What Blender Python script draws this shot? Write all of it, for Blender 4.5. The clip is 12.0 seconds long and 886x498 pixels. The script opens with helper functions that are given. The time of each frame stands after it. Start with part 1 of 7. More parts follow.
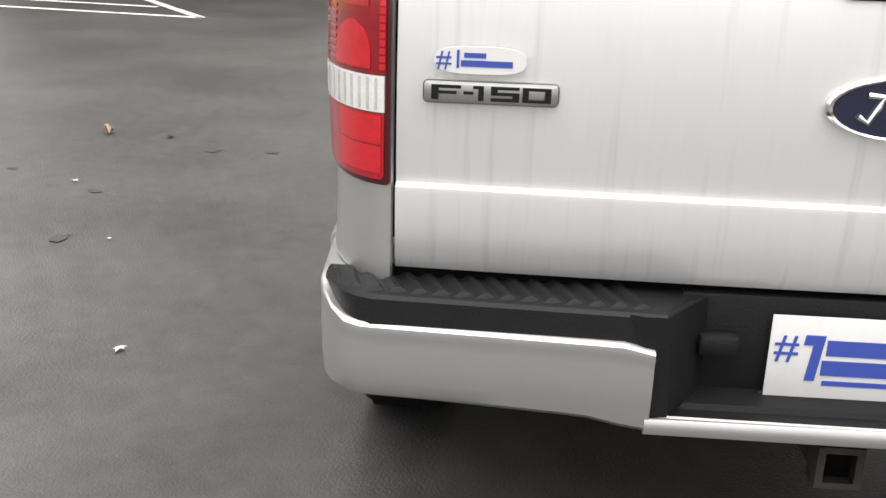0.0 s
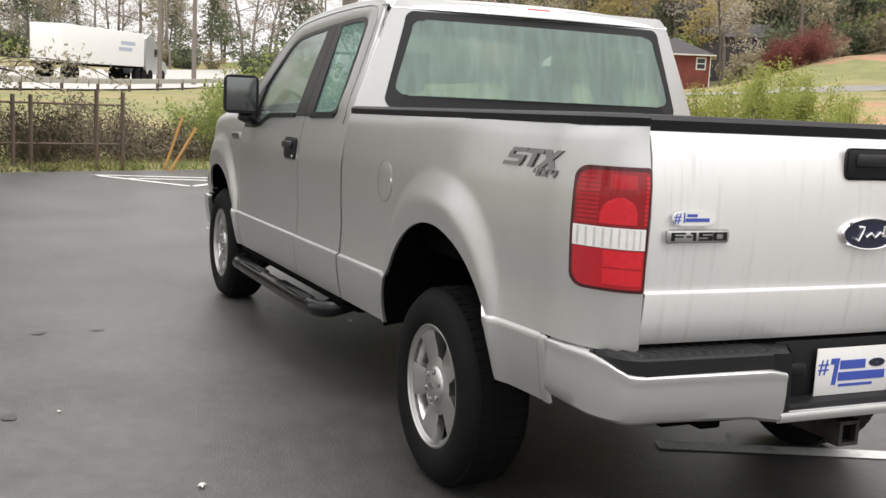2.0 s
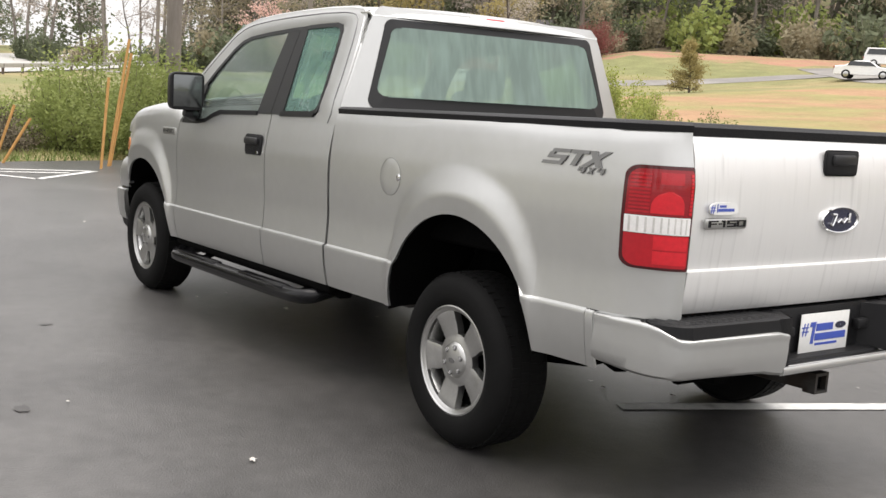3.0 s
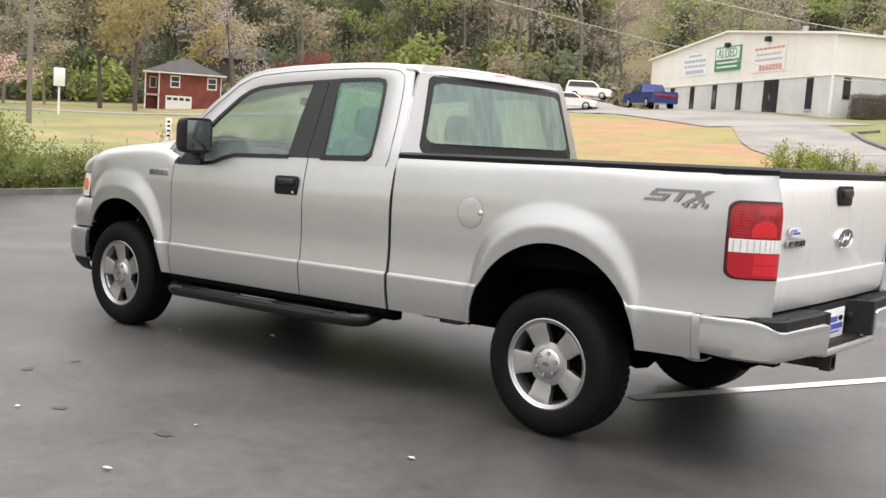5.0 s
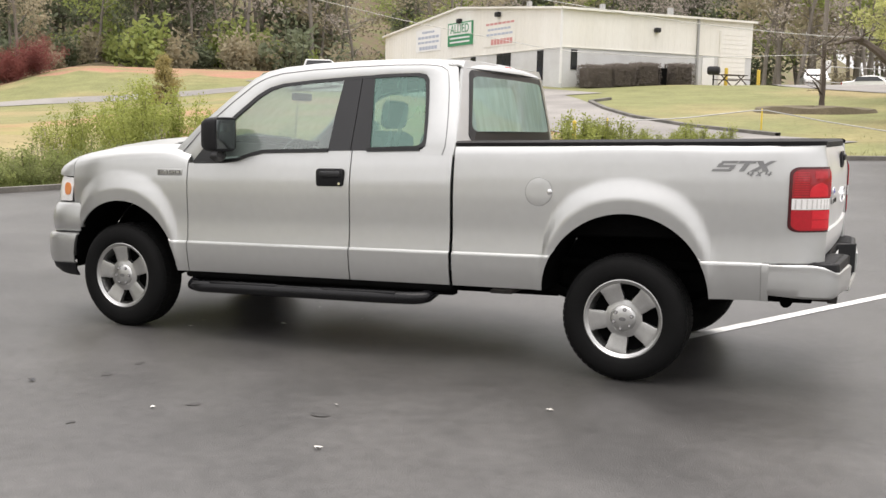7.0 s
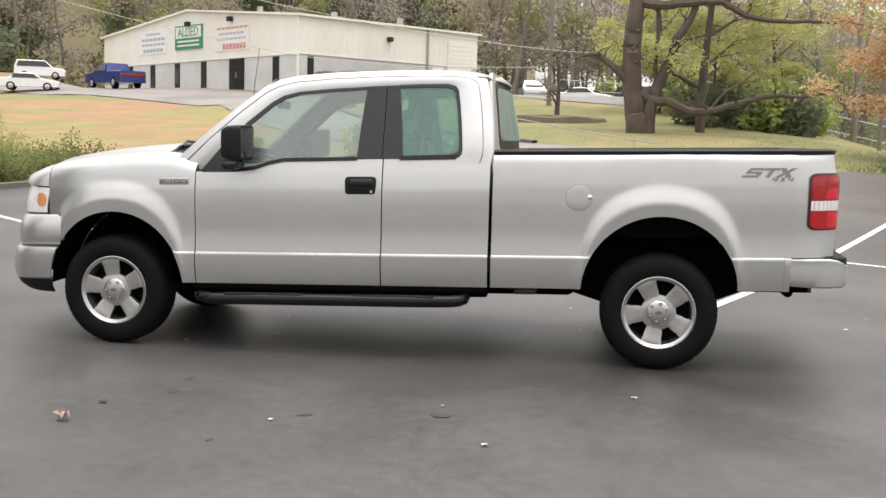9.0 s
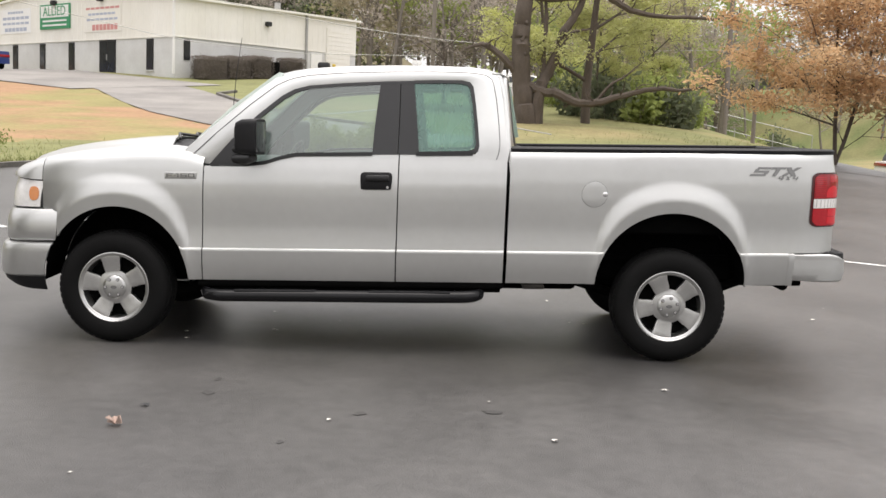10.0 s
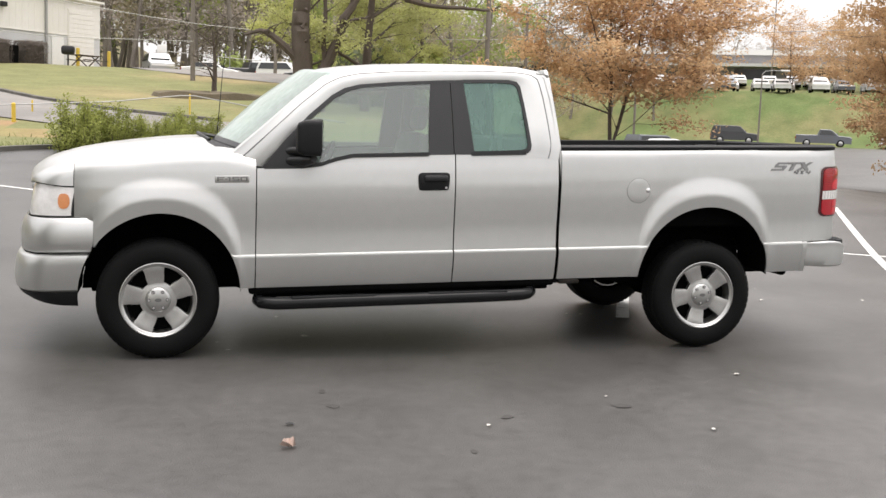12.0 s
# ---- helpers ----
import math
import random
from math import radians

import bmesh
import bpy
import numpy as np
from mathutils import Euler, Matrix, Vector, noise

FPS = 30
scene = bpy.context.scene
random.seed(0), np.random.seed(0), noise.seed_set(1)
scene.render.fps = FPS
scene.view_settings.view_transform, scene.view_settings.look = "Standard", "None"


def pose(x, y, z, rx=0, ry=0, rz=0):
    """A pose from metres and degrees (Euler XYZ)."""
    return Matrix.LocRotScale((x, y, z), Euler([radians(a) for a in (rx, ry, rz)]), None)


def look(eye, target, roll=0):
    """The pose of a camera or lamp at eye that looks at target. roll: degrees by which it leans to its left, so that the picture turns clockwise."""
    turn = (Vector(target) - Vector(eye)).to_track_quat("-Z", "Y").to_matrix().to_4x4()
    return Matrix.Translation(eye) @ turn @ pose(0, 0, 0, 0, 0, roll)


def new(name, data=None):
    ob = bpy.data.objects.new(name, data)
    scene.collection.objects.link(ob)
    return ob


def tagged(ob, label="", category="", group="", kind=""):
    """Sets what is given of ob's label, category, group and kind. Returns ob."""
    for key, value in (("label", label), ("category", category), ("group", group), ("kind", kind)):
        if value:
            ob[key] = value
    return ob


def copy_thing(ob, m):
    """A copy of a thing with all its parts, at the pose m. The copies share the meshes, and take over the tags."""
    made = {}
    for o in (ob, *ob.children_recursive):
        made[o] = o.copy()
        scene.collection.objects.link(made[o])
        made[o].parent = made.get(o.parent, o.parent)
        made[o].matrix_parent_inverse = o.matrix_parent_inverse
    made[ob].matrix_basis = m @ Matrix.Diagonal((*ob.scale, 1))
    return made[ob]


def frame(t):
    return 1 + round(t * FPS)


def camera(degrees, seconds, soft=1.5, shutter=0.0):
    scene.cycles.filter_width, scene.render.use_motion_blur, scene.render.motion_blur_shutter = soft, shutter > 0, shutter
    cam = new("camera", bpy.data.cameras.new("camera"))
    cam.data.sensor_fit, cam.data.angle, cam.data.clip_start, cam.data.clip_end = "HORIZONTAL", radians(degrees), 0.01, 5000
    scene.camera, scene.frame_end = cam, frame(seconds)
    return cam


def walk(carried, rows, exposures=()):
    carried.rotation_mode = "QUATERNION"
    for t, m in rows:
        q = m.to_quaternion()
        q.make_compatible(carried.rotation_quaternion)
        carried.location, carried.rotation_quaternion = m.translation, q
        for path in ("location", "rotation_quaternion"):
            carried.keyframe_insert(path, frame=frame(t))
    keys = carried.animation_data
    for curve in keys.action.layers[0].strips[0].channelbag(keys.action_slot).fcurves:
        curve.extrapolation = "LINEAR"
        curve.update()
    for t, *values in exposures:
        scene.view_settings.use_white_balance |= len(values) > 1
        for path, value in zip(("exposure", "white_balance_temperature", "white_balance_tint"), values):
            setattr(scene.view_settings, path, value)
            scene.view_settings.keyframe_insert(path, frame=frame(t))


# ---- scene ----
cam = camera(45.2, 12.0)
PATH = [
    (0, (2.798, -0.619, 1.447), (0.913, -0.724, 0.788), 1.9),
    (0.5, (3.065, -1.066, 1.491), (1.139, -1.0, 0.956), 1.8),
    (1, (3.328, -1.527, 1.514), (1.406, -1.201, 1.068), 2.2),
    (1.5, (3.479, -2.013, 1.493), (1.597, -1.425, 1.158), 2.9),
    (2, (3.546, -2.544, 1.505), (1.743, -1.732, 1.204), 3.0),
    (2.5, (3.592, -3.051, 1.538), (1.88, -2.055, 1.257), 4.0),
    (3, (3.493, -3.572, 1.516), (1.889, -2.414, 1.219), 3.8),
    (3.2, (3.435, -3.754, 1.529), (1.873, -2.544, 1.219), 3.0),
    (4.8, (2.948, -5.257, 1.492), (1.663, -3.742, 1.257), 3.1),
    (5, (2.865, -5.459, 1.507), (1.626, -3.903, 1.295), 3.8),
    (5.5, (2.613, -5.882, 1.503), (1.475, -4.249, 1.305), 2.4),
    (6, (2.258, -6.286, 1.505), (1.249, -4.575, 1.278), 2.3),
    (6.5, (1.905, -6.703, 1.528), (1.004, -4.933, 1.291), 2.9),
    (7, (1.498, -6.985, 1.489), (0.698, -5.167, 1.259), 1.2),
    (9, (-0.429, -7.802, 1.46), (-0.708, -5.832, 1.254), 1.5),
    (9.5, (-0.877, -7.898, 1.468), (-1.023, -5.914, 1.259), 1.5),
    (10, (-1.406, -7.903, 1.489), (-1.433, -5.916, 1.267), 2.2),
    (10.5, (-1.923, -7.928, 1.483), (-1.828, -5.943, 1.255), 1.1),
    (11, (-2.429, -7.876, 1.454), (-2.22, -5.902, 1.216), 0.9),
    (11.5, (-2.969, -7.762, 1.46), (-2.618, -5.808, 1.212), 1.7),
    (12, (-3.507, -7.674, 1.502), (-3.037, -5.744, 1.272), 2.0),
]
walk(cam, [(t, look(eye, target, roll)) for t, eye, target, roll in PATH], exposures=[(0.0, 1.03, 6600, 12), (0.6, 0.77, 6600, 12), (2.5, 0.88, 6650, 12), (4.8, 1.02, 6650, 13), (9.0, 0.87, 6650, 13), (12.0, 0.84, 6650, 13)])

# ---- light ----
world = bpy.data.worlds.new("overcast_sky")
scene.world = world
world.use_nodes = True
wn, wl = world.node_tree.nodes, world.node_tree.links
sky = wn.new("ShaderNodeTexSky")
sky.sky_type = "NISHITA"
sky.sun_disc = False
sky.sun_elevation, sky.sun_rotation = radians(83), radians(58)
sky.dust_density, sky.air_density = 6.0, 1.0
cloud = wn.new("ShaderNodeMixRGB")
cloud.inputs[0].default_value = 0.86
# an overcast sky brightens from the horizon to the zenith
way, split, dome, layer = (wn.new("ShaderNode" + k) for k in ("TexCoord", "SeparateXYZ", "MapRange", "VectorMath"))
dome.inputs["To Min"].default_value, dome.inputs["To Max"].default_value = 0.72, 1.32
layer.operation = "SCALE"
layer.inputs[0].default_value = (9.9, 9.9, 9.9)
wl.new(way.outputs["Generated"], split.inputs[0])
wl.new(split.outputs["Z"], dome.inputs["Value"])
wl.new(dome.outputs[0], layer.inputs["Scale"])
wl.new(layer.outputs[0], cloud.inputs[2])
wl.new(sky.outputs[0], cloud.inputs[1])
wl.new(cloud.outputs[0], wn["Background"].inputs[0])
wn["Background"].inputs[1].default_value = 0.088
sun = new("sun", bpy.data.lights.new("sun", "SUN"))
sun.data.energy, sun.data.angle, sun.data.color = 1.7, radians(70), (1.0, 0.97, 0.93)
sun.matrix_world = look((8, 5, 80), (0, 0, 0))


# ---- materials ----
def material(name, base, rough=0.6, metal=0.0, var=0.12, scale=6.0, bump=0.0, bump_scale=60.0, coat=0.0, spec=0.5, alt=None, stretch=(1, 1, 1), alt_scale=None, alt_edge=(0.42, 0.62), per_object=0.0):
    """A surface with variation at two scales, an optional second colour in patches, and fine relief."""
    m = bpy.data.materials.new(name)
    m.use_nodes = True
    nodes, links = m.node_tree.nodes, m.node_tree.links
    p = nodes["Principled BSDF"]
    p.inputs["Roughness"].default_value = rough
    p.inputs["Metallic"].default_value = metal
    p.inputs["Coat Weight"].default_value = coat
    p.inputs["Coat Roughness"].default_value = 0.06
    p.inputs["Specular IOR Level"].default_value = spec
    co = nodes.new("ShaderNodeTexCoord")
    mp = nodes.new("ShaderNodeMapping")
    mp.inputs["Scale"].default_value = stretch
    links.new(co.outputs["Object"], mp.inputs[0])

    def noise_tex(s, detail=4.0):
        n = nodes.new("ShaderNodeTexNoise")
        n.inputs["Scale"].default_value, n.inputs["Detail"].default_value = s, detail
        links.new(mp.outputs[0], n.inputs["Vector"])
        return n

    big, fine = noise_tex(scale), noise_tex(scale * 9)
    mixed = nodes.new("ShaderNodeMath")
    mixed.operation = "ADD"
    links.new(big.outputs["Fac"], mixed.inputs[0])
    links.new(fine.outputs["Fac"], mixed.inputs[1])
    span = nodes.new("ShaderNodeMapRange")
    span.inputs["From Min"].default_value, span.inputs["From Max"].default_value = 0.6, 1.4
    span.inputs["To Min"].default_value, span.inputs["To Max"].default_value = 1 - var, 1 + var
    links.new(mixed.outputs[0], span.inputs["Value"])
    colour = nodes.new("ShaderNodeMixRGB")
    colour.inputs[1].default_value = (*base, 1)
    colour.inputs[2].default_value = (*(alt or base), 1)
    if alt:
        patch = noise_tex(alt_scale or scale * 0.4)
        ramp = nodes.new("ShaderNodeMapRange")
        ramp.inputs["From Min"].default_value, ramp.inputs["From Max"].default_value = alt_edge
        links.new(patch.outputs["Fac"], ramp.inputs["Value"])
        links.new(ramp.outputs[0], colour.inputs[0])
    value = nodes.new("ShaderNodeHueSaturation")
    links.new(span.outputs[0], value.inputs["Value"])
    links.new(colour.outputs[0], value.inputs["Color"])
    out = value
    if per_object:
        info = nodes.new("ShaderNodeObjectInfo")
        r = nodes.new("ShaderNodeMapRange")
        r.inputs["To Min"].default_value, r.inputs["To Max"].default_value = 1 - per_object, 1 + per_object
        links.new(info.outputs["Random"], r.inputs["Value"])
        out = nodes.new("ShaderNodeHueSaturation")
        links.new(r.outputs[0], out.inputs["Value"])
        links.new(value.outputs[0], out.inputs["Color"])
    links.new(out.outputs[0], p.inputs["Base Color"])
    if bump:
        grain = noise_tex(bump_scale, 6.0)
        b = nodes.new("ShaderNodeBump")
        b.inputs["Strength"].default_value, b.inputs["Distance"].default_value = 1.0, bump
        links.new(grain.outputs["Fac"], b.inputs["Height"])
        links.new(b.outputs[0], p.inputs["Normal"])
    return m


def glass(name, tint, rough=0.0, haze=0.0, sheen_rgb=(0.50, 0.62, 0.57), streak=0.2, shine_least=0.06):
    m = bpy.data.materials.new(name)
    m.use_nodes = True
    nodes, links = m.node_tree.nodes, m.node_tree.links
    nodes.remove(nodes["Principled BSDF"])
    clear, shine, mix, fres = (nodes.new("ShaderNode" + k) for k in ("BsdfTransparent", "BsdfGlossy", "MixShader", "LayerWeight"))
    clear.inputs[0].default_value = (*tint, 1)
    shine.inputs["Roughness"].default_value = rough
    fres.inputs[0].default_value = 0.5
    steep, gloss = nodes.new("ShaderNodeMath"), nodes.new("ShaderNodeMapRange")
    steep.operation = "POWER"
    steep.inputs[1].default_value = 4.5
    gloss.inputs["To Min"].default_value = shine_least
    links.new(fres.outputs["Facing"], steep.inputs[0])
    links.new(steep.outputs[0], gloss.inputs["Value"])
    links.new(gloss.outputs[0], mix.inputs[0])
    links.new(clear.outputs[0], mix.inputs[1])
    links.new(shine.outputs[0], mix.inputs[2])
    # a pale diffuse layer paints reflected sky over the pane, in soft vertical streaks
    sky_sheen, wet = nodes.new("ShaderNodeBsdfDiffuse"), nodes.new("ShaderNodeMixShader")
    sky_sheen.inputs[0].default_value = (*sheen_rgb, 1)
    co, mp, tex, span = (nodes.new("ShaderNode" + k) for k in ("TexCoord", "Mapping", "TexNoise", "MapRange"))
    mp.inputs["Scale"].default_value = (7.0, 7.0, 0.5)
    tex.inputs["Scale"].default_value = 3.0
    span.inputs["From Min"].default_value, span.inputs["From Max"].default_value = 0.35, 0.75
    span.inputs["To Min"].default_value, span.inputs["To Max"].default_value = haze * (1 - streak), haze * (1 + streak)
    links.new(co.outputs["Object"], mp.inputs[0])
    links.new(mp.outputs[0], tex.inputs["Vector"])
    links.new(tex.outputs["Fac"], span.inputs["Value"])
    links.new(span.outputs[0], wet.inputs[0])
    links.new(mix.outputs[0], wet.inputs[1])
    links.new(sky_sheen.outputs[0], wet.inputs[2])
    links.new(wet.outputs[0], nodes["Material Output"].inputs[0])
    return m


def leaf(name, rgb, var=0.3, scale=1.0, per_object=0.2):
    """Leaves that let some light through."""
    m = material(name, rgb, 0.75, var=var, scale=scale, per_object=per_object, spec=0.25)
    nodes, links = m.node_tree.nodes, m.node_tree.links
    p = nodes["Principled BSDF"]
    thin, mix = nodes.new("ShaderNodeBsdfTranslucent"), nodes.new("ShaderNodeMixShader")
    links.new(p.inputs["Base Color"].links[0].from_socket, thin.inputs[0])
    mix.inputs[0].default_value = 0.45
    links.new(p.outputs[0], mix.inputs[1])
    links.new(thin.outputs[0], mix.inputs[2])
    links.new(mix.outputs[0], nodes["Material Output"].inputs[0])
    return m


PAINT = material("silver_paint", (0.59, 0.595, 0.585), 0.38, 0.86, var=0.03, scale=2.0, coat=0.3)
# body silver lightened to paint rear sky light on the tailgate, plus drip streaks
LIT_GATE_PAINT = material("rain_streaked_sky_lit_silver_paint", (0.83, 0.83, 0.82), 0.38, 0.45, var=0.018, scale=3.0, coat=0.35, alt=(0.66, 0.66, 0.65), alt_scale=5.0, stretch=(3.0, 8.0, 0.26), alt_edge=(0.56, 0.80))
BLACK = material("black_textured_plastic", (0.010, 0.010, 0.011), 0.5, var=0.2, scale=20, bump=0.0012, bump_scale=300, spec=0.25)
GLOSS_BLACK = material("gloss_black_plastic", (0.008, 0.008, 0.009), 0.20, var=0.1, scale=10, spec=0.28)
TRIM = material("satin_black_trim", (0.010, 0.010, 0.011), 0.38, var=0.15, scale=10)
DARK = material("dark_chassis", (0.004, 0.004, 0.004), 0.85, spec=0.03, var=0.35, scale=8, bump=0.002, bump_scale=60)
RUBBER = material("tyre_rubber", (0.006, 0.006, 0.006), 0.75, spec=0.14, var=0.2, scale=14, bump=0.0012, bump_scale=180)
ALLOY = material("machined_alloy", (0.52, 0.52, 0.51), 0.30, 0.95, var=0.08, scale=10, alt=(0.55, 0.545, 0.53), alt_scale=9, alt_edge=(0.55, 0.8))
CHROME = material("chrome", (0.80, 0.80, 0.80), 0.10, 1.0, var=0.03)
STEEL = material("dull_dark_steel", (0.07, 0.066, 0.062), 0.55, 0.6, var=0.3, scale=20, alt=(0.045, 0.035, 0.028))
BADGE = material("smoked_chrome_badge", (0.24, 0.24, 0.24), 0.3, 0.8, var=0.1, scale=20)
MIRROR = material("mirror_glass", (0.17, 0.18, 0.18), 0.16, 1.0, var=0.03)
SEAT = material("grey_seat_cloth", (0.13, 0.135, 0.135), 0.9, var=0.2, scale=20, bump=0.002, bump_scale=200)
DASH = material("grey_dashboard", (0.11, 0.115, 0.12), 0.7, var=0.12, scale=15)
WHITE = material("white_enamel", (0.78, 0.78, 0.76), 0.4, var=0.05, scale=6)
BLUE_INK = material("blue_ink", (0.05, 0.09, 0.42), 0.4, var=0.06, scale=20)
OVAL_BLUE = material("dark_blue_enamel", (0.008, 0.011, 0.04), 0.15, var=0.05, coat=0.6)
RED_LENS = material("red_lens", (0.27, 0.006, 0.012), 0.12, var=0.2, scale=3, coat=0.35, stretch=(0.3, 0.3, 16))
DEEP_RED = material("dark_red_lens_edge", (0.06, 0.002, 0.004), 0.15, var=0.1, coat=0.35)
MID_RED = material("red_moulded_reflector", (0.42, 0.008, 0.016), 0.14, var=0.15, scale=60, coat=0.35)
BRIGHT_RED = material("bright_red_reflector", (0.60, 0.014, 0.024), 0.14, var=0.14, scale=60, coat=0.35)
CLEAR_LENS = material("clear_ribbed_lens", (0.80, 0.79, 0.775), 0.16, var=0.14, scale=30, coat=0.6)
LENS_GREY = material("lens_moulding", (0.56, 0.545, 0.525), 0.2, var=0.2, scale=40, coat=0.4)
AMBER = material("amber_lens", (0.70, 0.27, 0.10), 0.15, var=0.1, coat=0.7)
# each pane's diffuse colour and haze stand in for sky mirrored in it
TINT = glass("green_tinted_glass", (0.74, 0.86, 0.81), 0.09, haze=0.15, sheen_rgb=(0.54, 0.65, 0.60), streak=0.0, shine_least=0.15)
SCREEN = glass("windscreen_glass", (0.72, 0.88, 0.82), haze=0.34, sheen_rgb=(0.74, 0.86, 0.81), streak=0.1)
QUARTER_TINT = glass("privacy_glass", (0.52, 0.74, 0.66), haze=0.36, sheen_rgb=(0.28, 0.47, 0.41), streak=0.08)
REAR_TINT = glass("sky_sheen_rear_glass", (0.62, 0.74, 0.69), haze=0.44, sheen_rgb=(0.40, 0.54, 0.48), streak=0.16)
ASPHALT = material("damp_asphalt", (0.077, 0.0745, 0.072), 0.38, var=0.34, scale=1.3, bump=0.003, bump_scale=130, alt=(0.049, 0.0475, 0.046), alt_scale=0.42, alt_edge=(0.42, 0.66), spec=0.5)
OLD_ASPHALT = material("worn_drive_asphalt", (0.235, 0.222, 0.205), 0.8, var=0.15, scale=0.5, bump=0.004, bump_scale=60, alt=(0.17, 0.16, 0.15), alt_scale=0.22)
LINE = material("worn_white_line_paint", (0.62, 0.62, 0.60), 0.7, var=0.18, scale=4, alt=(0.30, 0.30, 0.29), alt_scale=9, alt_edge=(0.52, 0.72))
BANK_GRASS = material("lush_bank_grass", (0.115, 0.155, 0.055), 0.9, var=0.25, scale=0.6, bump=0.03, bump_scale=9, alt=(0.17, 0.165, 0.075), alt_scale=0.15, spec=0.2)
RED_CLAY = material("red_clay_cut", (0.33, 0.185, 0.125), 0.95, var=0.22, scale=0.5, bump=0.05, bump_scale=5, alt=(0.20, 0.185, 0.09), alt_scale=0.25, spec=0.2)
GRASS = material("spring_grass", (0.178, 0.182, 0.080), 0.9, var=0.28, scale=0.7, bump=0.03, bump_scale=9, alt=(0.26, 0.215, 0.11), alt_scale=0.09, alt_edge=(0.45, 0.64), spec=0.2)
LITTER = material("brown_leaf_litter", (0.15, 0.115, 0.08), 0.9, var=0.35, scale=3, alt=(0.13, 0.135, 0.06), alt_scale=0.8, spec=0.2)
GRASS_BLADE = material("grass_blades", (0.12, 0.18, 0.045), 0.8, var=0.3, scale=2, alt=(0.26, 0.22, 0.10), alt_scale=0.5, spec=0.2)
CLAY = material("bare_clay_bank", (0.31, 0.195, 0.115), 0.95, var=0.2, scale=0.6, bump=0.04, bump_scale=6, alt=(0.24, 0.215, 0.095), alt_scale=0.16, alt_edge=(0.44, 0.58), spec=0.2)
CONCRETE = material("weathered_concrete", (0.38, 0.37, 0.35), 0.85, var=0.14, scale=2, bump=0.003, bump_scale=50)
KERB = material("stained_dark_kerb", (0.15, 0.14, 0.125), 0.9, var=0.25, scale=2.5, bump=0.004, bump_scale=40, alt=(0.09, 0.085, 0.075), alt_scale=1.2)
BARK = material("grey_brown_bark", (0.095, 0.076, 0.062), 0.9, var=0.3, scale=5, bump=0.02, bump_scale=22, stretch=(1, 1, 0.25))
# bark paled for distance haze; TWIG, LEAF_OLIVE and LEAF_DARK are lifted for it too
FAR_BARK = material("haze_paled_bark", (0.21, 0.188, 0.165), 0.95, var=0.25, scale=1.5, spec=0.2)
TWIG = leaf("bare_twigs", (0.35, 0.31, 0.275), 0.25, 1.5, 0.3)
LEAF_GREEN = leaf("young_green_leaves", (0.27, 0.315, 0.105), 0.35, 1.2)
LEAF_OLIVE = leaf("olive_buds", (0.31, 0.275, 0.19), 0.3, 1.0, 0.25)
LEAF_MOSS = leaf("moss_green_leaves", (0.135, 0.145, 0.065), 0.35, 1.0)
LEAF_PALE = leaf("pale_yellow_green_leaves", (0.47, 0.48, 0.20), 0.3, 1.0)
LEAF_YELLOW = leaf("thin_yellow_buds", (0.36, 0.30, 0.13), 0.3, 1.0)
LEAF_DARK = leaf("evergreen_leaves", (0.135, 0.155, 0.095), 0.35, 1.0, 0.25)
LEAF_ORANGE = leaf("rust_orange_leaves", (0.60, 0.41, 0.235), 0.3, 1.0, 0.1)
LEAF_RED = leaf("dull_red_leaves", (0.22, 0.075, 0.065), 0.3, 1.0)
LEAF_PINK = leaf("pale_pink_blossom", (0.58, 0.40, 0.36), 0.2, 1.0)
LEAF_WEED = leaf("weedy_green_leaves", (0.215, 0.245, 0.09), 0.4, 1.0)
LEAF_LIME = leaf("lime_shrub_leaves", (0.30, 0.33, 0.09), 0.3, 1.5, 0.1)


# ---- mesh helpers ----
def mesh_object(name, bm, mat, parent=None, label="", smooth=True, angle=38):
    me = bpy.data.meshes.new(name)
    bm.to_mesh(me)
    bm.free()
    for one in mat if isinstance(mat, (list, tuple)) else [mat]:
        me.materials.append(one)
    if smooth:
        me.polygons.foreach_set("use_smooth", [True] * len(me.polygons))
        me.set_sharp_from_angle(angle=radians(angle))
    ob = new(name, me)
    if parent:
        ob.parent = parent
    if label:
        ob["label"] = label
    return ob


def part(name, bm, mat, parent, label="", smooth=True, angle=38):
    """One mesh part under a thing or under a part."""
    return mesh_object(name, bm, mat, parent, label, smooth, angle)


def thing(name, label, category, group="", kind="", at=(0, 0, 0), rz=0):
    ob = new(name)
    ob.empty_display_size = 0.2
    ob.matrix_basis = pose(*at, 0, 0, rz)
    return tagged(ob, label, category, group, kind)


def add_box(bm, lo, hi, bevel=0.0, index=0):
    vs = [bm.verts.new((x, y, z)) for z in (lo[2], hi[2]) for y in (lo[1], hi[1]) for x in (lo[0], hi[0])]
    fs = [bm.faces.new([vs[i] for i in q]) for q in ((0, 2, 3, 1), (4, 5, 7, 6), (0, 1, 5, 4), (2, 6, 7, 3), (0, 4, 6, 2), (1, 3, 7, 5))]
    for f in fs:
        f.material_index = index
    if bevel:
        es = list({e for f in fs for e in f.edges})
        bmesh.ops.bevel(bm, geom=es, offset=bevel, segments=2, affect="EDGES", profile=0.5)
    return bm


def box(lo, hi, bevel=0.0):
    return add_box(bmesh.new(), lo, hi, bevel)


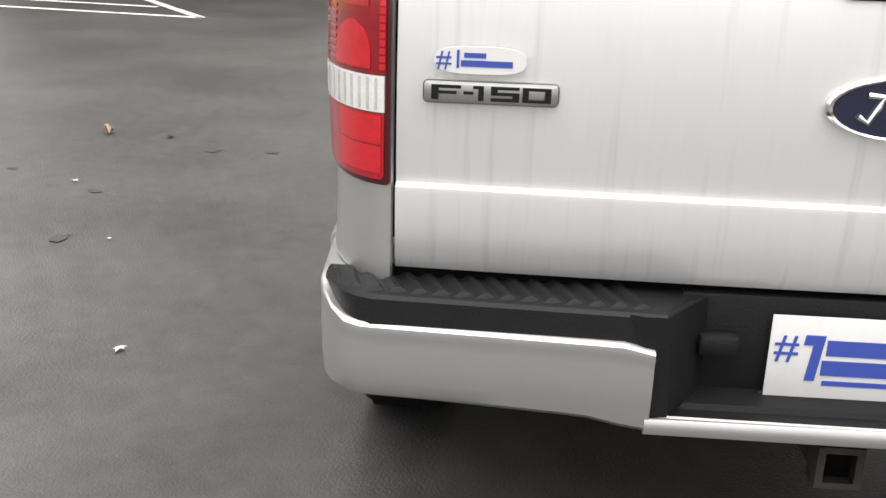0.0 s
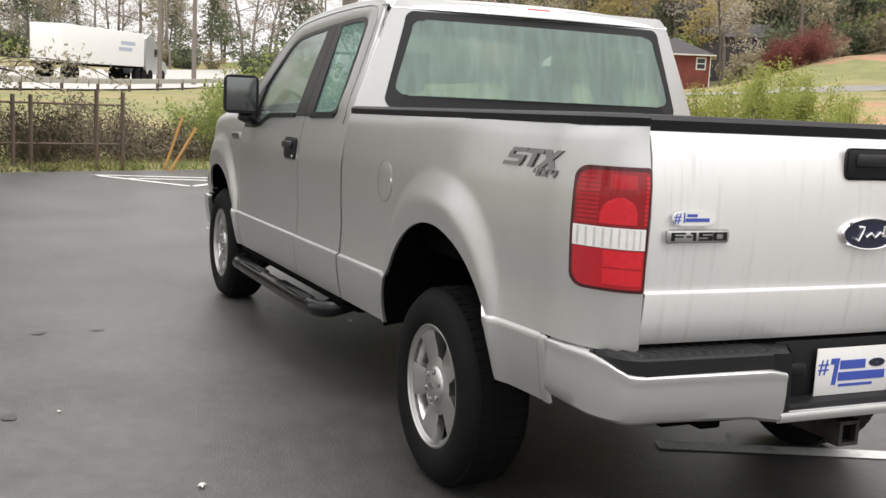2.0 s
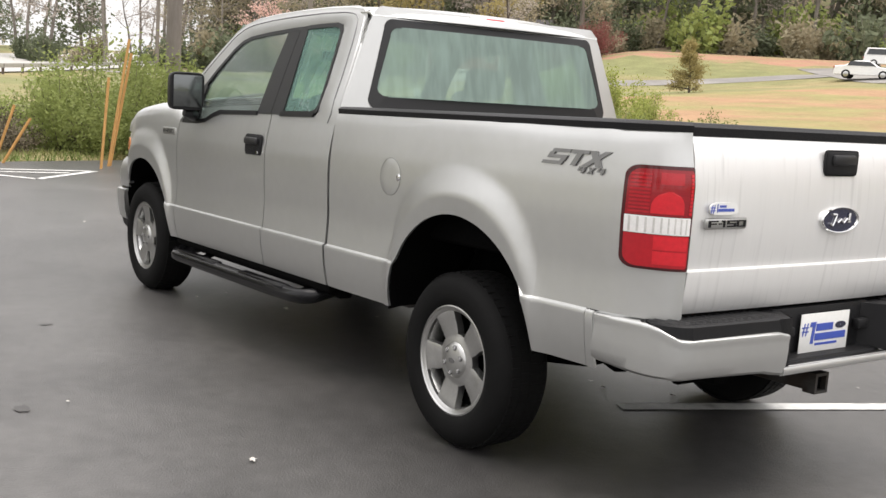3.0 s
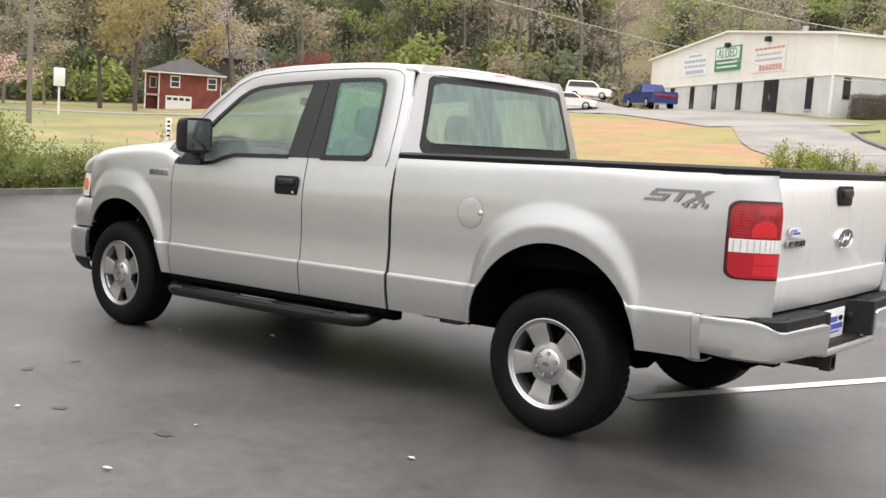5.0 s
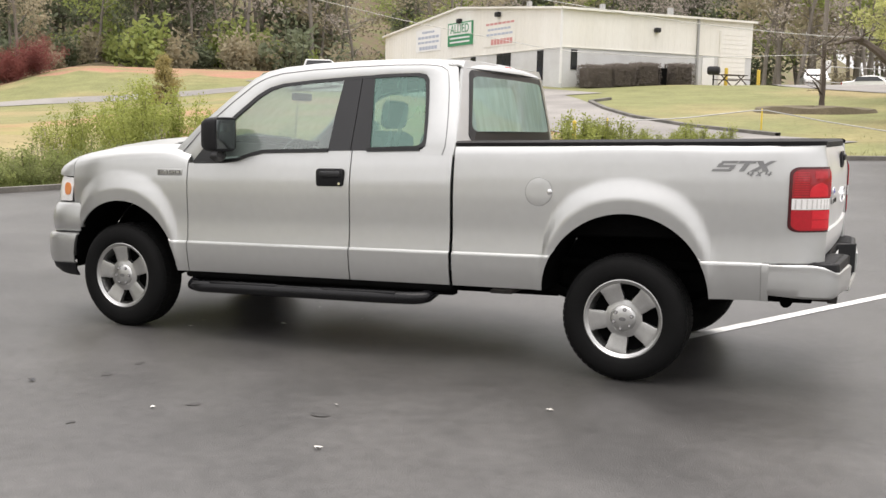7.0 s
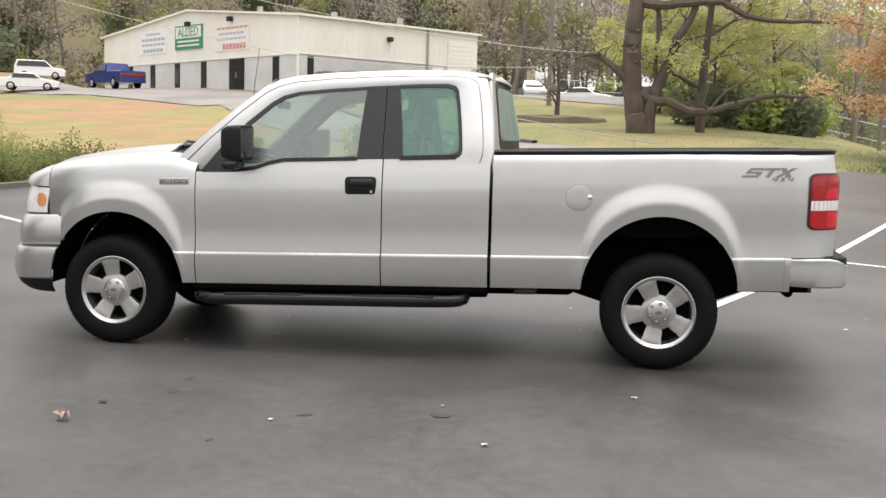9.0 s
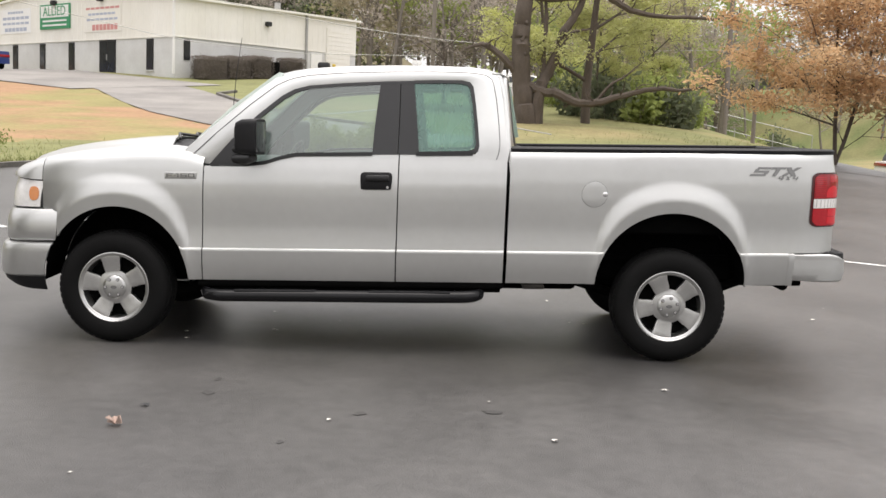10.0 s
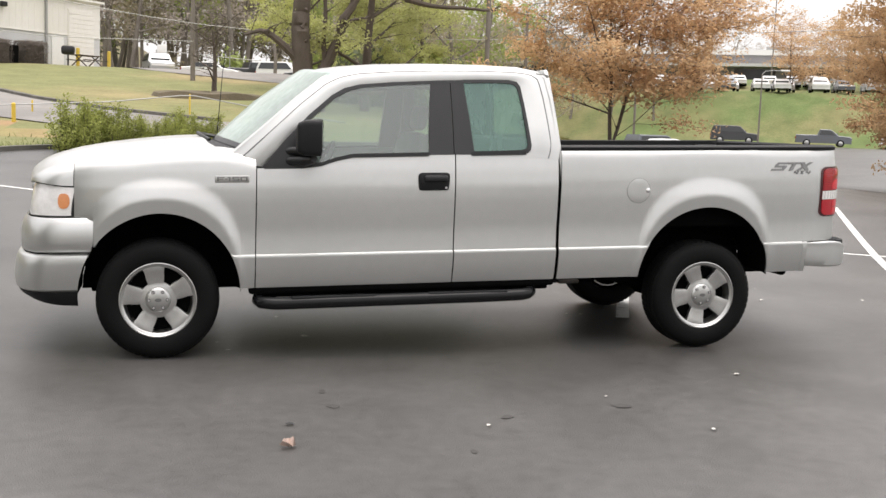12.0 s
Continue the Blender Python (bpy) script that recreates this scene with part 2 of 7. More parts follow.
def add_rows(bm, rows, closed=False, cap=False):
    """Quads between rows of points."""
    vs = [[bm.verts.new(p) for p in row] for row in rows]
    n = len(rows[0])
    for a, b in zip(vs, vs[1:]):
        for i in range(n if closed else n - 1):
            j = (i + 1) % n
            bm.faces.new((a[i], a[j], b[j], b[i]))
    if cap and closed:
        bm.faces.new(list(reversed(vs[0])))
        bm.faces.new(vs[-1])
    return vs


def add_tube(bm, path, radius, sides=8, cap=True):
    """A round bar along points; radius may be a list."""
    path = [Vector(p) for p in path]
    rs = radius if isinstance(radius, (list, tuple)) else [radius] * len(path)
    rows, up = [], None
    for i, p in enumerate(path):
        d = (path[min(i + 1, len(path) - 1)] - path[max(i - 1, 0)]).normalized()
        if up is None:
            up = Vector((0, 0, 1)) if abs(d.z) < 0.9 else Vector((1, 0, 0))
        side = d.cross(up).normalized()
        up = side.cross(d).normalized()
        rows.append([p + rs[i] * (math.cos(k * math.tau / sides) * side + math.sin(k * math.tau / sides) * up) for k in range(sides)])
    add_rows(bm, rows, closed=True, cap=cap)
    return bm


def tube(path, radius, sides=8):
    return add_tube(bmesh.new(), path, radius, sides)


def lathe(profile, axis="y", sides=32, centre=(0, 0, 0)):
    """Turns (radius, along) pairs round an axis."""
    bm = bmesh.new()
    rows = []
    for r, a in profile:
        row = []
        for k in range(sides):
            c, s = r * math.cos(k * math.tau / sides), r * math.sin(k * math.tau / sides)
            q = (c, a, s) if axis == "y" else (c, s, a)
            row.append((q[0] + centre[0], q[1] + centre[1], q[2] + centre[2]))
        rows.append(row)
    add_rows(bm, rows, closed=True)
    bmesh.ops.recalc_face_normals(bm, faces=bm.faces)
    return bm


def smooth_step(t):
    t = max(0.0, min(1.0, t))
    return t * t * (3 - 2 * t)


def along(table, x):
    """Reads a table of (x, value) with straight steps between."""
    if x <= table[0][0]:
        return table[0][1]
    for (a, va), (b, vb) in zip(table, table[1:]):
        if x <= b:
            return va + (vb - va) * (x - a) / (b - a)
    return table[-1][1]


def resample(points, n):
    """n points at even steps along a polyline."""
    pts = [Vector(p) for p in points]
    d = [0.0]
    for a, b in zip(pts, pts[1:]):
        d.append(d[-1] + (b - a).length)
    out = []
    for k in range(n):
        s = d[-1] * k / (n - 1)
        i = max(j for j in range(len(d)) if d[j] <= s + 1e-9)
        i = min(i, len(pts) - 2)
        f = (s - d[i]) / max(d[i + 1] - d[i], 1e-9)
        out.append(pts[i].lerp(pts[i + 1], f))
    return out


def text_mesh(words, height, depth=0.004, shear=0.0, stretch=1.0):
    """Words in the built-in font as a mesh in the XY plane, centred."""
    cu = bpy.data.curves.new("words", "FONT")
    cu.body, cu.size, cu.extrude, cu.shear = words, height * 1.4, depth / 2, shear
    cu.align_x, cu.align_y = "CENTER", "CENTER"
    cu.resolution_u = 3
    ob = bpy.data.objects.new("words", cu)
    scene.collection.objects.link(ob)
    me = bpy.data.meshes.new_from_object(ob.evaluated_get(bpy.context.evaluated_depsgraph_get()))
    bm = bmesh.new()
    bm.from_mesh(me)
    bpy.data.objects.remove(ob)
    bpy.data.curves.remove(cu)
    bpy.data.meshes.remove(me)
    bmesh.ops.scale(bm, vec=(stretch, 1, 1), verts=bm.verts)
    return bm


# ---- the land ----
def land(x, y):
    """Height of the ground."""
    rise = 4.4 * max(0.0, min(1.0, (y - 4) / 58)) ** 1.35
    rise *= 1 - smooth_step((x - 3) / 22)
    rise *= 1 - 0.35 * smooth_step((-x - 28) / 25)
    away = -0.54 * (x + 86) - 0.84 * (y - 7)
    z = rise + 0.02 * smooth_step((x + 3.67) / 3.67) + 0.25 * smooth_step((away + 30) / 25) + 2.0 * smooth_step((away + 4) / 30)
    z += -0.45 * smooth_step((x - 8) / 12) + 1.15 * smooth_step((x - 24) / 24)
    n, m = -0.6 * x + 0.8 * y, 0.8 * x + 0.6 * y
    z += 3.4 * smooth_step((n - 66) / 32) * smooth_step((m + 26) / 14) * (1 - smooth_step((m - 8) / 5))
    z += 42 * smooth_step((n - 96) / 130) * (1 - smooth_step((x / (abs(y) + 8) + 0.28) / 0.36)) * (1 - smooth_step((away + 45) / 30))
    e = 0.55 * x + 0.835 * y
    z += (5.6 * smooth_step((e - 100) / 11) + 2.7 * smooth_step((e - 116) / 25)) * smooth_step((x - 12) / 20)
    return z


def lot_edge(y):
    """x of the lot's western kerb."""
    return along([(-60, 2), (-12, -8.6), (-6, -11.2), (-2, -12.6), (1, -13.6), (4, -14.4), (6.5, -14.2), (10, -12.6), (14, -10.6), (18, -7.0), (20.5, -2.0), (21.8, 3.0), (22.4, 8.0), (40, 14), (60, 30), (95, 50)], y)


def spread(limit, near, far, n):
    """Coordinates that step finely near 0 and coarsely far out."""
    k = math.asinh(limit / near)
    return [near * math.sinh(k * (2 * i / n - 1)) for i in range(n + 1)]


def sheet(name, xs, ys, height, mat, keep=None, mats=None):
    verts = [(x, y, height(x, y)) for y in ys for x in xs]
    nx = len(xs)
    faces = [(j * nx + i, j * nx + i + 1, (j + 1) * nx + i + 1, (j + 1) * nx + i) for j in range(len(ys) - 1) for i in range(nx - 1)]
    if keep:
        faces = [f for f in faces if keep(sum(verts[i][0] for i in f) / 4, sum(verts[i][1] for i in f) / 4)]
    me = bpy.data.meshes.new(name)
    me.from_pydata(verts, [], faces)
    for m in mats or [mat]:
        me.materials.append(m)
    me.polygons.foreach_set("use_smooth", [True] * len(me.polygons))
    return new(name, me)


def ground_height(x, y):
    inside = x > lot_edge(y) - 0.2 and 0.55 * x + 0.835 * y < 100 and x < 110 and y > -60
    return land(x, y) - (0.10 + 0.0015 * math.hypot(x, y) if inside else -0.02) + (0.05 * noise.noise((x * 0.35, y * 0.35, 0)) if not inside else 0)


def bank(x, y):
    """Bare clay slope between the lot and the drive."""
    t = noise.noise((x * 0.12, y * 0.12, 3.0)) * 3
    return -34 + t < x < -8 - 0.45 * (y - 24) + t and 21 + t < y < 49 + t


xs = [x - 6 for x in spread(900, 26, 900, 190)]
ys = [y + 14 for y in spread(900, 26, 900, 190)]
ground = sheet("ground", xs, ys, ground_height, None, mats=[GRASS, CLAY, RED_CLAY, LITTER, BANK_GRASS])
for p in ground.data.polygons:
    c = p.center
    n, m = -0.6 * c.x + 0.8 * c.y, 0.8 * c.x + 0.6 * c.y
    ragged = 4 * noise.noise((c.x * 0.09, c.y * 0.09, 7.0))
    if bank(c.x, c.y):
        p.material_index = 1
    elif c.x < -8 and -24 < m < 12 and 86 + ragged < n < 97 and ragged > -1.6:
        p.material_index = 2
    elif c.x < 2 and n > 97 + ragged * 0.5 and m > -80:
        p.material_index = 3
    elif c.x > 12 and 0.55 * c.x + 0.835 * c.y > 99:
        p.material_index = 4
tagged(ground, "rolling spring grass with worn brown patches round the lot", "ground", kind="structure")

ys = [-60 + 0.75 * k for k in range(207)]
rows = []
for y in ys:
    a = lot_edge(y)
    b = min(110.0, (100.5 - 0.835 * y) / 0.55)
    if b > a + 2:
        rows.append([(a + (b - a) * (k / 60) ** 2.0, y) for k in range(61)])
bm = bmesh.new()
add_rows(bm, [[(x, y, land(x, y)) for x, y in row] for row in rows])
bmesh.ops.recalc_face_normals(bm, faces=bm.faces)
lot = tagged(mesh_object("parking_lot", bm, ASPHALT), "damp dark grey asphalt parking lot with worn patches", "parking lot", kind="structure")


def strip(name, path, width, mat, lift=0.006, label="", category="", step=0.5, thick=0.0, height=land, kind="structure"):
    """A band that lies on the land along a path."""
    pts = [Vector((*p, 0)) for p in path]
    total = sum((b - a).length for a, b in zip(pts, pts[1:]))
    pts = resample(pts, max(2, int(total / step)))
    rows = []
    for i, p in enumerate(pts):
        d = (pts[min(i + 1, len(pts) - 1)] - pts[max(i - 1, 0)]).normalized()
        side = Vector((-d.y, d.x, 0)) * width / 2
        cross = []
        n = max(2, int(width / 1.5) + 1)
        for k in range(n):
            q = p + side * (1 - 2 * k / (n - 1))
            cross.append((q.x, q.y, height(q.x, q.y) + lift))
        if thick:
            a, b = cross[0], cross[-1]
            cross = [(a[0], a[1], a[2] - thick)] + cross + [(b[0], b[1], b[2] - thick)]
        rows.append(cross)
    bm = bmesh.new()
    add_rows(bm, rows)
    bmesh.ops.recalc_face_normals(bm, faces=bm.faces)
    ob = mesh_object(name, bm, mat)
    return tagged(ob, label, category, kind=kind)


# painted lines
for a, b in (((-0.10, 0.16), (6.1, 14.6)), ((4.2, 2.6), (8.6, 10.4)), ((2.5, 5.95), (9.5, 1.5)), ((-9.2, 3.1), (-13.8, 6.42)), ((-5.0, 9.9), (-8.0, 12.4)), ((-7.2, 5.6), (-11.0, 8.6)), ((-12.35, -0.95), (-12.0, 1.3)), ((-12.35, -0.95), (-10.9, 0.2)), ((-10.9, 0.2), (-12.0, 1.3)), ((-11.9, -0.5), (-11.7, 0.85)), ((-8.15, -3.8), (-8.5, -6.6)), ((-8.15, -3.8), (-9.9, -5.1)), ((-9.9, -5.1), (-9.9, -8.0)), ((-8.9, -4.5), (-9.2, -6.9)), ((9.0, 3.0), (13.5, 11.5)), ((13.0, 2.0), (17.5, 10.5))):
    strip("line_marking", [a, b], 0.105, LINE, 0.005, "worn white painted parking line on the asphalt", "line marking", kind="structure")

# kerb along the northern grass
edge = [(lot_edge(y), y) for y in [2.5 + 0.5 * k for k in range(39)]]
strip("kerb", edge, 0.16, KERB, 0.10, "weathered low concrete kerb at the lot edge", "kerb", thick=0.16)

# drive up to the warehouse
strip("drive", [(-1.5, 24.2), (-5.0, 26.6), (-8.0, 29.8), (-11.2, 34.4), (-13.7, 39.1), (-17.2, 46.4), (-21, 53)], 5.2, OLD_ASPHALT, 0.05, "worn pale asphalt drive climbing to the warehouse", "drive")
strip("drive_apron", [(-46, 70.5), (-38, 64.5), (-28, 57.0), (-18, 49.0)], 9.5, OLD_ASPHALT, 0.06, "worn pale asphalt apron before the warehouse", "drive")
strip("kerb", [(-2.5, 28.0), (-5.9, 31.3), (-9.0, 35.6), (-11.4, 40.2), (-13.6, 45.2), (-13.2, 47.5)], 0.22, KERB, 0.15, "weathered concrete kerb along the drive", "kerb", thick=0.16)
strip("back_road", [(4.0, 55), (-3, 62), (-9, 74), (-4, 95)], 7, OLD_ASPHALT, 0.05, "pale asphalt lane beside the warehouse", "drive")
strip("field_road", [(-120, 22), (-88, 30), (-64, 41), (-58, 46.5), (-53, 52.5), (-46.5, 59.5), (-41, 65)], 2.8, OLD_ASPHALT, 0.05, "pale lane across the grass field", "lane")

# highway with its guard rail
HW_A, HW_D = Vector((-86, 7)), Vector((-0.84, 0.54)).normalized()
hw = [tuple(HW_A + HW_D * k) for k in (-140, -60, 0, 60, 160, 300)]
strip("highway", hw, 22, CONCRETE, 0.12, "pale concrete highway beyond the fence", "highway", step=4)
HW_N = Vector((-HW_D.y, HW_D.x))
if HW_N.x < 0:
    HW_N = -HW_N


def guard_rail():
    base = thing("guard_rail", "grey steel guard rail along the highway", "guard rail")
    pts = [HW_A + HW_D * k + HW_N * 12 for k in range(-100, 91, 4)]
    bm = bmesh.new()
    rows = [[(p.x, p.y, land(p.x, p.y) + 0.62 + dz) for dz in (-0.15, -0.08, 0.0, 0.08, 0.15)] for p in pts]
    rows = [[(q[0] + 0.04 * (k % 2), q[1], q[2]) for k, q in enumerate(r)] for r in rows]
    add_rows(bm, rows)
    part("rail", bm, CONCRETE, base)
    first = None
    for p in pts:
        if first is None:
            first = part("post", box((-0.08, -0.08, 0), (0.08, 0.08, 0.75)), BARK, base)
            ob = first
        else:
            ob = new("post", first.data)
            ob.parent = base
        ob.matrix_basis = pose(p.x - 0.12, p.y, land(p.x, p.y))


guard_rail()


# ---- plants ----
def tree_mesh(seed, height, spread_r, trunk_r, leaves, leaf, lean=0.0, first=0.3, splits=(5, 4, 3), crown_low=0.25, droop=0.0, evergreen=False, forks=1):
    """Trunk with limbs as one mesh and a crown of many small leaves as another: two lists for from_pydata."""
    rng = random.Random(seed)
    tv, tf, tips = [], [], []

    def limb(path, r0, r1, sides):
        base = len(tv)
        n = len(path)
        for i, p in enumerate(path):
            d = (path[min(i + 1, n - 1)] - path[max(i - 1, 0)]).normalized()
            u = d.orthogonal().normalized()
            w = d.cross(u)
            r = r0 + (r1 - r0) * i / (n - 1)
            for k in range(sides):
                a = k * math.tau / sides
                tv.append(p + r * (math.cos(a) * u + math.sin(a) * w))
        for i in range(n - 1):
            for k in range(sides):
                a, b = base + i * sides + k, base + i * sides + (k + 1) % sides
                tf.append((a, b, b + sides, a + sides))

    def grow(start, direction, length, r, level):
        path = [start]
        d = direction.normalized()
        steps = 6 if level == 0 else 4
        for i in range(steps):
            d = (d + Vector((rng.uniform(-1, 1), rng.uniform(-1, 1), rng.uniform(-0.5, 0.7) - droop * level)) * (0.10 if level == 0 else 0.22)).normalized()
            path.append(path[-1] + d * length / steps)
        limb(path, r, r * (0.35 if level < 2 else 0.2), (8, 6, 4, 3)[min(level, 3)])
        if level >= len(splits):
            tips.extend(path[1:])
            return
        for k in range(splits[level]):
            f = first + (1 - first) * (k + rng.random()) / splits[level] if level == 0 else 0.25 + 0.75 * (k + rng.random()) / splits[level]
            i = min(int(f * steps), steps - 1)
            p = path[i].lerp(path[i + 1], f * steps - i)
            a = rng.uniform(0, math.tau)
            side = Vector((math.cos(a), math.sin(a), 0))
            up = (0.25 if evergreen else rng.uniform(0.3, 0.9)) if level == 0 else rng.uniform(0.1, 0.7)
            q = (side + d * up).normalized()
            size = spread_r * (1.0 if not evergreen else max(0.12, 1.15 - f)) * rng.uniform(0.7, 1.15) if level == 0 else length * rng.uniform(0.4, 0.65)
            grow(p, q, size, max(0.012, r * (1 - 0.6 * f) * 0.5), level + 1)
        if level > 0:
            tips.extend(path[2:])
        else:
            tips.append(path[-1])

    for k in range(forks):
        grow(Vector((0, 0, 0)), Vector((lean + (k * 0.25 if forks > 1 else 0), 0.03 * k, 1)), height * (1 - 0.15 * k), trunk_r * (1 - 0.25 * k), 0)
    low = height * crown_low
    tips = [p for p in tips if p.z > low] or [Vector((0, 0, height))]
    cv, cf = [], []
    for _ in range(leaves):
        p = rng.choice(tips) + Vector((rng.gauss(0, 1), rng.gauss(0, 1), rng.gauss(0, 0.8))) * leaf * 2.2
        a = Vector((rng.gauss(0, 1), rng.gauss(0, 1), rng.gauss(0, 1))).normalized()
        b = a.orthogonal().normalized()
        s = leaf * rng.uniform(0.5, 1.15)
        i = len(cv)
        cv += [p + a * s, p + b * s * 0.5, p - a * s, p - b * s * 0.5]
        cf.append((i, i + 1, i + 2, i + 3))
    return (tv, tf), (cv, cf)


def data_mesh(name, vf, mat, smooth=True):
    me = bpy.data.meshes.new(name)
    me.from_pydata(vf[0], [], vf[1])
    me.materials.append(mat)
    if smooth:
        me.polygons.foreach_set("use_smooth", [True] * len(me.polygons))
    return me


def plant(name, label, category, meshes, leaf_mat, x, y, rz=0, bark=BARK, group="", z=None, size=1.0):
    ob = thing(name, label, category, group)
    ob.matrix_basis = pose(x, y, land(x, y) - 0.05 if z is None else z, 0, 0, rz) @ Matrix.Scale(size, 4)
    for n, vf, m in (("trunk", meshes[0], bark), ("crown", meshes[1], leaf_mat)):
        o = new(n, data_mesh(n, vf, m))
        o.parent = ob
    return ob


def repeat(ob, places):
    """Copies of a plant at (x, y, turn, size)."""
    for x, y, rz, size in places:
        copy = copy_thing(ob, Matrix.Identity(4))
        copy.matrix_basis = pose(x, y, land(x, y) - 0.05, 0, 0, rz) @ Matrix.Scale(size, 4)


def shrub_mesh(seed, r, h, leaves, leaf):
    rng = random.Random(seed)
    tv, tf, cv, cf = [], [], [], []
    stems = []
    for _ in range(16):
        a, t = rng.uniform(0, math.tau), rng.uniform(0.1, 1.0)
        tip = Vector((r * t * math.cos(a), r * t * math.sin(a), h * rng.uniform(0.55, 1.1) * (1.1 - 0.45 * t)))
        root = Vector((tip.x * 0.3, tip.y * 0.3, 0))
        stems.append((root, tip))
        i = len(tv)
        for p, q in ((root, 0.012), (tip, 0.004)):
            tv += [p + Vector((q, 0, 0)), p + Vector((-q / 2, q, 0)), p + Vector((-q / 2, -q, 0))]
        tf += [(i, i + 1, i + 4, i + 3), (i + 1, i + 2, i + 5, i + 4), (i + 2, i, i + 3, i + 5)]
    for _ in range(leaves):
        a, b = rng.choice(stems)
        p = a.lerp(b, rng.uniform(0.15, 1.05)) + Vector((rng.gauss(0, 1), rng.gauss(0, 1), rng.gauss(0, 0.7))) * r * 0.11
        u = Vector((rng.gauss(0, 1), rng.gauss(0, 1), rng.gauss(0, 1))).normalized()
        w = u.orthogonal().normalized()
        s = leaf * rng.uniform(0.5, 1.2)
        i = len(cv)
        cv += [p + u * s, p + w * s * 0.5, p - u * s, p - w * s * 0.5]
        cf.append((i, i + 1, i + 2, i + 3))
    return (tv, tf), (cv, cf)


# ---- the pickup ----
# Front towards -x, rear axle at x = 0, driver's side at -y. The body sits tail-high on its wheels.
FRONT_AXLE, HUB_Z, RAKE = -3.67, 0.372, 0.029
REAR_LIFT = 0.02


def raked(bm):
    for v in bm.verts:
        v.co.z += RAKE * (v.co.x + 1.8)
    return bm


truck = thing("pickup_truck", "silver extended-cab pickup truck with dark trim parked across a line", "pickup truck")


def body(name, bm, mat, label="", parent=None, smooth=True, angle=38):
    return part(name, raked(bm), mat, parent or truck, label, smooth, angle)


def shell(rows, out, thick=0.012):
    """A sheet of quads with its outside towards out, given thickness inwards."""
    bm = bmesh.new()
    add_rows(bm, rows)
    bm.normal_update()
    mean = sum((f.normal * f.calc_area() for f in bm.faces), Vector())
    if mean.dot(Vector(out)) < 0:
        bmesh.ops.reverse_faces(bm, faces=bm.faces)
    bm.normal_update()
    inner = {v: bm.verts.new(v.co - v.normal * thick) for v in list(bm.verts)}
    rim = [e for e in bm.edges if e.is_boundary]
    faces = list(bm.faces)
    for e in rim:
        f = e.link_faces[0]
        a, b = e.verts
        loop = next(l for l in f.loops if l.edge == e)
        if loop.vert != a:
            a, b = b, a
        bm.faces.new((b, a, inner[a], inner[b]))
    for f in faces:
        bm.faces.new([inner[v] for v in reversed(f.verts)])
    return bm


SIDE = [(0.46, 0.955), (0.52, 0.972), (0.60, 0.988), (0.684, 0.996), (0.692, 0.9935), (0.699, 0.981), (0.74, 0.9785), (0.79, 0.9765), (0.83, 0.9758), (0.86, 0.9768), (0.95, 0.982), (1.04, 0.986), (1.12, 0.985), (1.22, 0.971), (1.30, 0.955), (1.36, 0.944)]
BED_SIDE = [(0.46, 0.955), (0.52, 0.972), (0.60, 0.988), (0.684, 0.996), (0.692, 0.9935), (0.699, 0.981), (0.74, 0.9785), (0.79, 0.9765), (0.83, 0.9758), (0.86, 0.9768), (0.95, 0.982), (1.04, 0.986), (1.15, 0.984), (1.25, 0.974), (1.31, 0.966), (1.335, 0.958), (1.348, 0.945)]
ARCHES = ((FRONT_AXLE + 0.01, 0.452, 0.515, 0.488), (-0.008, 0.470, 0.487, 0.492))


def half_width(table, x, z):
    w = along(table, z)
    for ax, az, rise, run in ARCHES:
        r = max(0.2, math.hypot((x - ax) / run, (z - az) / rise))
        lift = max(0.0, min(1.0, (z - az) / rise / r))
        edge = 1.10 + 0.31 * smooth_step((lift - 0.30) / 0.70)
        low = 1 + (edge - 1) * 0.42
        t = max(0.0, min(1.0, (edge - r) / (edge - low)))
        w += 0.032 * (0.75 * t + 0.25 * smooth_step(t)) * (0.45 + 0.55 * smooth_step((z - 0.64) / 0.2)) * (1 - 0.18 * max(0.0, min(1.0, (low - r) / (low - 1))))
    if x > 0.1:
        w -= 0.038 * smooth_step((x - 0.1) / 0.7)
    if x < -3.80:
        w -= 0.085 * ((-3.80 - x) / 0.365) ** 2
    return w


def arch_z(x, which):
    ax, az, rise, run = ARCHES[which]
    t = (x - ax) / run
    return az + rise * math.sqrt(max(0.0, 1 - t * t)) if abs(t) < 1 else None


def arch_x(z, which, sign):
    ax, az, rise, run = ARCHES[which]
    t = min(1.0, max(0.0, (z - az) / rise))
    return ax + sign * run * math.sqrt(1 - t * t)


CREASE = (0.676, 0.684, 0.692, 0.699, 0.706)


def z_levels(lo, hi, n=24):
    """Levels from lo to hi in a fixed count that keeps the crease."""
    out = [lo + max(0.0, CREASE[0] - lo) * k / 4 + 0.0004 * k for k in range(4)]
    out += [max(c, lo + 0.0016 + 0.0008 * k) for k, c in enumerate(CREASE)]
    a = out[-1]
    return out + [a + (hi - a) * k / n for k in range(1, n + 1)]


def x_columns(a, b, which=None, step=0.045):
    xs = [a + (b - a) * k / max(1, round((b - a) / step)) for k in range(round((b - a) / step) + 1)]
    if which is not None:
        ax, _, _, run = ARCHES[which]
        xs += [ax + run * math.cos(math.radians(q)) for q in (0.01, 3, 7, 12, 18, 25, 33, 42, 138, 147, 155, 162, 168, 173, 177, 179.99)]
    return sorted({round(x, 4) for x in xs if a - 1e-6 <= x <= b + 1e-6})


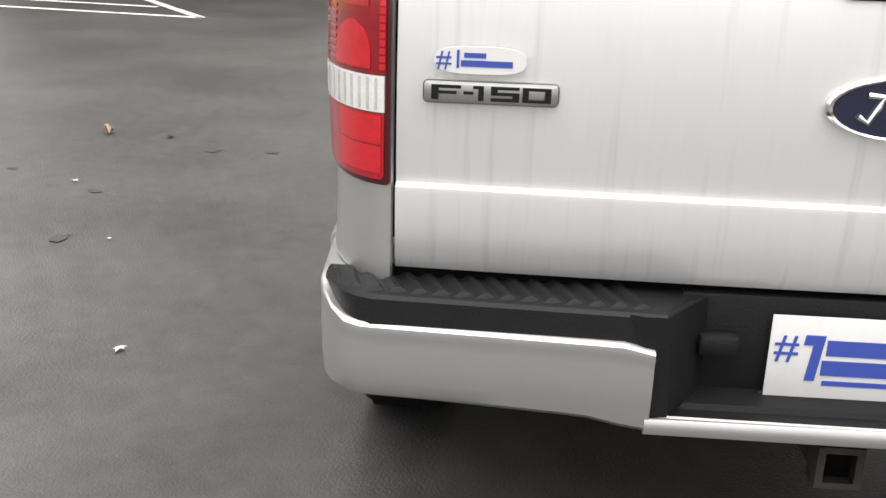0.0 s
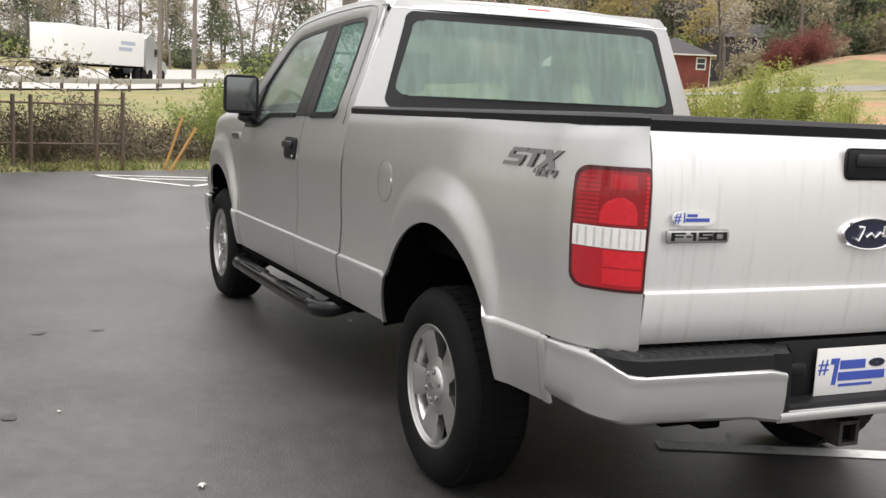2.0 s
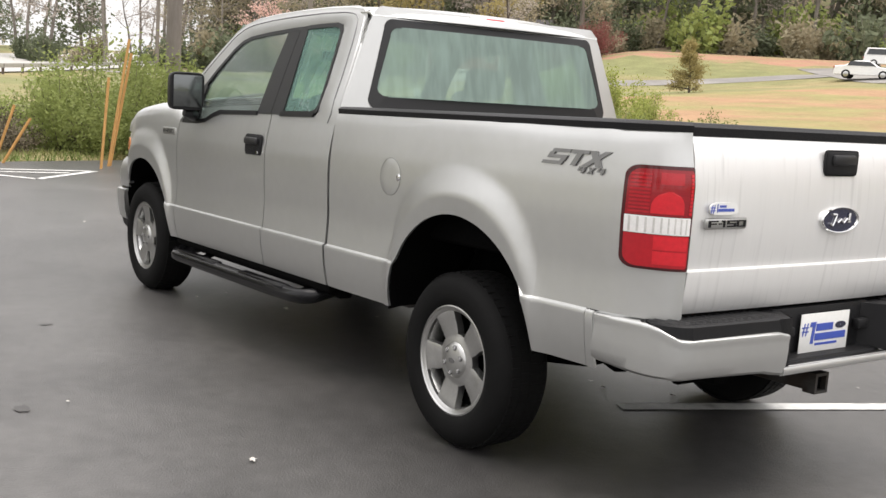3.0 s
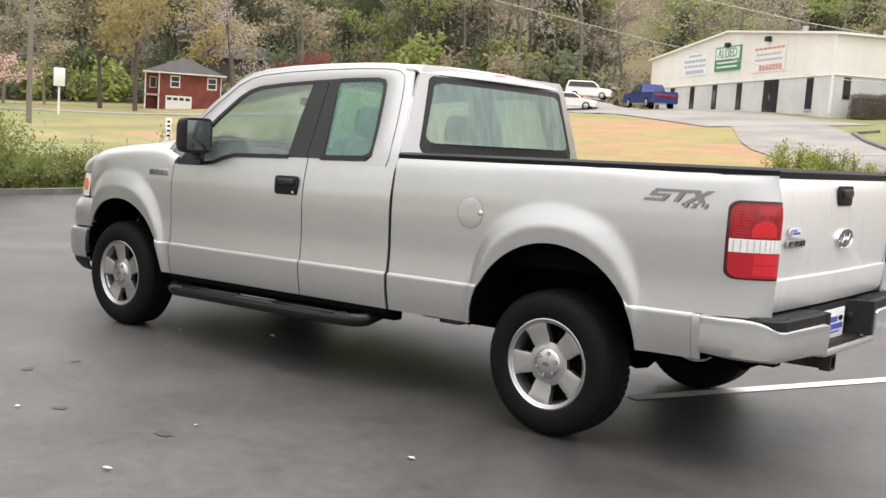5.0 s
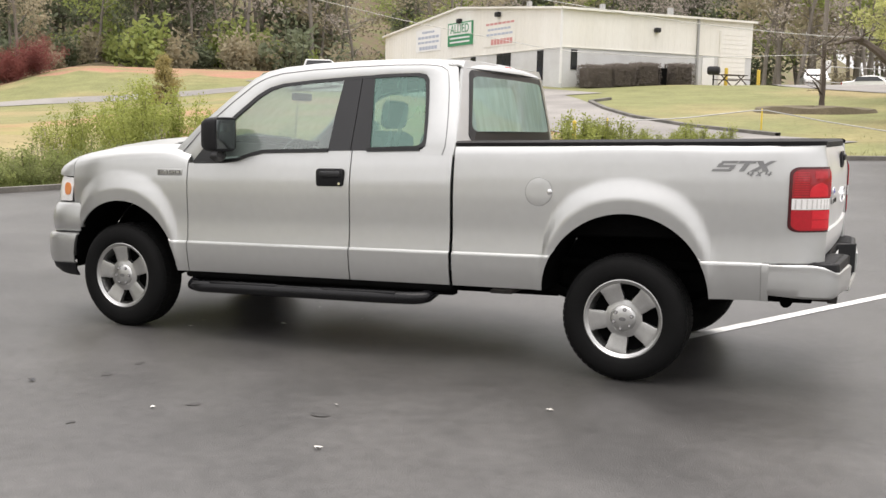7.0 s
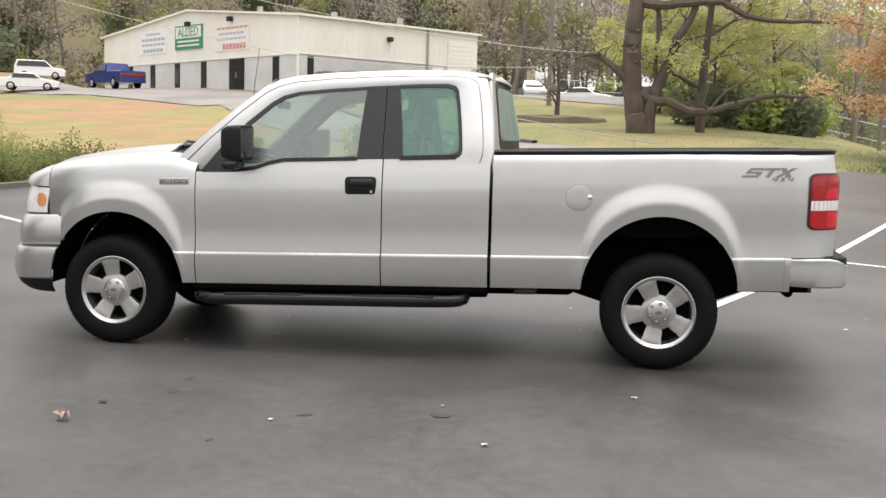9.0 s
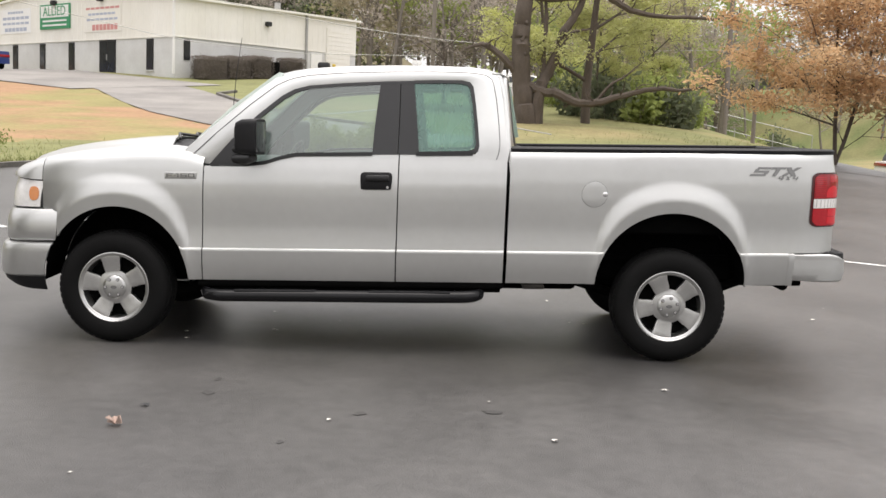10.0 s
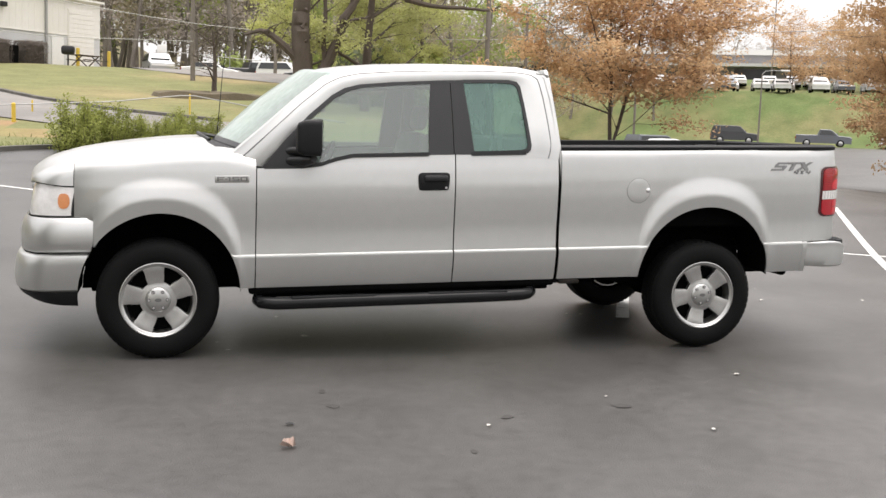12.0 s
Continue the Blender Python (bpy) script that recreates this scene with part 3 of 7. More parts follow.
HOOD = [(-4.46, 1.125), (-4.445, 1.165), (-4.40, 1.202), (-4.337, 1.235), (-4.2, 1.278), (-4.05, 1.308), (-3.924, 1.328), (-3.7, 1.352), (-3.5, 1.364), (-3.3, 1.366), (-3.18, 1.350), (-3.05, 1.312)]


def hood_edge(x):
    """Half width of the hood."""
    return 0.797 - 0.22 * (max(0.0, -4.1 - x) / 0.34) ** 1.5


BELT = [(-3.1, 1.236), (-2.80, 1.238), (-2.68, 1.252), (-2.58, 1.285), (-2.48, 1.306), (-2.3, 1.312), (-1.0, 1.330)]
SILL = 0.485


def fender_column(x, lo, s):
    top = along(HOOD, x)
    shoulder = top - 0.10
    tuck = lambda z: 0.03 * smooth_step((0.935 - z) / 0.02) if x < -4.052 else 0.0
    pts = [(x, s * (half_width(SIDE, x, z) - tuck(z)), z) for z in z_levels(lo, shoulder)]
    w = half_width(SIDE, x, shoulder)
    inner = hood_edge(x) + 0.003
    for q in (18, 36, 54, 72, 90):
        pts.append((x, s * (inner + (w - inner) * math.cos(radians(q))), shoulder + 0.10 * math.sin(radians(q))))
    return pts


def corner(dx, dy, z, s, lift=0.0):
    """A point of the rounded rear corner of the bed."""
    w = half_width(BED_SIDE, 0.76, z)
    lean = 0.03 * smooth_step((z - 1.15) / 0.2)
    return (0.7615 + (0.318 - lean) * dx + lift * dx, s * (0.806 + (w - 0.806) * dy ** 1.1 + lift * dy), z)


for s in (-1, 1):
    out = (0, s, 0)
    # front fender
    cols = [fender_column(x, arch_z(-4.05, 0), s) for x in x_columns(-4.165, -4.054, step=0.03)]
    for x in x_columns(-4.05, -3.085, 0, 0.03):
        lo = arch_z(x, 0)
        cols.append(fender_column(x, max(SILL, lo if lo else SILL), s))
    body("front_fender", shell(cols, out), PAINT)
    # doors
    for name, a, b in (("front_door", -3.078, -1.812), ("rear_door", -1.804, -1.104)):
        cols = []
        for x in x_columns(a, b, step=0.09):
            cols.append([(x, s * half_width(SIDE, x, z), z) for z in z_levels(SILL, along(BELT, x))])
        body(name, shell(cols, out), PAINT)
    # bed side, turning the rear corner
    cols = []
    for x in x_columns(-1.082, 0.76, 1, 0.035):
        lo = arch_z(x, 1)
        lo = max(SILL - 0.005, lo if lo else SILL)
        cols.append([(x, s * half_width(BED_SIDE, x, z), z) for z in z_levels(lo, 1.348)])
    for q in [0, 10, 22, 34, 46, 58, 70, 80, 90]:
        dx, dy = math.sin(radians(q)), math.cos(radians(q))
        col = []
        for z in z_levels(0.70, 1.348):
            col.append(corner(dx, dy, z, s))
        cols.append(col)
    body("bed_side", shell(cols, out), PAINT)
    cols = [[(x, s * (half_width(BED_SIDE, x, z) - 0.001), z) for z in (0.483, 0.52, 0.58, 0.64, 0.684, 0.692, 0.697)] for x in (0.7615, 0.80)]
    body("bed_side_return", shell(cols, out), PAINT)
    # rear window pillar and roof rail round the side windows
    inner = [(-3.04, 1.243), (-2.91, 1.40), (-2.75, 1.565), (-2.60, 1.692), (-2.52, 1.737), (-2.42, 1.762), (-2.2, 1.780), (-1.9, 1.795), (-1.6, 1.803), (-1.42, 1.804), (-1.37, 1.795), (-1.345, 1.765), (-1.325, 1.65), (-1.305, 1.50), (-1.292, 1.38), (-1.300, 1.345), (-1.335, 1.298)]
    outer = [(-3.28, 1.285), (-3.05, 1.48), (-2.83, 1.672), (-2.66, 1.803), (-2.56, 1.845), (-2.44, 1.868), (-2.2, 1.885), (-1.9, 1.893), (-1.6, 1.894), (-1.35, 1.886), (-1.22, 1.872), (-1.155, 1.835), (-1.125, 1.70), (-1.105, 1.55), (-1.095, 1.42), (-1.092, 1.35), (-1.102, 1.29)]

    def cab_y(z):
        return 0.955 - 0.365 * (z - 1.344) if z > 1.344 else 0.955 - 0.12 * (z - 1.344)

    rows = []
    for f in (0.0, 0.06, 0.3, 0.55, 0.8, 0.94, 1.0):
        row = []
        for (ax, az), (bx, bz) in zip(inner, outer):
            x, z = ax + (bx - ax) * f, az + (bz - az) * f
            w = cab_y(z) + 0.012 * math.sin(math.pi * min(1, f * 1.1)) - 0.004
            if x < -2.9 and z < 1.36:
                w -= 0.05 * smooth_step((1.36 - z) / 0.07)
            if x > -1.5 and z < 1.44:
                w += (half_width(SIDE, x, z) + 0.0012 - w) * (1 - smooth_step((z - 1.335) / 0.10))
            row.append((x, s * w, z))
        rows.append(row)
    # the frame turns over into the roof
    for inward, up in ((0.012, 0.007), (0.030, 0.011), (0.052, 0.013)):
        turn = [1 - smooth_step((x + 1.36) / 0.16) for x, y, z in rows[6]]
        rows.append([(x, y - s * inward * k, z + up * k - 0.002 * (1 - k)) for (x, y, z), k in zip(rows[6], turn)])
    body("cab_side_frame", shell(rows, out, 0.02), PAINT)
    body("pillar_trim", shell([[(x, y - s * 0.034, z - 0.004) for x, y, z in row] for row in rows[1:7]], out, 0.008), DASH)
    seam = [Vector(a).lerp(Vector(b), 0.55) + Vector((0, s * 0.0008, 0)) for a, b in zip(rows[3], rows[4])]
    body("door_seam", tube(resample(seam, 60), 0.0036, 5), BADGE)
    # black pillar between the windows, window trim and the glass
    quad = lambda pts: [[(x, s * (cab_y(z) - 0.002), z) for x, z in row] for row in pts]
    body("black_pillar", shell(quad([[(-1.985, 1.318), (-1.90, 1.319), (-1.82, 1.32)], [(-1.975, 1.55), (-1.90, 1.56), (-1.82, 1.56)], [(-1.955, 1.795), (-1.90, 1.797), (-1.825, 1.80)]]), out, 0.03), TRIM)
    body("black_pillar", shell(quad([[(-1.815, 1.32), (-1.75, 1.32), (-1.68, 1.32)], [(-1.815, 1.56), (-1.77, 1.56), (-1.705, 1.56)], [(-1.82, 1.80), (-1.79, 1.802), (-1.735, 1.803)]]), out, 0.03), TRIM)
    low = [(-3.035, 1.239), (-2.80, 1.240), (-2.68, 1.254), (-2.58, 1.287), (-2.48, 1.308), (-1.985, 1.316)]
    rows = [[(x, s * (cab_y(z) + 0.004), z) for x, z in [(p[0], p[1] + dz) for p in low]] for dz in (-0.006, 0.018)]
    body("window_trim", shell(rows, out, 0.02), TRIM)
    rows = [[(x, s * (cab_y(z) + 0.004), z) for x, z in ((-1.70, 1.316 + dz), (-1.5, 1.319 + dz), (-1.33, 1.322 + dz))] for dz in (-0.004, 0.020)]
    body("window_trim", shell(rows, out, 0.02), TRIM)
    trim_in = [(x + 0.015 * (1 if x < -2.5 else 0), z - 0.016) for x, z in inner[:10]]
    rows = [[(x, s * (cab_y(z) - 0.001), z) for x, z in row] for row in (trim_in, [(x - 0.004, z + 0.004) for x, z in inner[:10]])]
    body("window_seal", shell(rows, out, 0.015), TRIM)
    qg_in = [(-1.735, 1.785), (-1.6, 1.788), (-1.44, 1.788), (-1.385, 1.778), (-1.363, 1.755), (-1.343, 1.65), (-1.323, 1.50), (-1.312, 1.39), (-1.322, 1.362), (-1.36, 1.348), (-1.69, 1.34)]
    qg_out = [(-1.735, 1.806), (-1.6, 1.809), (-1.42, 1.809), (-1.365, 1.797), (-1.342, 1.767), (-1.322, 1.65), (-1.302, 1.50), (-1.289, 1.38), (-1.297, 1.346), (-1.34, 1.328), (-1.69, 1.318)]
    rows = [[(x, s * (cab_y(z) + 0.001), z) for x, z in row] for row in (qg_in, qg_out)]
    body("window_seal", shell(rows, out, 0.02), TRIM)

    def window(outline, mat, name):
        bm = bmesh.new()
        bm.faces.new([bm.verts.new((x, s * (0.937 - 0.335 * (z - 1.344)), z)) for x, z in outline])
        ob = body(name, bm, mat, smooth=False)
        ob.visible_shadow = False
        return ob

    window([(-3.0, 1.24), (-2.78, 1.244), (-2.66, 1.262), (-2.56, 1.295), (-2.47, 1.318), (-1.97, 1.326), (-1.955, 1.79), (-2.2, 1.775), (-2.42, 1.756), (-2.52, 1.73), (-2.60, 1.685), (-2.75, 1.56)], TINT, "door_window")
    window([(-1.70, 1.325), (-1.33, 1.335), (-1.30, 1.37), (-1.35, 1.765), (-1.40, 1.795), (-1.74, 1.795)], QUARTER_TINT, "quarter_window")
    # black sail panel that carries the mirror
    rows = [[(x, s * (cab_y(z) + 0.001), z) for x, z in row] for row in (((-3.045, 1.240), (-2.93, 1.240), (-2.80, 1.241)), ((-2.95, 1.35), (-2.88, 1.35), (-2.80, 1.35)), ((-2.85, 1.47), (-2.82, 1.47), (-2.79, 1.47)))]
    body("sail_panel", shell(rows, out, 0.02), TRIM)

# mirrors
for s in (-1, 1):
    arm = bmesh.new()
    for z, r in ((1.283, 0.030), (1.345, 0.024)):
        add_tube(arm, [(-2.90, s * 0.925, z - 0.004), (-2.86, s * 0.965, z), (-2.79, s * 1.0, z), (-2.745, s * 1.045, z + 0.01), (-2.74, s * 1.08, z + 0.015)], [r, r * 1.05, r * 1.2, r, r * 0.7], 12)
    mirror = body("door_mirror", arm, TRIM, "black folding door mirror")
    turn = Matrix.Translation((-2.72, s * 1.075, 0)) @ Matrix.Rotation(radians(s * 9), 4, "Z")
    rows = []
    for x, k in ((-0.13, 0.55), (-0.115, 0.82), (-0.075, 0.97), (-0.02, 1.0), (0.02, 1.0), (0.028, 0.965)):
        ring = []
        for q in range(24):
            c, d = math.cos(q * math.tau / 24), math.sin(q * math.tau / 24)
            e = 2 / 6.5
            ring.append((x, 0.102 * k * math.copysign(abs(c) ** e, c), 1.428 + 0.114 * k * math.copysign(abs(d) ** e, d)))
        rows.append(ring)
    bm = bmesh.new()
    add_rows(bm, rows, closed=True, cap=True)
    bmesh.ops.recalc_face_normals(bm, faces=bm.faces)
    bm.transform(turn)
    body("mirror_housing", bm, BLACK, parent=mirror)
    bm = box((0.0275, -0.086, 1.332), (0.033, 0.086, 1.524), 0.003)
    bm.transform(turn)
    body("mirror_glass", bm, MIRROR, parent=mirror)

# hood, cowl and grille
rows = []
for x in (-4.455, -4.445, -4.425, -4.39, -4.34, -4.27, -4.18, -4.10, -4.0, -3.85, -3.7, -3.55, -3.42, -3.33):
    row = []
    for k in range(17):
        f = k / 8 - 1
        edge = hood_edge(x)
        bulge = 0.05 * (1 - abs(f) ** 2.2) + 0.012 * smooth_step((0.72 - abs(f)) / 0.1)
        bow = -0.035 * (1 - f * f) * smooth_step((-3.7 - x) / 0.6) - 0.10 * (1 - f * f) * smooth_step((x + 3.7) / 0.4)
        row.append((x + bow, f * edge, along(HOOD, x) + bulge))
    rows.append(row)
body("hood", shell(rows, (0, 0, 1), 0.015), PAINT)
rows = []
for f in (0.0, 0.35, 0.7, 1.0):
    row = []
    for k in range(17):
        g = k / 8 - 1
        c = 1 - g * g
        row.append(((-3.35 - 0.095 * c) * (1 - f) + (-3.13 - 0.17 * c) * f, g * 0.845, 1.346 + 0.058 * c - 0.012 * math.sin(math.pi * f)))
    rows.append(row)
body("cowl", shell(rows, (0, 0, 1), 0.02), BLACK)
for s in (-1, 1):
    body("wiper", tube([(-3.36, s * 0.25 - 0.25, 1.405), (-3.43, s * 0.25, 1.44), (-3.27, s * 0.25 + 0.40, 1.405)], 0.011, 6), TRIM)
grille = body("grille", box((-4.43, -0.56, 0.93), (-4.36, 0.56, 1.13), 0.02), DARK)
for z in (0.99, 1.05, 1.11):
    body("grille_bar", box((-4.45, -0.56, z - 0.014), (-4.41, 0.56, z + 0.014), 0.008), PAINT, parent=grille)
body("grille_surround", box((-4.452, -0.56, 1.105), (-4.39, 0.56, 1.140), 0.012), PAINT, parent=grille)

# windscreen and roof
rows = []
for f in (0.0, 0.05, 0.5, 0.93, 1.0):
    row = []
    for k in range(17):
        g = k / 8 - 1
        c = 1 - g * g
        top = Vector((-2.60 - 0.13 * c, g * 0.775, 1.845 + 0.04 * c))
        low = Vector((-3.15 - 0.18 * c, g * 0.865, 1.345 + 0.055 * c))
        row.append(low.lerp(top, f) + Vector((-0.02, 0, 0.02)) * math.sin(math.pi * f) * c)
    rows.append(row)
bm = bmesh.new()
add_rows(bm, rows[1:5])
body("windscreen", bm, SCREEN).visible_shadow = False
body("windscreen_band", shell([rows[0], rows[1]], (-1, 0, 1), 0.01), TRIM)
rows = []
for i in range(15):
    u = i / 14
    row = []
    for k in range(21):
        g = k / 10 - 1
        c = 1 - g * g
        front, rear = -2.60 - 0.13 * c, -1.205 + 0.075 * c
        x = front + (rear - front) * u
        xe = -2.60 + (-1.165 + 2.60) * u
        edge = along([(-2.66, 1.815), (-2.56, 1.852), (-2.44, 1.874), (-2.2, 1.891), (-1.9, 1.899), (-1.6, 1.900), (-1.35, 1.892), (-1.22, 1.878), (-1.155, 1.85)], xe)
        w = 0.955 - 0.365 * (edge - 1.344) + 0.002 - 0.030 * (1 - smooth_step((u - 0.86) / 0.12))
        crown = 0.034 * (1 - abs(g) ** 2.6) * (0.75 + 0.25 * math.sin(math.pi * u))
        row.append((x, g * w, edge + crown))
    rows.append(row)
body("roof", shell(rows, (0, 0, 1), 0.03), PAINT)
roof_rear = rows[-1]


# back of the cab with its window
def cab_back(y, z):
    f = (z - 1.36) / 0.5
    return -1.085 - 0.075 * f + (0.105 - 0.03 * f) * (1 - (y / 0.95) ** 2)


def rounded(w_top, w_low, z_top, z_low, r, n=8):
    pts = []
    for cy, cz, a0 in ((w_low - r, z_low + r, -90), (w_top - r, z_top - r, 0), (-(w_top - r), z_top - r, 90), (-(w_low - r), z_low + r, 180)):
        for k in range(n + 1):
            a = radians(a0 + 90 * k / n)
            pts.append((cy + r * math.cos(a), cz + r * math.sin(a)))
        if a0 in (-90, 90):
            side = 1 if a0 == -90 else -1
            for k in range(1, 8):
                f = k / 8 if side > 0 else 1 - k / 8
                pts.append((side * (w_low + (w_top - w_low) * f), z_low + r + (z_top - z_low - 2 * r) * f))
    return pts


glass_edge, frit_edge = rounded(0.668, 0.752, 1.782, 1.44, 0.045), rounded(0.70, 0.80, 1.825, 1.372, 0.05)
wall_edge = []
for y, z in frit_edge:
    zz = 0.60 + (z - 1.372) * 1.285 / 0.453
    ww = 0.955 - 0.365 * (zz - 1.344) if zz > 1.344 else 0.955
    wall_edge.append((y / (0.80 - 0.10 * (z - 1.372) / 0.453) * ww, zz))


def back_ring(a, b, lift, steps=(0, 0.25, 0.5, 0.75, 1.0)):
    rows = []
    for f in steps:
        row = [(y0 + (y1 - y0) * f, z0 + (z1 - z0) * f) for (y0, z0), (y1, z1) in zip(a, b)]
        row.append(row[0])
        rows.append([(cab_back(y, z) + lift, y, z) for y, z in row])
    return rows


body("cab_back", shell(back_ring(frit_edge, wall_edge, 0.0), (1, 0, 0), 0.02), PAINT)
rows = []
for p in roof_rear:
    y = p[1]
    foot = Vector((cab_back(y, 1.835) + 0.003, y * 0.99, 1.835))
    a = Vector(p) + Vector((0.0, 0, -0.002))
    m = a.lerp(foot, 0.5) + Vector((0.010, 0, 0.010))
    rows.append([a + Vector((-0.02, 0, 0.003)), a, a.lerp(m, 0.6) + Vector((0.002, 0, 0.002)), m, m.lerp(foot, 0.5) + Vector((0.004, 0, 0.003)), foot])
body("roof_header", shell(rows, (1, 0, 1), 0.01), PAINT)
body("rear_window_band", shell(back_ring(glass_edge, frit_edge, 0.004, (0, 0.5, 1.0)), (1, 0, 0), 0.008), TRIM)
bm = bmesh.new()
n = 13
rows = [[(cab_back(y, z) + 0.002, y, z) for y in [(-1 + 2 * k / (n - 1)) * (0.758 - 0.083 * (z - 1.44) / 0.342) for k in range(n)]] for z in (1.435, 1.53, 1.61, 1.69, 1.787)]
add_rows(bm, rows)
body("rear_window", bm, REAR_TINT).visible_shadow = False
lamp_bar = body("high_brake_lamp", box((-1.22, -0.17, 1.850), (-1.115, 0.17, 1.889), 0.014), PAINT)
body("brake_lamp_lens", box((-1.135, -0.06, 1.858), (-1.109, 0.06, 1.880), 0.005), BRIGHT_RED, parent=lamp_bar)
for y0, y1 in ((-0.155, -0.062), (0.062, 0.155)):
    body("cargo_lamp_lens", box((-1.135, y0, 1.858), (-1.109, y1, 1.880), 0.005), CLEAR_LENS, parent=lamp_bar)

# load bed: floor, walls, rail caps, tailgate
for s in (-1, 1):
    lo, hi = sorted((s * 0.85, s * 0.905))
    body("bed_inner_wall", box((-1.04, lo, 1.03), (0.80, hi, 1.342), 0.01), BLACK)
    rims = [((x, half_width(BED_SIDE, x, 1.34) - 0.006), (x, 0.85)) for x in (-1.085, -1.07, -0.6, -0.2, 0.2, 0.5, 0.76)]
    for q in (15, 30, 45, 60, 75, 88):
        cx, cy, _ = corner(math.sin(radians(q)), math.cos(radians(q)), 1.34, 1)
        rims.append(((cx, cy), (0.76 + 0.225 * math.sin(radians(q)), 0.806 + 0.044 * math.cos(radians(q)))))
    rows = []
    for (ox, oy), (ix, iy) in rims:
        d = Vector((ix - ox, iy - oy)).normalized() * 0.012
        rows.append([(ox - d.x * 0.2, s * (oy - d.y * 0.2), 1.343), (ox - d.x * 0.5, s * (oy - d.y * 0.5), 1.366), (ox + d.x, s * (oy + d.y), 1.377), (ix - d.x * 0.6, s * (iy - d.y * 0.6), 1.379), (ix, s * iy, 1.372), (ix, s * iy, 1.34)])
    body("bed_rail_cap", shell(rows, (0, 0, 1), 0.006), BLACK)
    lo, hi = sorted((s * 0.79, s * 0.83))
    body("bed_inner_end", box((0.79, lo, 0.80), (0.97, hi, 1.342), 0.01), BLACK)
    body("wheel_tub", box((-0.45, min(s * 0.6, s * 0.87), 0.80), (0.45, max(s * 0.6, s * 0.87), 1.02), 0.05), DARK)
body("bed_floor", box((-1.04, -0.545, 0.765), (0.78, 0.545, 0.80)), BLACK)
body("bed_floor_end", box((0.78, -0.79, 0.765), (1.03, 0.79, 0.80)), BLACK)
body("bed_front_wall", box((-1.06, -0.93, 0.62), (-1.0, 0.93, 1.342), 0.01), BLACK)
body("bed_front_cap", box((-1.068, -0.86, 1.34), (-0.985, 0.86, 1.376), 0.012), BLACK)
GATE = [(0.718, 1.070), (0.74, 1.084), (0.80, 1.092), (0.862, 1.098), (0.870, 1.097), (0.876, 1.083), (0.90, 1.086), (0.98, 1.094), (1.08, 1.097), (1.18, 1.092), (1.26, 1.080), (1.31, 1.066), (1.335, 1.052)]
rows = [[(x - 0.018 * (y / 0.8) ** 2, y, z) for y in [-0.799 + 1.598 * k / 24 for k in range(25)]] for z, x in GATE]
# the gate's paler silver holds the skylight that falls on it
tailgate = body("tailgate", shell(rows, (1, 0, 0), 0.05), LIT_GATE_PAINT)
rows = []
for k in range(19):
    y = -0.80 + 1.6 * k / 18
    b = -0.018 * (y / 0.8) ** 2
    rows.append([(1.056 + b, y, 1.332), (1.060 + b, y, 1.362), (1.045 + b, y, 1.376), (0.985, y, 1.378), (0.972, y, 1.365), (0.972, y, 1.33)])
body("tailgate_cap", shell(rows, (0, 0, 1), 0.006), BLACK, parent=tailgate)
body("gate_inner_panel", box((0.99, -0.79, 0.80), (1.03, 0.79, 1.335), 0.008), BLACK, parent=tailgate)
handle = body("gate_handle", box((1.078, -0.115, 1.205), (1.098, 0.085, 1.302), 0.016), BLACK, parent=tailgate, label="black tailgate handle")
body("handle_pull", box((1.092, -0.085, 1.245), (1.112, 0.055, 1.285), 0.01), TRIM, parent=handle)
for y, r in ((0.0, 1.0),):
    bm = bmesh.new()
    rows = [[(x, 0.0 + k * 0.118 * math.cos(q * math.tau / 40), 1.04 + k * 0.050 * math.sin(q * math.tau / 40)) for q in range(40)] for x, k in ((1.085, 1.0), (1.105, 1.0), (1.110, 0.96), (1.108, 0.91), (1.104, 0.89), (1.104, 0.01))]
    add_rows(bm, rows, closed=True)
    bmesh.ops.recalc_face_normals(bm, faces=bm.faces)
    for f in bm.faces:
        f.material_index = 1 if all(abs(v.co.x - 1.104) < 1e-4 for v in f.verts) else 0
    emblem = body("oval_emblem", bm, [CHROME, OVAL_BLUE], parent=tailgate, label="dark blue oval emblem with a chrome rim", angle=20)
    bm = bmesh.new()
    add_tube(bm, [(1.107, -0.066, 1.028), (1.107, -0.05, 1.018), (1.107, -0.035, 1.045), (1.107, -0.03, 1.06), (1.107, -0.055, 1.062)], 0.005, 6)
    add_tube(bm, [(1.107, -0.02, 1.03), (1.107, 0.0, 1.042), (1.107, 0.018, 1.028), (1.107, 0.036, 1.044), (1.107, 0.06, 1.03)], 0.005, 6)
    add_tube(bm, [(1.107, 0.052, 1.03), (1.107, 0.056, 1.065)], 0.005, 6)
    body("emblem_stroke", bm, CHROME, parent=emblem)


def set_words(words, height, m, mat, parent, name="letter", depth=0.004, shear=0.0, stretch=1.0, rake=True):
    """Words on a face, each letter a part of its own."""
    bm = text_mesh(words, height, depth, shear, stretch)
    bm.transform(m)
    if rake:
        raked(bm)
    bmesh.ops.remove_doubles(bm, verts=bm.verts, dist=1e-5)
    todo = set(bm.verts)
    while todo:
        island, stack = set(), [todo.pop()]
        while stack:
            v = stack.pop()
            island.add(v)
            for e in v.link_edges:
                o = e.other_vert(v)
                if o not in island:
                    stack.append(o)
        todo -= island
        one = bmesh.new()
        made = {v: one.verts.new(v.co) for v in island}
        for f in bm.faces:
            if f.verts[0] in island:
                one.faces.new([made[v] for v in f.verts])
        part(name, one, mat, parent, smooth=False)
    bm.free()


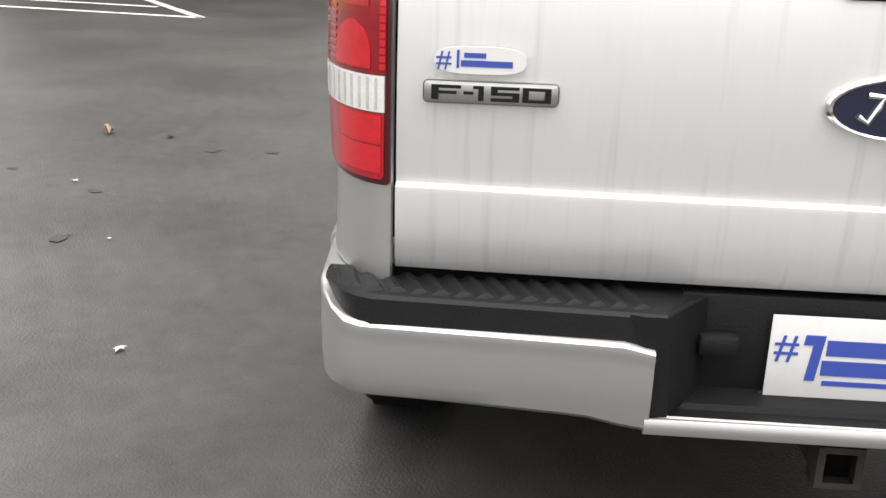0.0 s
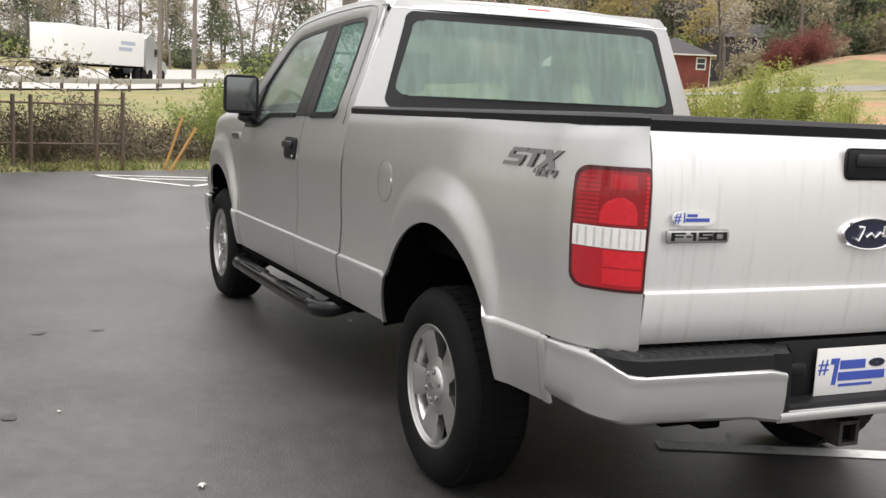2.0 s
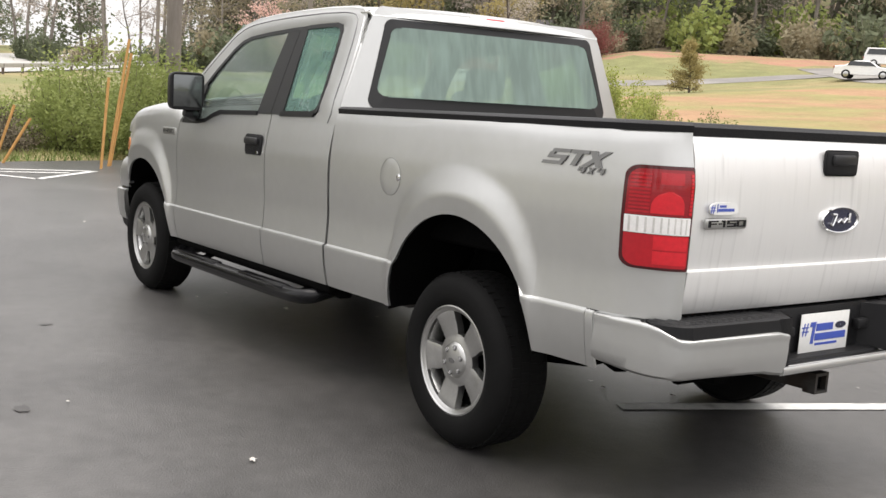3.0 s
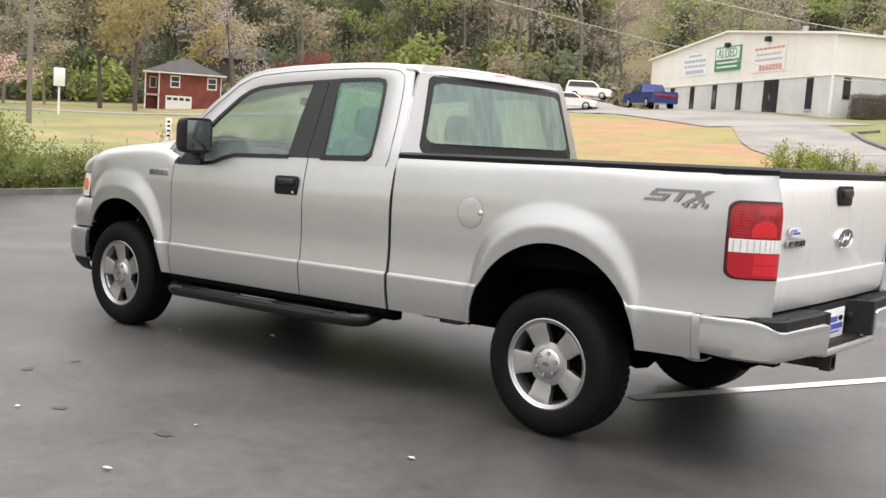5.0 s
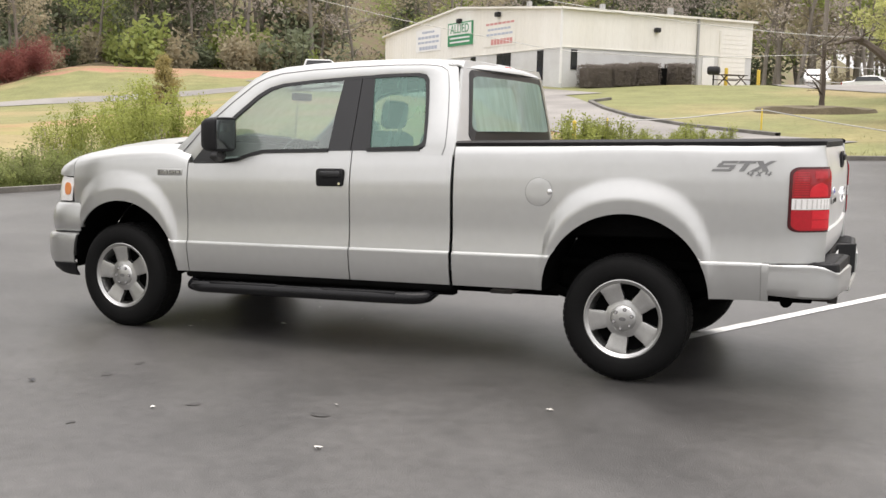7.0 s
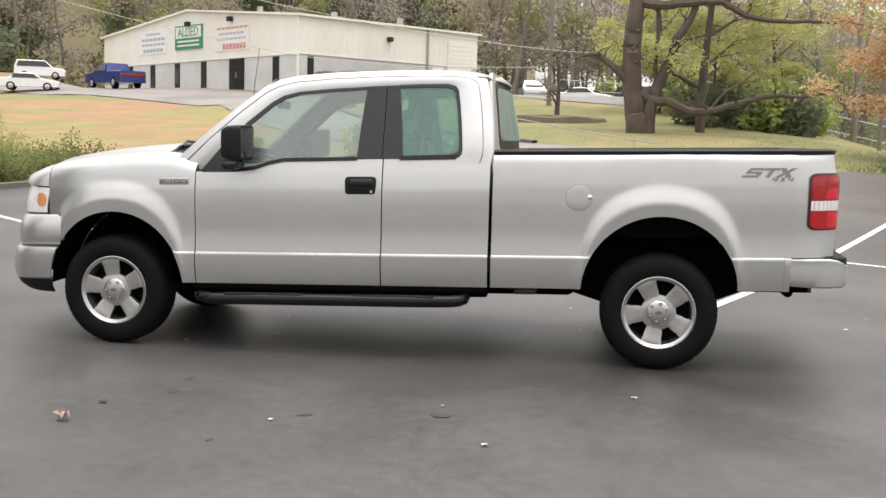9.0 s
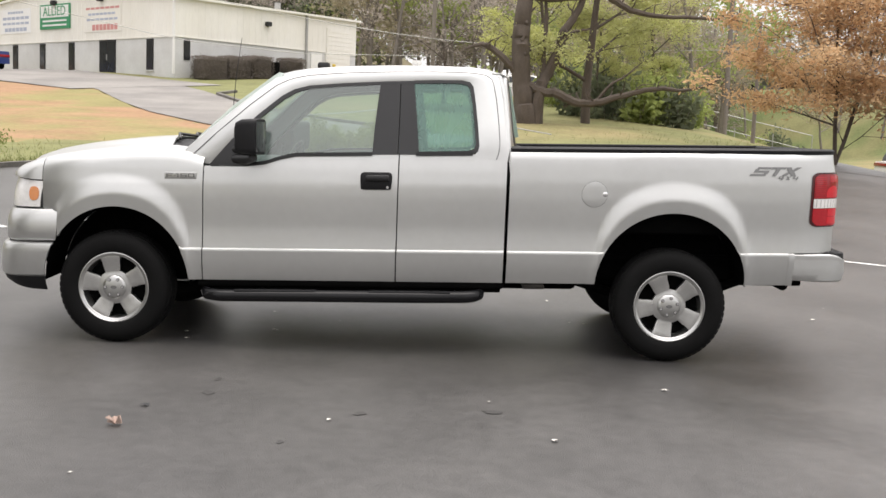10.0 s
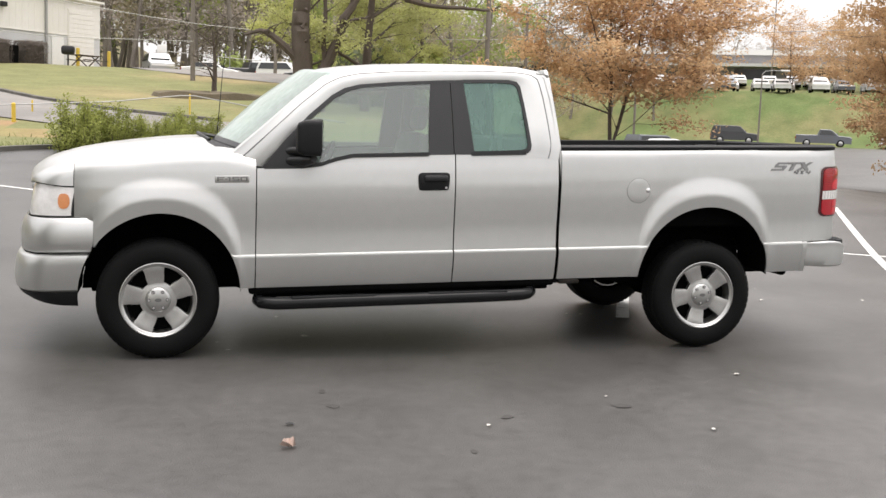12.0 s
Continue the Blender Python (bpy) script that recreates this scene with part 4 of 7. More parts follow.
STROKES = {
    "S": ((0.08, 0.78, 1, 1), (0.0, 0.61, 0.26, 0.78), (0, 0.39, 1, 0.61), (0.74, 0.22, 1, 0.39), (-0.12, 0, 0.94, 0.22)),
    "T": ((-0.04, 0.76, 1, 1), (0.35, 0, 0.65, 0.76)),
    "4": ((0, 0.35, 0.24, 1), (0.24, 0.35, 0.6, 0.55), (0.6, 0, 0.86, 1), (0.86, 0.35, 1, 0.55)),
    "F": ((0, 0, 0.24, 1), (0.24, 0.78, 1, 1), (0.24, 0.40, 0.85, 0.60)),
    "-": ((0, 0.40, 1, 0.60),),
    "1": ((0.38, 0, 0.72, 1), (0.05, 0.78, 0.38, 1)),
    "5": ((0, 0.79, 1, 1), (0, 0.61, 0.24, 0.79), (0, 0.40, 1, 0.61), (0.76, 0.21, 1, 0.40), (0, 0, 1, 0.21)),
    "0": ((0, 0, 0.22, 1), (0.78, 0, 1, 1), (0.22, 0.80, 0.78, 1), (0.22, 0, 0.78, 0.20))}
CROSS = ((0, 1), (0.32, 1), (0.5, 0.70), (0.68, 1), (1, 1), (0.68, 0.5), (1, 0), (0.68, 0), (0.5, 0.30), (0.32, 0), (0, 0), (0.32, 0.5))


def block_words(letters, height, m, mat, parent, name="letter", depth=0.004, shear=0.0):
    """Squared letters given as (character, left, width), each a part of its own."""
    for ch, x0, w in letters:
        bm = bmesh.new()
        if ch in "Xx":
            a, b = ([bm.verts.new((px, py, z)) for px, py in CROSS] for z in (0, depth))
            bm.faces.new(b)
            bm.faces.new(list(reversed(a)))
            for i in range(12):
                bm.faces.new((a[i], a[(i + 1) % 12], b[(i + 1) % 12], b[i]))
        else:
            for l, d, r, u in STROKES[ch]:
                add_box(bm, (l, d, 0), (r, u, depth))
        for v in bm.verts:
            y = v.co.y * height
            v.co = Vector((x0 + v.co.x * w + shear * y, y, v.co.z))
        bm.transform(m)
        part(name, raked(bm), mat, parent, smooth=False)


REAR_FACE = Matrix(((0, 0, 1, 0), (1, 0, 0, 0), (0, 1, 0, 0), (0, 0, 0, 1)))
LEFT_FACE = Matrix(((1, 0, 0, 0), (0, 0, -1, 0), (0, 1, 0, 0), (0, 0, 0, 1)))
badge = body("model_badge", box((1.086, -0.755, 1.018), (1.099, -0.535, 1.056), 0.008), ALLOY, parent=tailgate, label="raised silver model badge")
body("badge_field", box((1.096, -0.749, 1.023), (1.100, -0.541, 1.051), 0.002), ALLOY, parent=badge)
block_words((("F", -0.096, 0.048), ("-", -0.044, 0.016), ("1", -0.030, 0.026), ("5", 0.000, 0.046), ("0", 0.051, 0.046)), 0.024, Matrix.Translation((1.0985, -0.645, 1.025)) @ REAR_FACE, BLACK, badge, depth=0.004)
bm = bmesh.new()
add_rows(bm, [[(x, -0.664 + k * 0.074 * math.copysign(abs(math.cos(q * math.tau / 28)) ** 0.6, math.cos(q * math.tau / 28)), 1.089 + k * 0.022 * math.copysign(abs(math.sin(q * math.tau / 28)) ** 0.75, math.sin(q * math.tau / 28))) for q in range(28)] for x, k in ((1.092, 1.0), (1.0975, 1.0), (1.0975, 0.02))], closed=True)
sticker = body("dealer_sticker", bm, WHITE, parent=tailgate, label="white oval dealer sticker with blue print")
body("sticker_print", box((1.096, -0.690, 1.093), (1.0985, -0.655, 1.101)), BLUE_INK, parent=sticker)
body("sticker_print", box((1.096, -0.695, 1.079), (1.0985, -0.612, 1.089)), BLUE_INK, parent=sticker)
set_words("#1", 0.030, Matrix.Translation((1.098, -0.712, 1.089)) @ REAR_FACE, BLUE_INK, sticker, depth=0.002)

# badges on the sides
for s in (-1, 1):
    face = LEFT_FACE if s < 0 else Matrix(((-1, 0, 0, 0), (0, 0, 1, 0), (0, 1, 0, 0), (0, 0, 0, 1)))
    w = half_width(BED_SIDE, 0.6, 1.21)
    flip = 1 if s < 0 else -1
    lean = pose(0, 0, 0, -6, 3.2 * flip)
    at = Matrix.Translation((0.629, s * (w + 0.002), 1.203)) @ face @ lean
    block_words((("S", -0.152, 0.098), ("T", -0.046, 0.088), ("X", 0.040, 0.104)), 0.058, at, BADGE, truck, "badge_letter", 0.004, 0.66)
    at = Matrix.Translation((0.629 + flip * 0.058, s * (w + 0.003), 1.178)) @ face @ lean
    block_words((("4", -0.035, 0.036), ("x", 0.014, 0.030), ("4", 0.060, 0.036)), 0.024, at, BADGE, truck, "badge_letter", 0.003, 0.5)
    w = half_width(SIDE, -3.22, 1.18)
    plate = box((-3.335, min(s * (w - 0.01), s * (w + 0.008)), 1.148), (-3.125, max(s * (w - 0.01), s * (w + 0.008)), 1.194), 0.006)
    plate = body("fender_badge", plate, ALLOY)
    block_words((("F", -0.093, 0.046), ("-", -0.043, 0.015), ("1", -0.030, 0.026), ("5", 0.000, 0.044), ("0", 0.049, 0.044)), 0.026, Matrix.Translation((-3.23, s * (w + 0.0075), 1.159)) @ face, BADGE, plate, depth=0.003)
    # fuel door on the driver's side
    if s < 0:
        w = half_width(BED_SIDE, -0.53, 1.075)

        def on_side(r, lift):
            return [(-0.53 + r * math.cos(q * math.tau / 40), -half_width(BED_SIDE, -0.53 + r * math.cos(q * math.tau / 40), 1.075 + r * math.sin(q * math.tau / 40)) - lift, 1.075 + r * math.sin(q * math.tau / 40)) for q in range(40)]

        bm = bmesh.new()
        add_rows(bm, [on_side(0.083, -0.004), on_side(0.0825, 0.0012), on_side(0.079, 0.0018), on_side(0.04, 0.0018), on_side(0.002, 0.0018)], closed=True)
        bmesh.ops.recalc_face_normals(bm, faces=bm.faces)
        fuel = body("fuel_door", bm, PAINT, "round painted fuel door", angle=30)
        bm = bmesh.new()
        add_rows(bm, [on_side(0.0830, 0.0012), on_side(0.0850, 0.0012), on_side(0.0850, -0.003)], closed=True)
        body("door_gap", bm, BADGE, parent=fuel)
        body("finger_notch", lathe([(0.0, -w - 0.0055), (0.012, -w - 0.005), (0.017, -w - 0.002)], "y", 14, (-0.462, 0, 1.075)), CHROME, parent=fuel)
    # door handle
    w = half_width(SIDE, -1.95, 1.12)
    lo, hi = sorted((s * (w - 0.02), s * (w + 0.014)))
    pull = body("door_handle", box((-2.055, lo, 1.086), (-1.848, hi, 1.204), 0.022), BLACK, "black door handle")
    lo, hi = sorted((s * (w + 0.008), s * (w + 0.034)))
    body("handle_grip", box((-2.02, lo, 1.147), (-1.865, hi, 1.187), 0.012), TRIM, parent=pull)
    body("lock_barrel", tube([(-1.875, s * (w + 0.01), 1.107), (-1.875, s * (w + 0.02), 1.107)], 0.009, 10), CHROME, parent=pull)

# tail lamps: lens bands on the rounded corner
LAMP_STEPS = (0, 0.006, 0.02, 0.045, 0.08, 0.12, 0.17, 0.25, 0.35, 0.45, 0.55, 0.65, 0.75, 0.83, 0.88, 0.92, 0.955, 0.98, 0.994, 1.0)


def lamp_band(name, z0, z1, mat, q0, q1, s, lift, parent=None, label="", ends=False, dome=False, levels=7):
    """A lens that follows the corner of the bed; ends rounds its outer corners, dome its top."""
    rows = []
    for f in LAMP_STEPS:
        bend = max(0.0, 1 - f / 0.17, 1 - (1 - f) / 0.05 if ends else 0.0)
        edge = (0.040 if f < 0.5 else 0.010) * (1 - math.sqrt(max(0.0, 1 - bend * bend))) if ends else 0.0
        a, b = z0 + (edge if z0 < 0.9 else 0), z1 - (edge if z1 > 1.2 else 0)
        row = []
        for j in range(levels):
            g = j / (levels - 1)
            narrow = math.sqrt(max(0.02, 1 - max(0.0, (g - 0.3) / 0.7) ** 2)) if dome else 1.0
            q = radians((q0 + q1) / 2 + (f - 0.5) * (q1 - q0) * narrow)
            row.append(corner(math.sin(q), math.cos(q), a + (b - a) * g, s, lift))
        rows.append(row)
    return body(name, shell(rows, (0.5, s, 0), 0.005), mat, label, parent=parent)


for s in (-1, 1):
    lamp = lamp_band("tail_lamp", 0.872, 1.228, DEEP_RED, 22, 89, s, 0.006, None, "wrap-round tail lamp with red and clear lenses", True)
    lamp_band("upper_lens", 1.058, 1.216, RED_LENS, 25, 85, s, 0.0100, lamp, ends=True)
    lamp_band("reflector_bowl", 1.066, 1.142, BRIGHT_RED, 44, 74, s, 0.0118, lamp, dome=True)
    lamp_band("upper_reflector", 1.165, 1.205, MID_RED, 50, 72, s, 0.0112, lamp)
    for k in range(11):
        z = 1.066 + 0.0128 * k
        lamp_band("lens_block", z, z + 0.0095, BRIGHT_RED, 80.5, 84.5, s, 0.0125, lamp, levels=2)
        lamp_band("lens_rib", z, z + 0.0070, MID_RED, 27, 43, s, 0.0112, lamp, levels=2)
    lamp_band("clear_lens", 0.996, 1.056, CLEAR_LENS, 25, 84, s, 0.0115, lamp)
    for k in range(9):
        lamp_band("clear_rib", 1.000, 1.052, LENS_GREY, 28 + 6.2 * k, 29.6 + 6.2 * k, s, 0.0128, lamp, levels=2)
    lamp_band("lower_lens", 0.882, 0.994, MID_RED, 25, 84, s, 0.0100, lamp, ends=True)
    lamp_band("lower_reflector", 0.893, 0.938, BRIGHT_RED, 48, 82, s, 0.0118, lamp)
    lamp_band("lower_reflector", 0.943, 0.990, BRIGHT_RED, 48, 82, s, 0.0118, lamp)

# head lamps wrapping the front corner
for s in (-1, 1):
    def nose(q):
        return (-4.170 - 0.285 * math.sin(radians(q)) ** 0.9, 0.56 + (half_width(SIDE, -4.165, 1.05) - 0.56) * math.cos(radians(q)) ** 0.8)

    def lens(q0, q1, z0, z1, lift, rise=0.02):
        rows = []
        for k in range(19):
            q = q0 + (q1 - q0) * k / 18
            x, w = nose(q)
            top = z1 + rise * smooth_step(q / 60)
            rows.append([(x - lift * math.sin(radians(q)) + 0.035 * ((z - 0.945) / 0.2) ** 2, s * (w + lift * math.cos(radians(q)) - 0.010 * ((z - 0.945) / 0.2) ** 2), z) for z in [z0 + (top - z0) * j / 8 for j in range(9)]])
        return shell(rows, (-1, s, 0), 0.008)

    lamp = body("head_lamp", lens(0, 88, 0.944, 1.128, -0.004), TRIM, "clear wrap-round head lamp with an amber corner")
    body("lamp_lens", lens(2.0, 87, 0.951, 1.121, 0.001), CLEAR_LENS, parent=lamp)
    rows = []
    for k in range(13):
        u = (k - 6) / 6.15
        x, w = nose(9.5 + 6.5 * u)
        h = 0.046 * (1 - abs(u) ** 2.6) ** 0.42
        rows.append([(x - 0.0008, s * (w + 0.0055 - 0.010 * ((z - 0.945) / 0.2) ** 2), z) for z in [1.040 + h * j / 4 for j in range(-4, 5)]])
    body("turn_lens", shell(rows, (-1, s, 0), 0.006), AMBER, parent=lamp)
    rows = []
    for k in range(19):
        q = 88 * k / 18
        x, w = nose(q)
        fade = 1 - smooth_step(k / 12)
        lean = lambda z: fade * (half_width(SIDE, -4.165, z) - half_width(SIDE, -4.165, 1.05))
        a = Vector((x + 0.012 * math.sin(radians(q)), s * (w - 0.004 * (1 - fade) + lean(1.132)), 1.132 + 0.02 * smooth_step(q / 60)))
        hx = -4.165 - 0.28 * (k / 18) ** 0.8
        b = Vector((hx, s * (hood_edge(hx) + 0.003), along(HOOD, hx)))
        shoulder = max(a.z + 0.004, b.z - 0.10)
        col = [a, Vector((a.x, s * (w - 0.004 * (1 - fade) + lean((a.z + shoulder) / 2)), (a.z + shoulder) / 2))]
        side = s * (w - 0.004 * (1 - fade) + lean(shoulder))
        for c in (0, 18, 36, 54, 72, 90):
            u, v = 1 - math.cos(radians(c)), math.sin(radians(c))
            col.append(Vector((a.x + (b.x - a.x) * u, side + (b.y - side) * u, shoulder + (b.z - shoulder) * v)))
        rows.append(col)
    body("lamp_brow", shell(rows, (-1, s, 1), 0.012), PAINT)

# front bumper: painted upper fascia, painted lower bar, black lower valance
for name, levels, mat in (("bumper_fascia", ((0.728, 0.0), (0.74, 0.012), (0.80, 0.025), (0.86, 0.022), (0.91, 0.008), (0.938, -0.012)), PAINT), ("front_bumper", ((0.482, -0.03), (0.50, -0.005), (0.56, 0.012), (0.65, 0.03), (0.70, 0.036), (0.712, 0.032), (0.718, 0.012)), PAINT), ("front_valance", ((0.42, -0.06), (0.45, -0.03), (0.485, -0.02)), BLACK)):
    rows = []
    for z, bulge in levels:
        row = []
        for k in range(41):
            g = k / 20 - 1
            a = abs(g)
            x_end = min(-4.052, arch_x(z, 0, -1) + 0.0)
            c = math.cos(a * math.pi / 2)
            x = x_end - ((0.465 if name == "bumper_fascia" else 0.435) + bulge) * c ** 0.55 if a < 1 else x_end
            sag = 0.075 * c - 0.028 if name == "front_valance" else 0.0
            row.append((x, math.copysign((0.938 + bulge) * math.sin(a * math.pi / 2) ** 0.62, g), z + sag * (0.485 - z) / 0.065))
        rows.append(row)
    body(name, shell(rows, (-1, 0, 0), 0.012), mat)
for s in (-1, 1):
    body("tow_hook", tube([(-4.35, s * 0.55, 0.44), (-4.47, s * 0.55, 0.43), (-4.47, s * 0.49, 0.43), (-4.35, s * 0.49, 0.44)], 0.012, 8), TRIM)

# rear bumper: painted face with dropped centre, step pads, licence recess
for s in (-1, 1):
    rows = []
    for k in range(22):
        t = k / 21
        if t < 0.3:
            f = t / 0.3
            x, w = 0.795 + 0.22 * f, 0.942 - 0.010 * f
        elif t < 0.55:
            a = (t - 0.3) / 0.25 * math.pi / 2
            x, w = 1.015 + 0.145 * math.sin(a), 0.83 + 0.102 * math.cos(a)
        else:
            f = (t - 0.55) / 0.45
            x, w = 1.16 + 0.032 * f, 0.83 - 0.475 * f
        low = 0.507 - 0.006 * smooth_step((t - 0.6) / 0.3) - 0.017 * smooth_step((t - 0.88) / 0.12) + 0.012 * (1 - smooth_step(t / 0.3))
        col = [(x - 0.02, s * (w - 0.015 if w > 0.90 else w), low)]
        fall = smooth_step((t - 0.34) / 0.16)
        for z_a, z_b, o in ((low + 0.012, low + 0.012, -0.004), (0.56, 0.545, 0.003), (0.61, 0.58, 0.005), (0.65, 0.612, 0.0045), (0.668, 0.628, 0.005), (0.678, 0.638, 0.007), (0.686, 0.645, 0.006), (0.691, 0.650, 0.0), (0.694, 0.653, -0.014)):
            z = z_a + (z_b - z_a) * fall
            drop = max(0.0, t - 0.93) / 0.07
            top = z - 0.011 * drop ** 3 * smooth_step((z - 0.56) / 0.1)
            col.append((x + o * smooth_step(t / 0.4), s * (w + o * (1 - smooth_step(t / 0.5))), top))
        inward = 1 - smooth_step((t - 0.34) / 0.14)
        col.append((x - 0.06 * (1 - inward) - 0.10 * inward * smooth_step((t - 0.25) / 0.1), s * (0.79 * inward + (w - 0.03) * (1 - inward)), 0.692 - 0.044 * (1 - inward)))
        rows.append(col)
    bumper = body("rear_bumper", shell(rows, (1, s, 0), 0.012), PAINT)
    rows = []
    for f in (0, 0.25, 0.5, 0.75, 1.0):
        rows.append([(1.194 + 0.002 * f + dx, s * (0.362 - 0.362 * f), z) for z, dx in ((0.482, -0.016), (0.487, -0.004), (0.495, 0.0), (0.508, 0.0), (0.515, -0.004), (0.519, -0.014))])
    body("bumper_drop", shell(rows, (1, 0, 0), 0.02), PAINT, parent=bumper)
    # step pad with cross ribs
    pad = []
    for k in range(73):
        f = k / 72
        w = 0.922 - 0.667 * f
        edge = 1.156 + 0.032 * f if w < 0.83 else 1.156 - 0.10 * ((w - 0.83) / 0.092) ** 2
        if w < 0.34:
            edge = along([(0.255, 1.075), (0.30, 1.13), (0.34, 1.186)], w)
        lift = 0.007 if k % 4 in (1, 2) and w > 0.38 else 0.0
        slant = 0.026 * min(1.0, f * 6, (1 - f) * 6)
        pad.append([(1.00, s * (w + slant), 0.698), (1.03, s * (w + slant), 0.700 + lift), (edge - 0.032, s * (w - slant * 0.5), 0.700 + lift), (edge - 0.026, s * w, 0.699), (edge - 0.010, s * w, 0.699), (edge - 0.003, s * w, 0.693), (edge + 0.001, s * w, 0.645)])
    body("step_pad", shell(pad, (0, 0, 1), 0.012), BLACK, parent=bumper, angle=20)
    bm = bmesh.new()
    add_rows(bm, [[(1.178, s * 0.40, 0.698), (1.178, s * 0.40, 0.505)], [(1.187, s * 0.375, 0.698), (1.187, s * 0.365, 0.508)], [(1.186, s * 0.335, 0.698), (1.184, s * 0.325, 0.512)], [(1.13, s * 0.30, 0.698), (1.125, s * 0.285, 0.525)], [(1.07, s * 0.255, 0.698), (1.07, s * 0.25, 0.528)]])
    body("recess_side", bm, BLACK, parent=bumper)
    body("plate_lamp", box((1.075, min(s * 0.2, s * 0.27), 0.60), (1.11, max(s * 0.2, s * 0.27), 0.64), 0.01), BLACK, parent=bumper)
body("recess_back", box((1.03, -0.30, 0.50), (1.072, 0.30, 0.705), 0.004), BLACK)
bm = bmesh.new()
add_rows(bm, [[(1.06, -0.30, 0.53), (1.06, 0.30, 0.53)], [(1.13, -0.32, 0.522), (1.13, 0.32, 0.522)], [(1.135, -0.32, 0.512), (1.135, 0.32, 0.512)], [(1.188, -0.355, 0.517), (1.188, 0.355, 0.517)]])
body("lower_step", bm, BLACK, smooth=False)
body("gate_gap_filler", box((0.98, -0.80, 0.690), (1.05, 0.80, 0.722), 0.005), DARK)
body("bumper_bracket", box((0.70, -0.9, 0.54), (1.06, 0.9, 0.66), 0.01), DARK)
plate = box((1.088, -0.152, 0.0), (1.091, 0.152, 0.152), 0.001)
plate.transform(Matrix.Translation((0, 0.005, 0.527)))
plate = body("licence_plate", plate, WHITE, "white dealer plate with blue lettering")
body("plate_frame", box((1.082, -0.156, 0.513), (1.089, 0.166, 0.533), 0.003), TRIM, parent=plate)
set_words("#", 0.05, Matrix.Translation((1.092, -0.118, 0.620)) @ REAR_FACE, BLUE_INK, plate, depth=0.002)
block_words((("1", -0.100, 0.050),), 0.085, Matrix.Translation((1.091, 0, 0.560)) @ REAR_FACE, BLUE_INK, plate, "numeral", 0.002, 0.12)
for y0, y1, z0, z1 in ((-0.05, 0.055, 0.608, 0.637), (-0.055, 0.140, 0.571, 0.599), (-0.05, 0.09, 0.552, 0.561)):
    body("plate_print", box((1.0905, y0, z0), (1.0925, y1, z1)), BLUE_INK, parent=plate)
body("plate_print", box((1.088, -0.13, 0.518), (1.0905, 0.14, 0.525)), WHITE, parent=plate)
bm = bmesh.new()
rows = [[(x, 0.103 + k * 0.034 * math.cos(q * math.tau / 20), 0.624 + k * 0.014 * math.sin(q * math.tau / 20)) for q in range(20)] for x, k in ((1.0905, 1.0), (1.093, 1.0), (1.093, 0.05))]
add_rows(bm, rows, closed=True)
body("plate_oval", bm, OVAL_BLUE, parent=plate)

# hitch receiver, frame, axles, exhaust
receiver = body("hitch_receiver", box((0.80, -0.034, 0.366), (1.085, 0.034, 0.434), 0.006), STEEL)
bm = bmesh.new()
for y0, y1, z0, z1 in ((-0.048, -0.032, 0.352, 0.448), (0.032, 0.048, 0.352, 0.448), (-0.032, 0.032, 0.352, 0.366), (-0.032, 0.032, 0.434, 0.448)):
    add_box(bm, (1.055, y0 * 0.85, 0.4 + (z0 - 0.4) * 0.85), (1.11, y1 * 0.85, 0.4 + (z1 - 0.4) * 0.85))
body("receiver_collar", bm, STEEL, parent=receiver, smooth=False)
body("receiver_bore", box((1.0845, -0.026, 0.372), (1.087, 0.026, 0.428)), DARK, parent=receiver)
body("hitch_crossbar", tube([(0.86, -0.55, 0.43), (0.86, 0.55, 0.43)], 0.035, 10), DARK)
for s in (-1, 1):
    lo, hi = sorted((s * 0.42, s * 0.50))
    body("frame_rail", box((-4.1, lo, 0.42), (1.0, hi, 0.56), 0.01), DARK)
    body("leaf_spring", tube([(-0.75, s * 0.52, 0.50), (-0.35, s * 0.52, 0.37), (0.0, s * 0.52, 0.33), (0.35, s * 0.52, 0.38), (0.72, s * 0.52, 0.52)], 0.035, 6), DARK)
    lo, hi = sorted((s * 0.90, s * 0.955))
    body("rocker_panel", box((-3.12, lo, 0.44), (-1.09, hi, 0.50), 0.02), DARK)
body("floor_pan", box((-3.15, -0.90, 0.50), (-1.09, 0.90, 0.54)), DARK)
body("bed_underside", box((-1.05, -0.60, 0.60), (1.0, 0.60, 0.64)), DARK)
body("exhaust_muffler", tube([(-1.6, 0.30, 0.42), (-1.55, 0.30, 0.42), (-0.9, 0.30, 0.42), (-0.85, 0.30, 0.42)], [0.05, 0.11, 0.11, 0.05], 12), STEEL)
body("exhaust_pipe", tube([(-0.85, 0.30, 0.42), (-0.3, 0.36, 0.50), (0.3, 0.40, 0.48), (0.55, 0.75, 0.42), (0.60, 0.95, 0.40)], 0.032, 10), STEEL)
body("fuel_tank", box((-1.35, -0.40, 0.36), (-0.55, -0.02, 0.56), 0.04), DARK)
body("tank_strap", box((-0.95, -0.66, 0.40), (-0.80, -0.40, 0.425), 0.006), STEEL)
body("engine_block", box((-4.0, -0.40, 0.42), (-3.2, 0.40, 1.15), 0.05), DARK)
body("transmission", box((-3.2, -0.22, 0.36), (-2.2, 0.22, 0.58), 0.06), DARK)
part("rear_axle", tube([(0, y, HUB_Z + REAR_LIFT) for y in (-0.78, -0.12, 0, 0.12, 0.78)], [0.045, 0.05, 0.15, 0.05, 0.045], 12), DARK, truck)
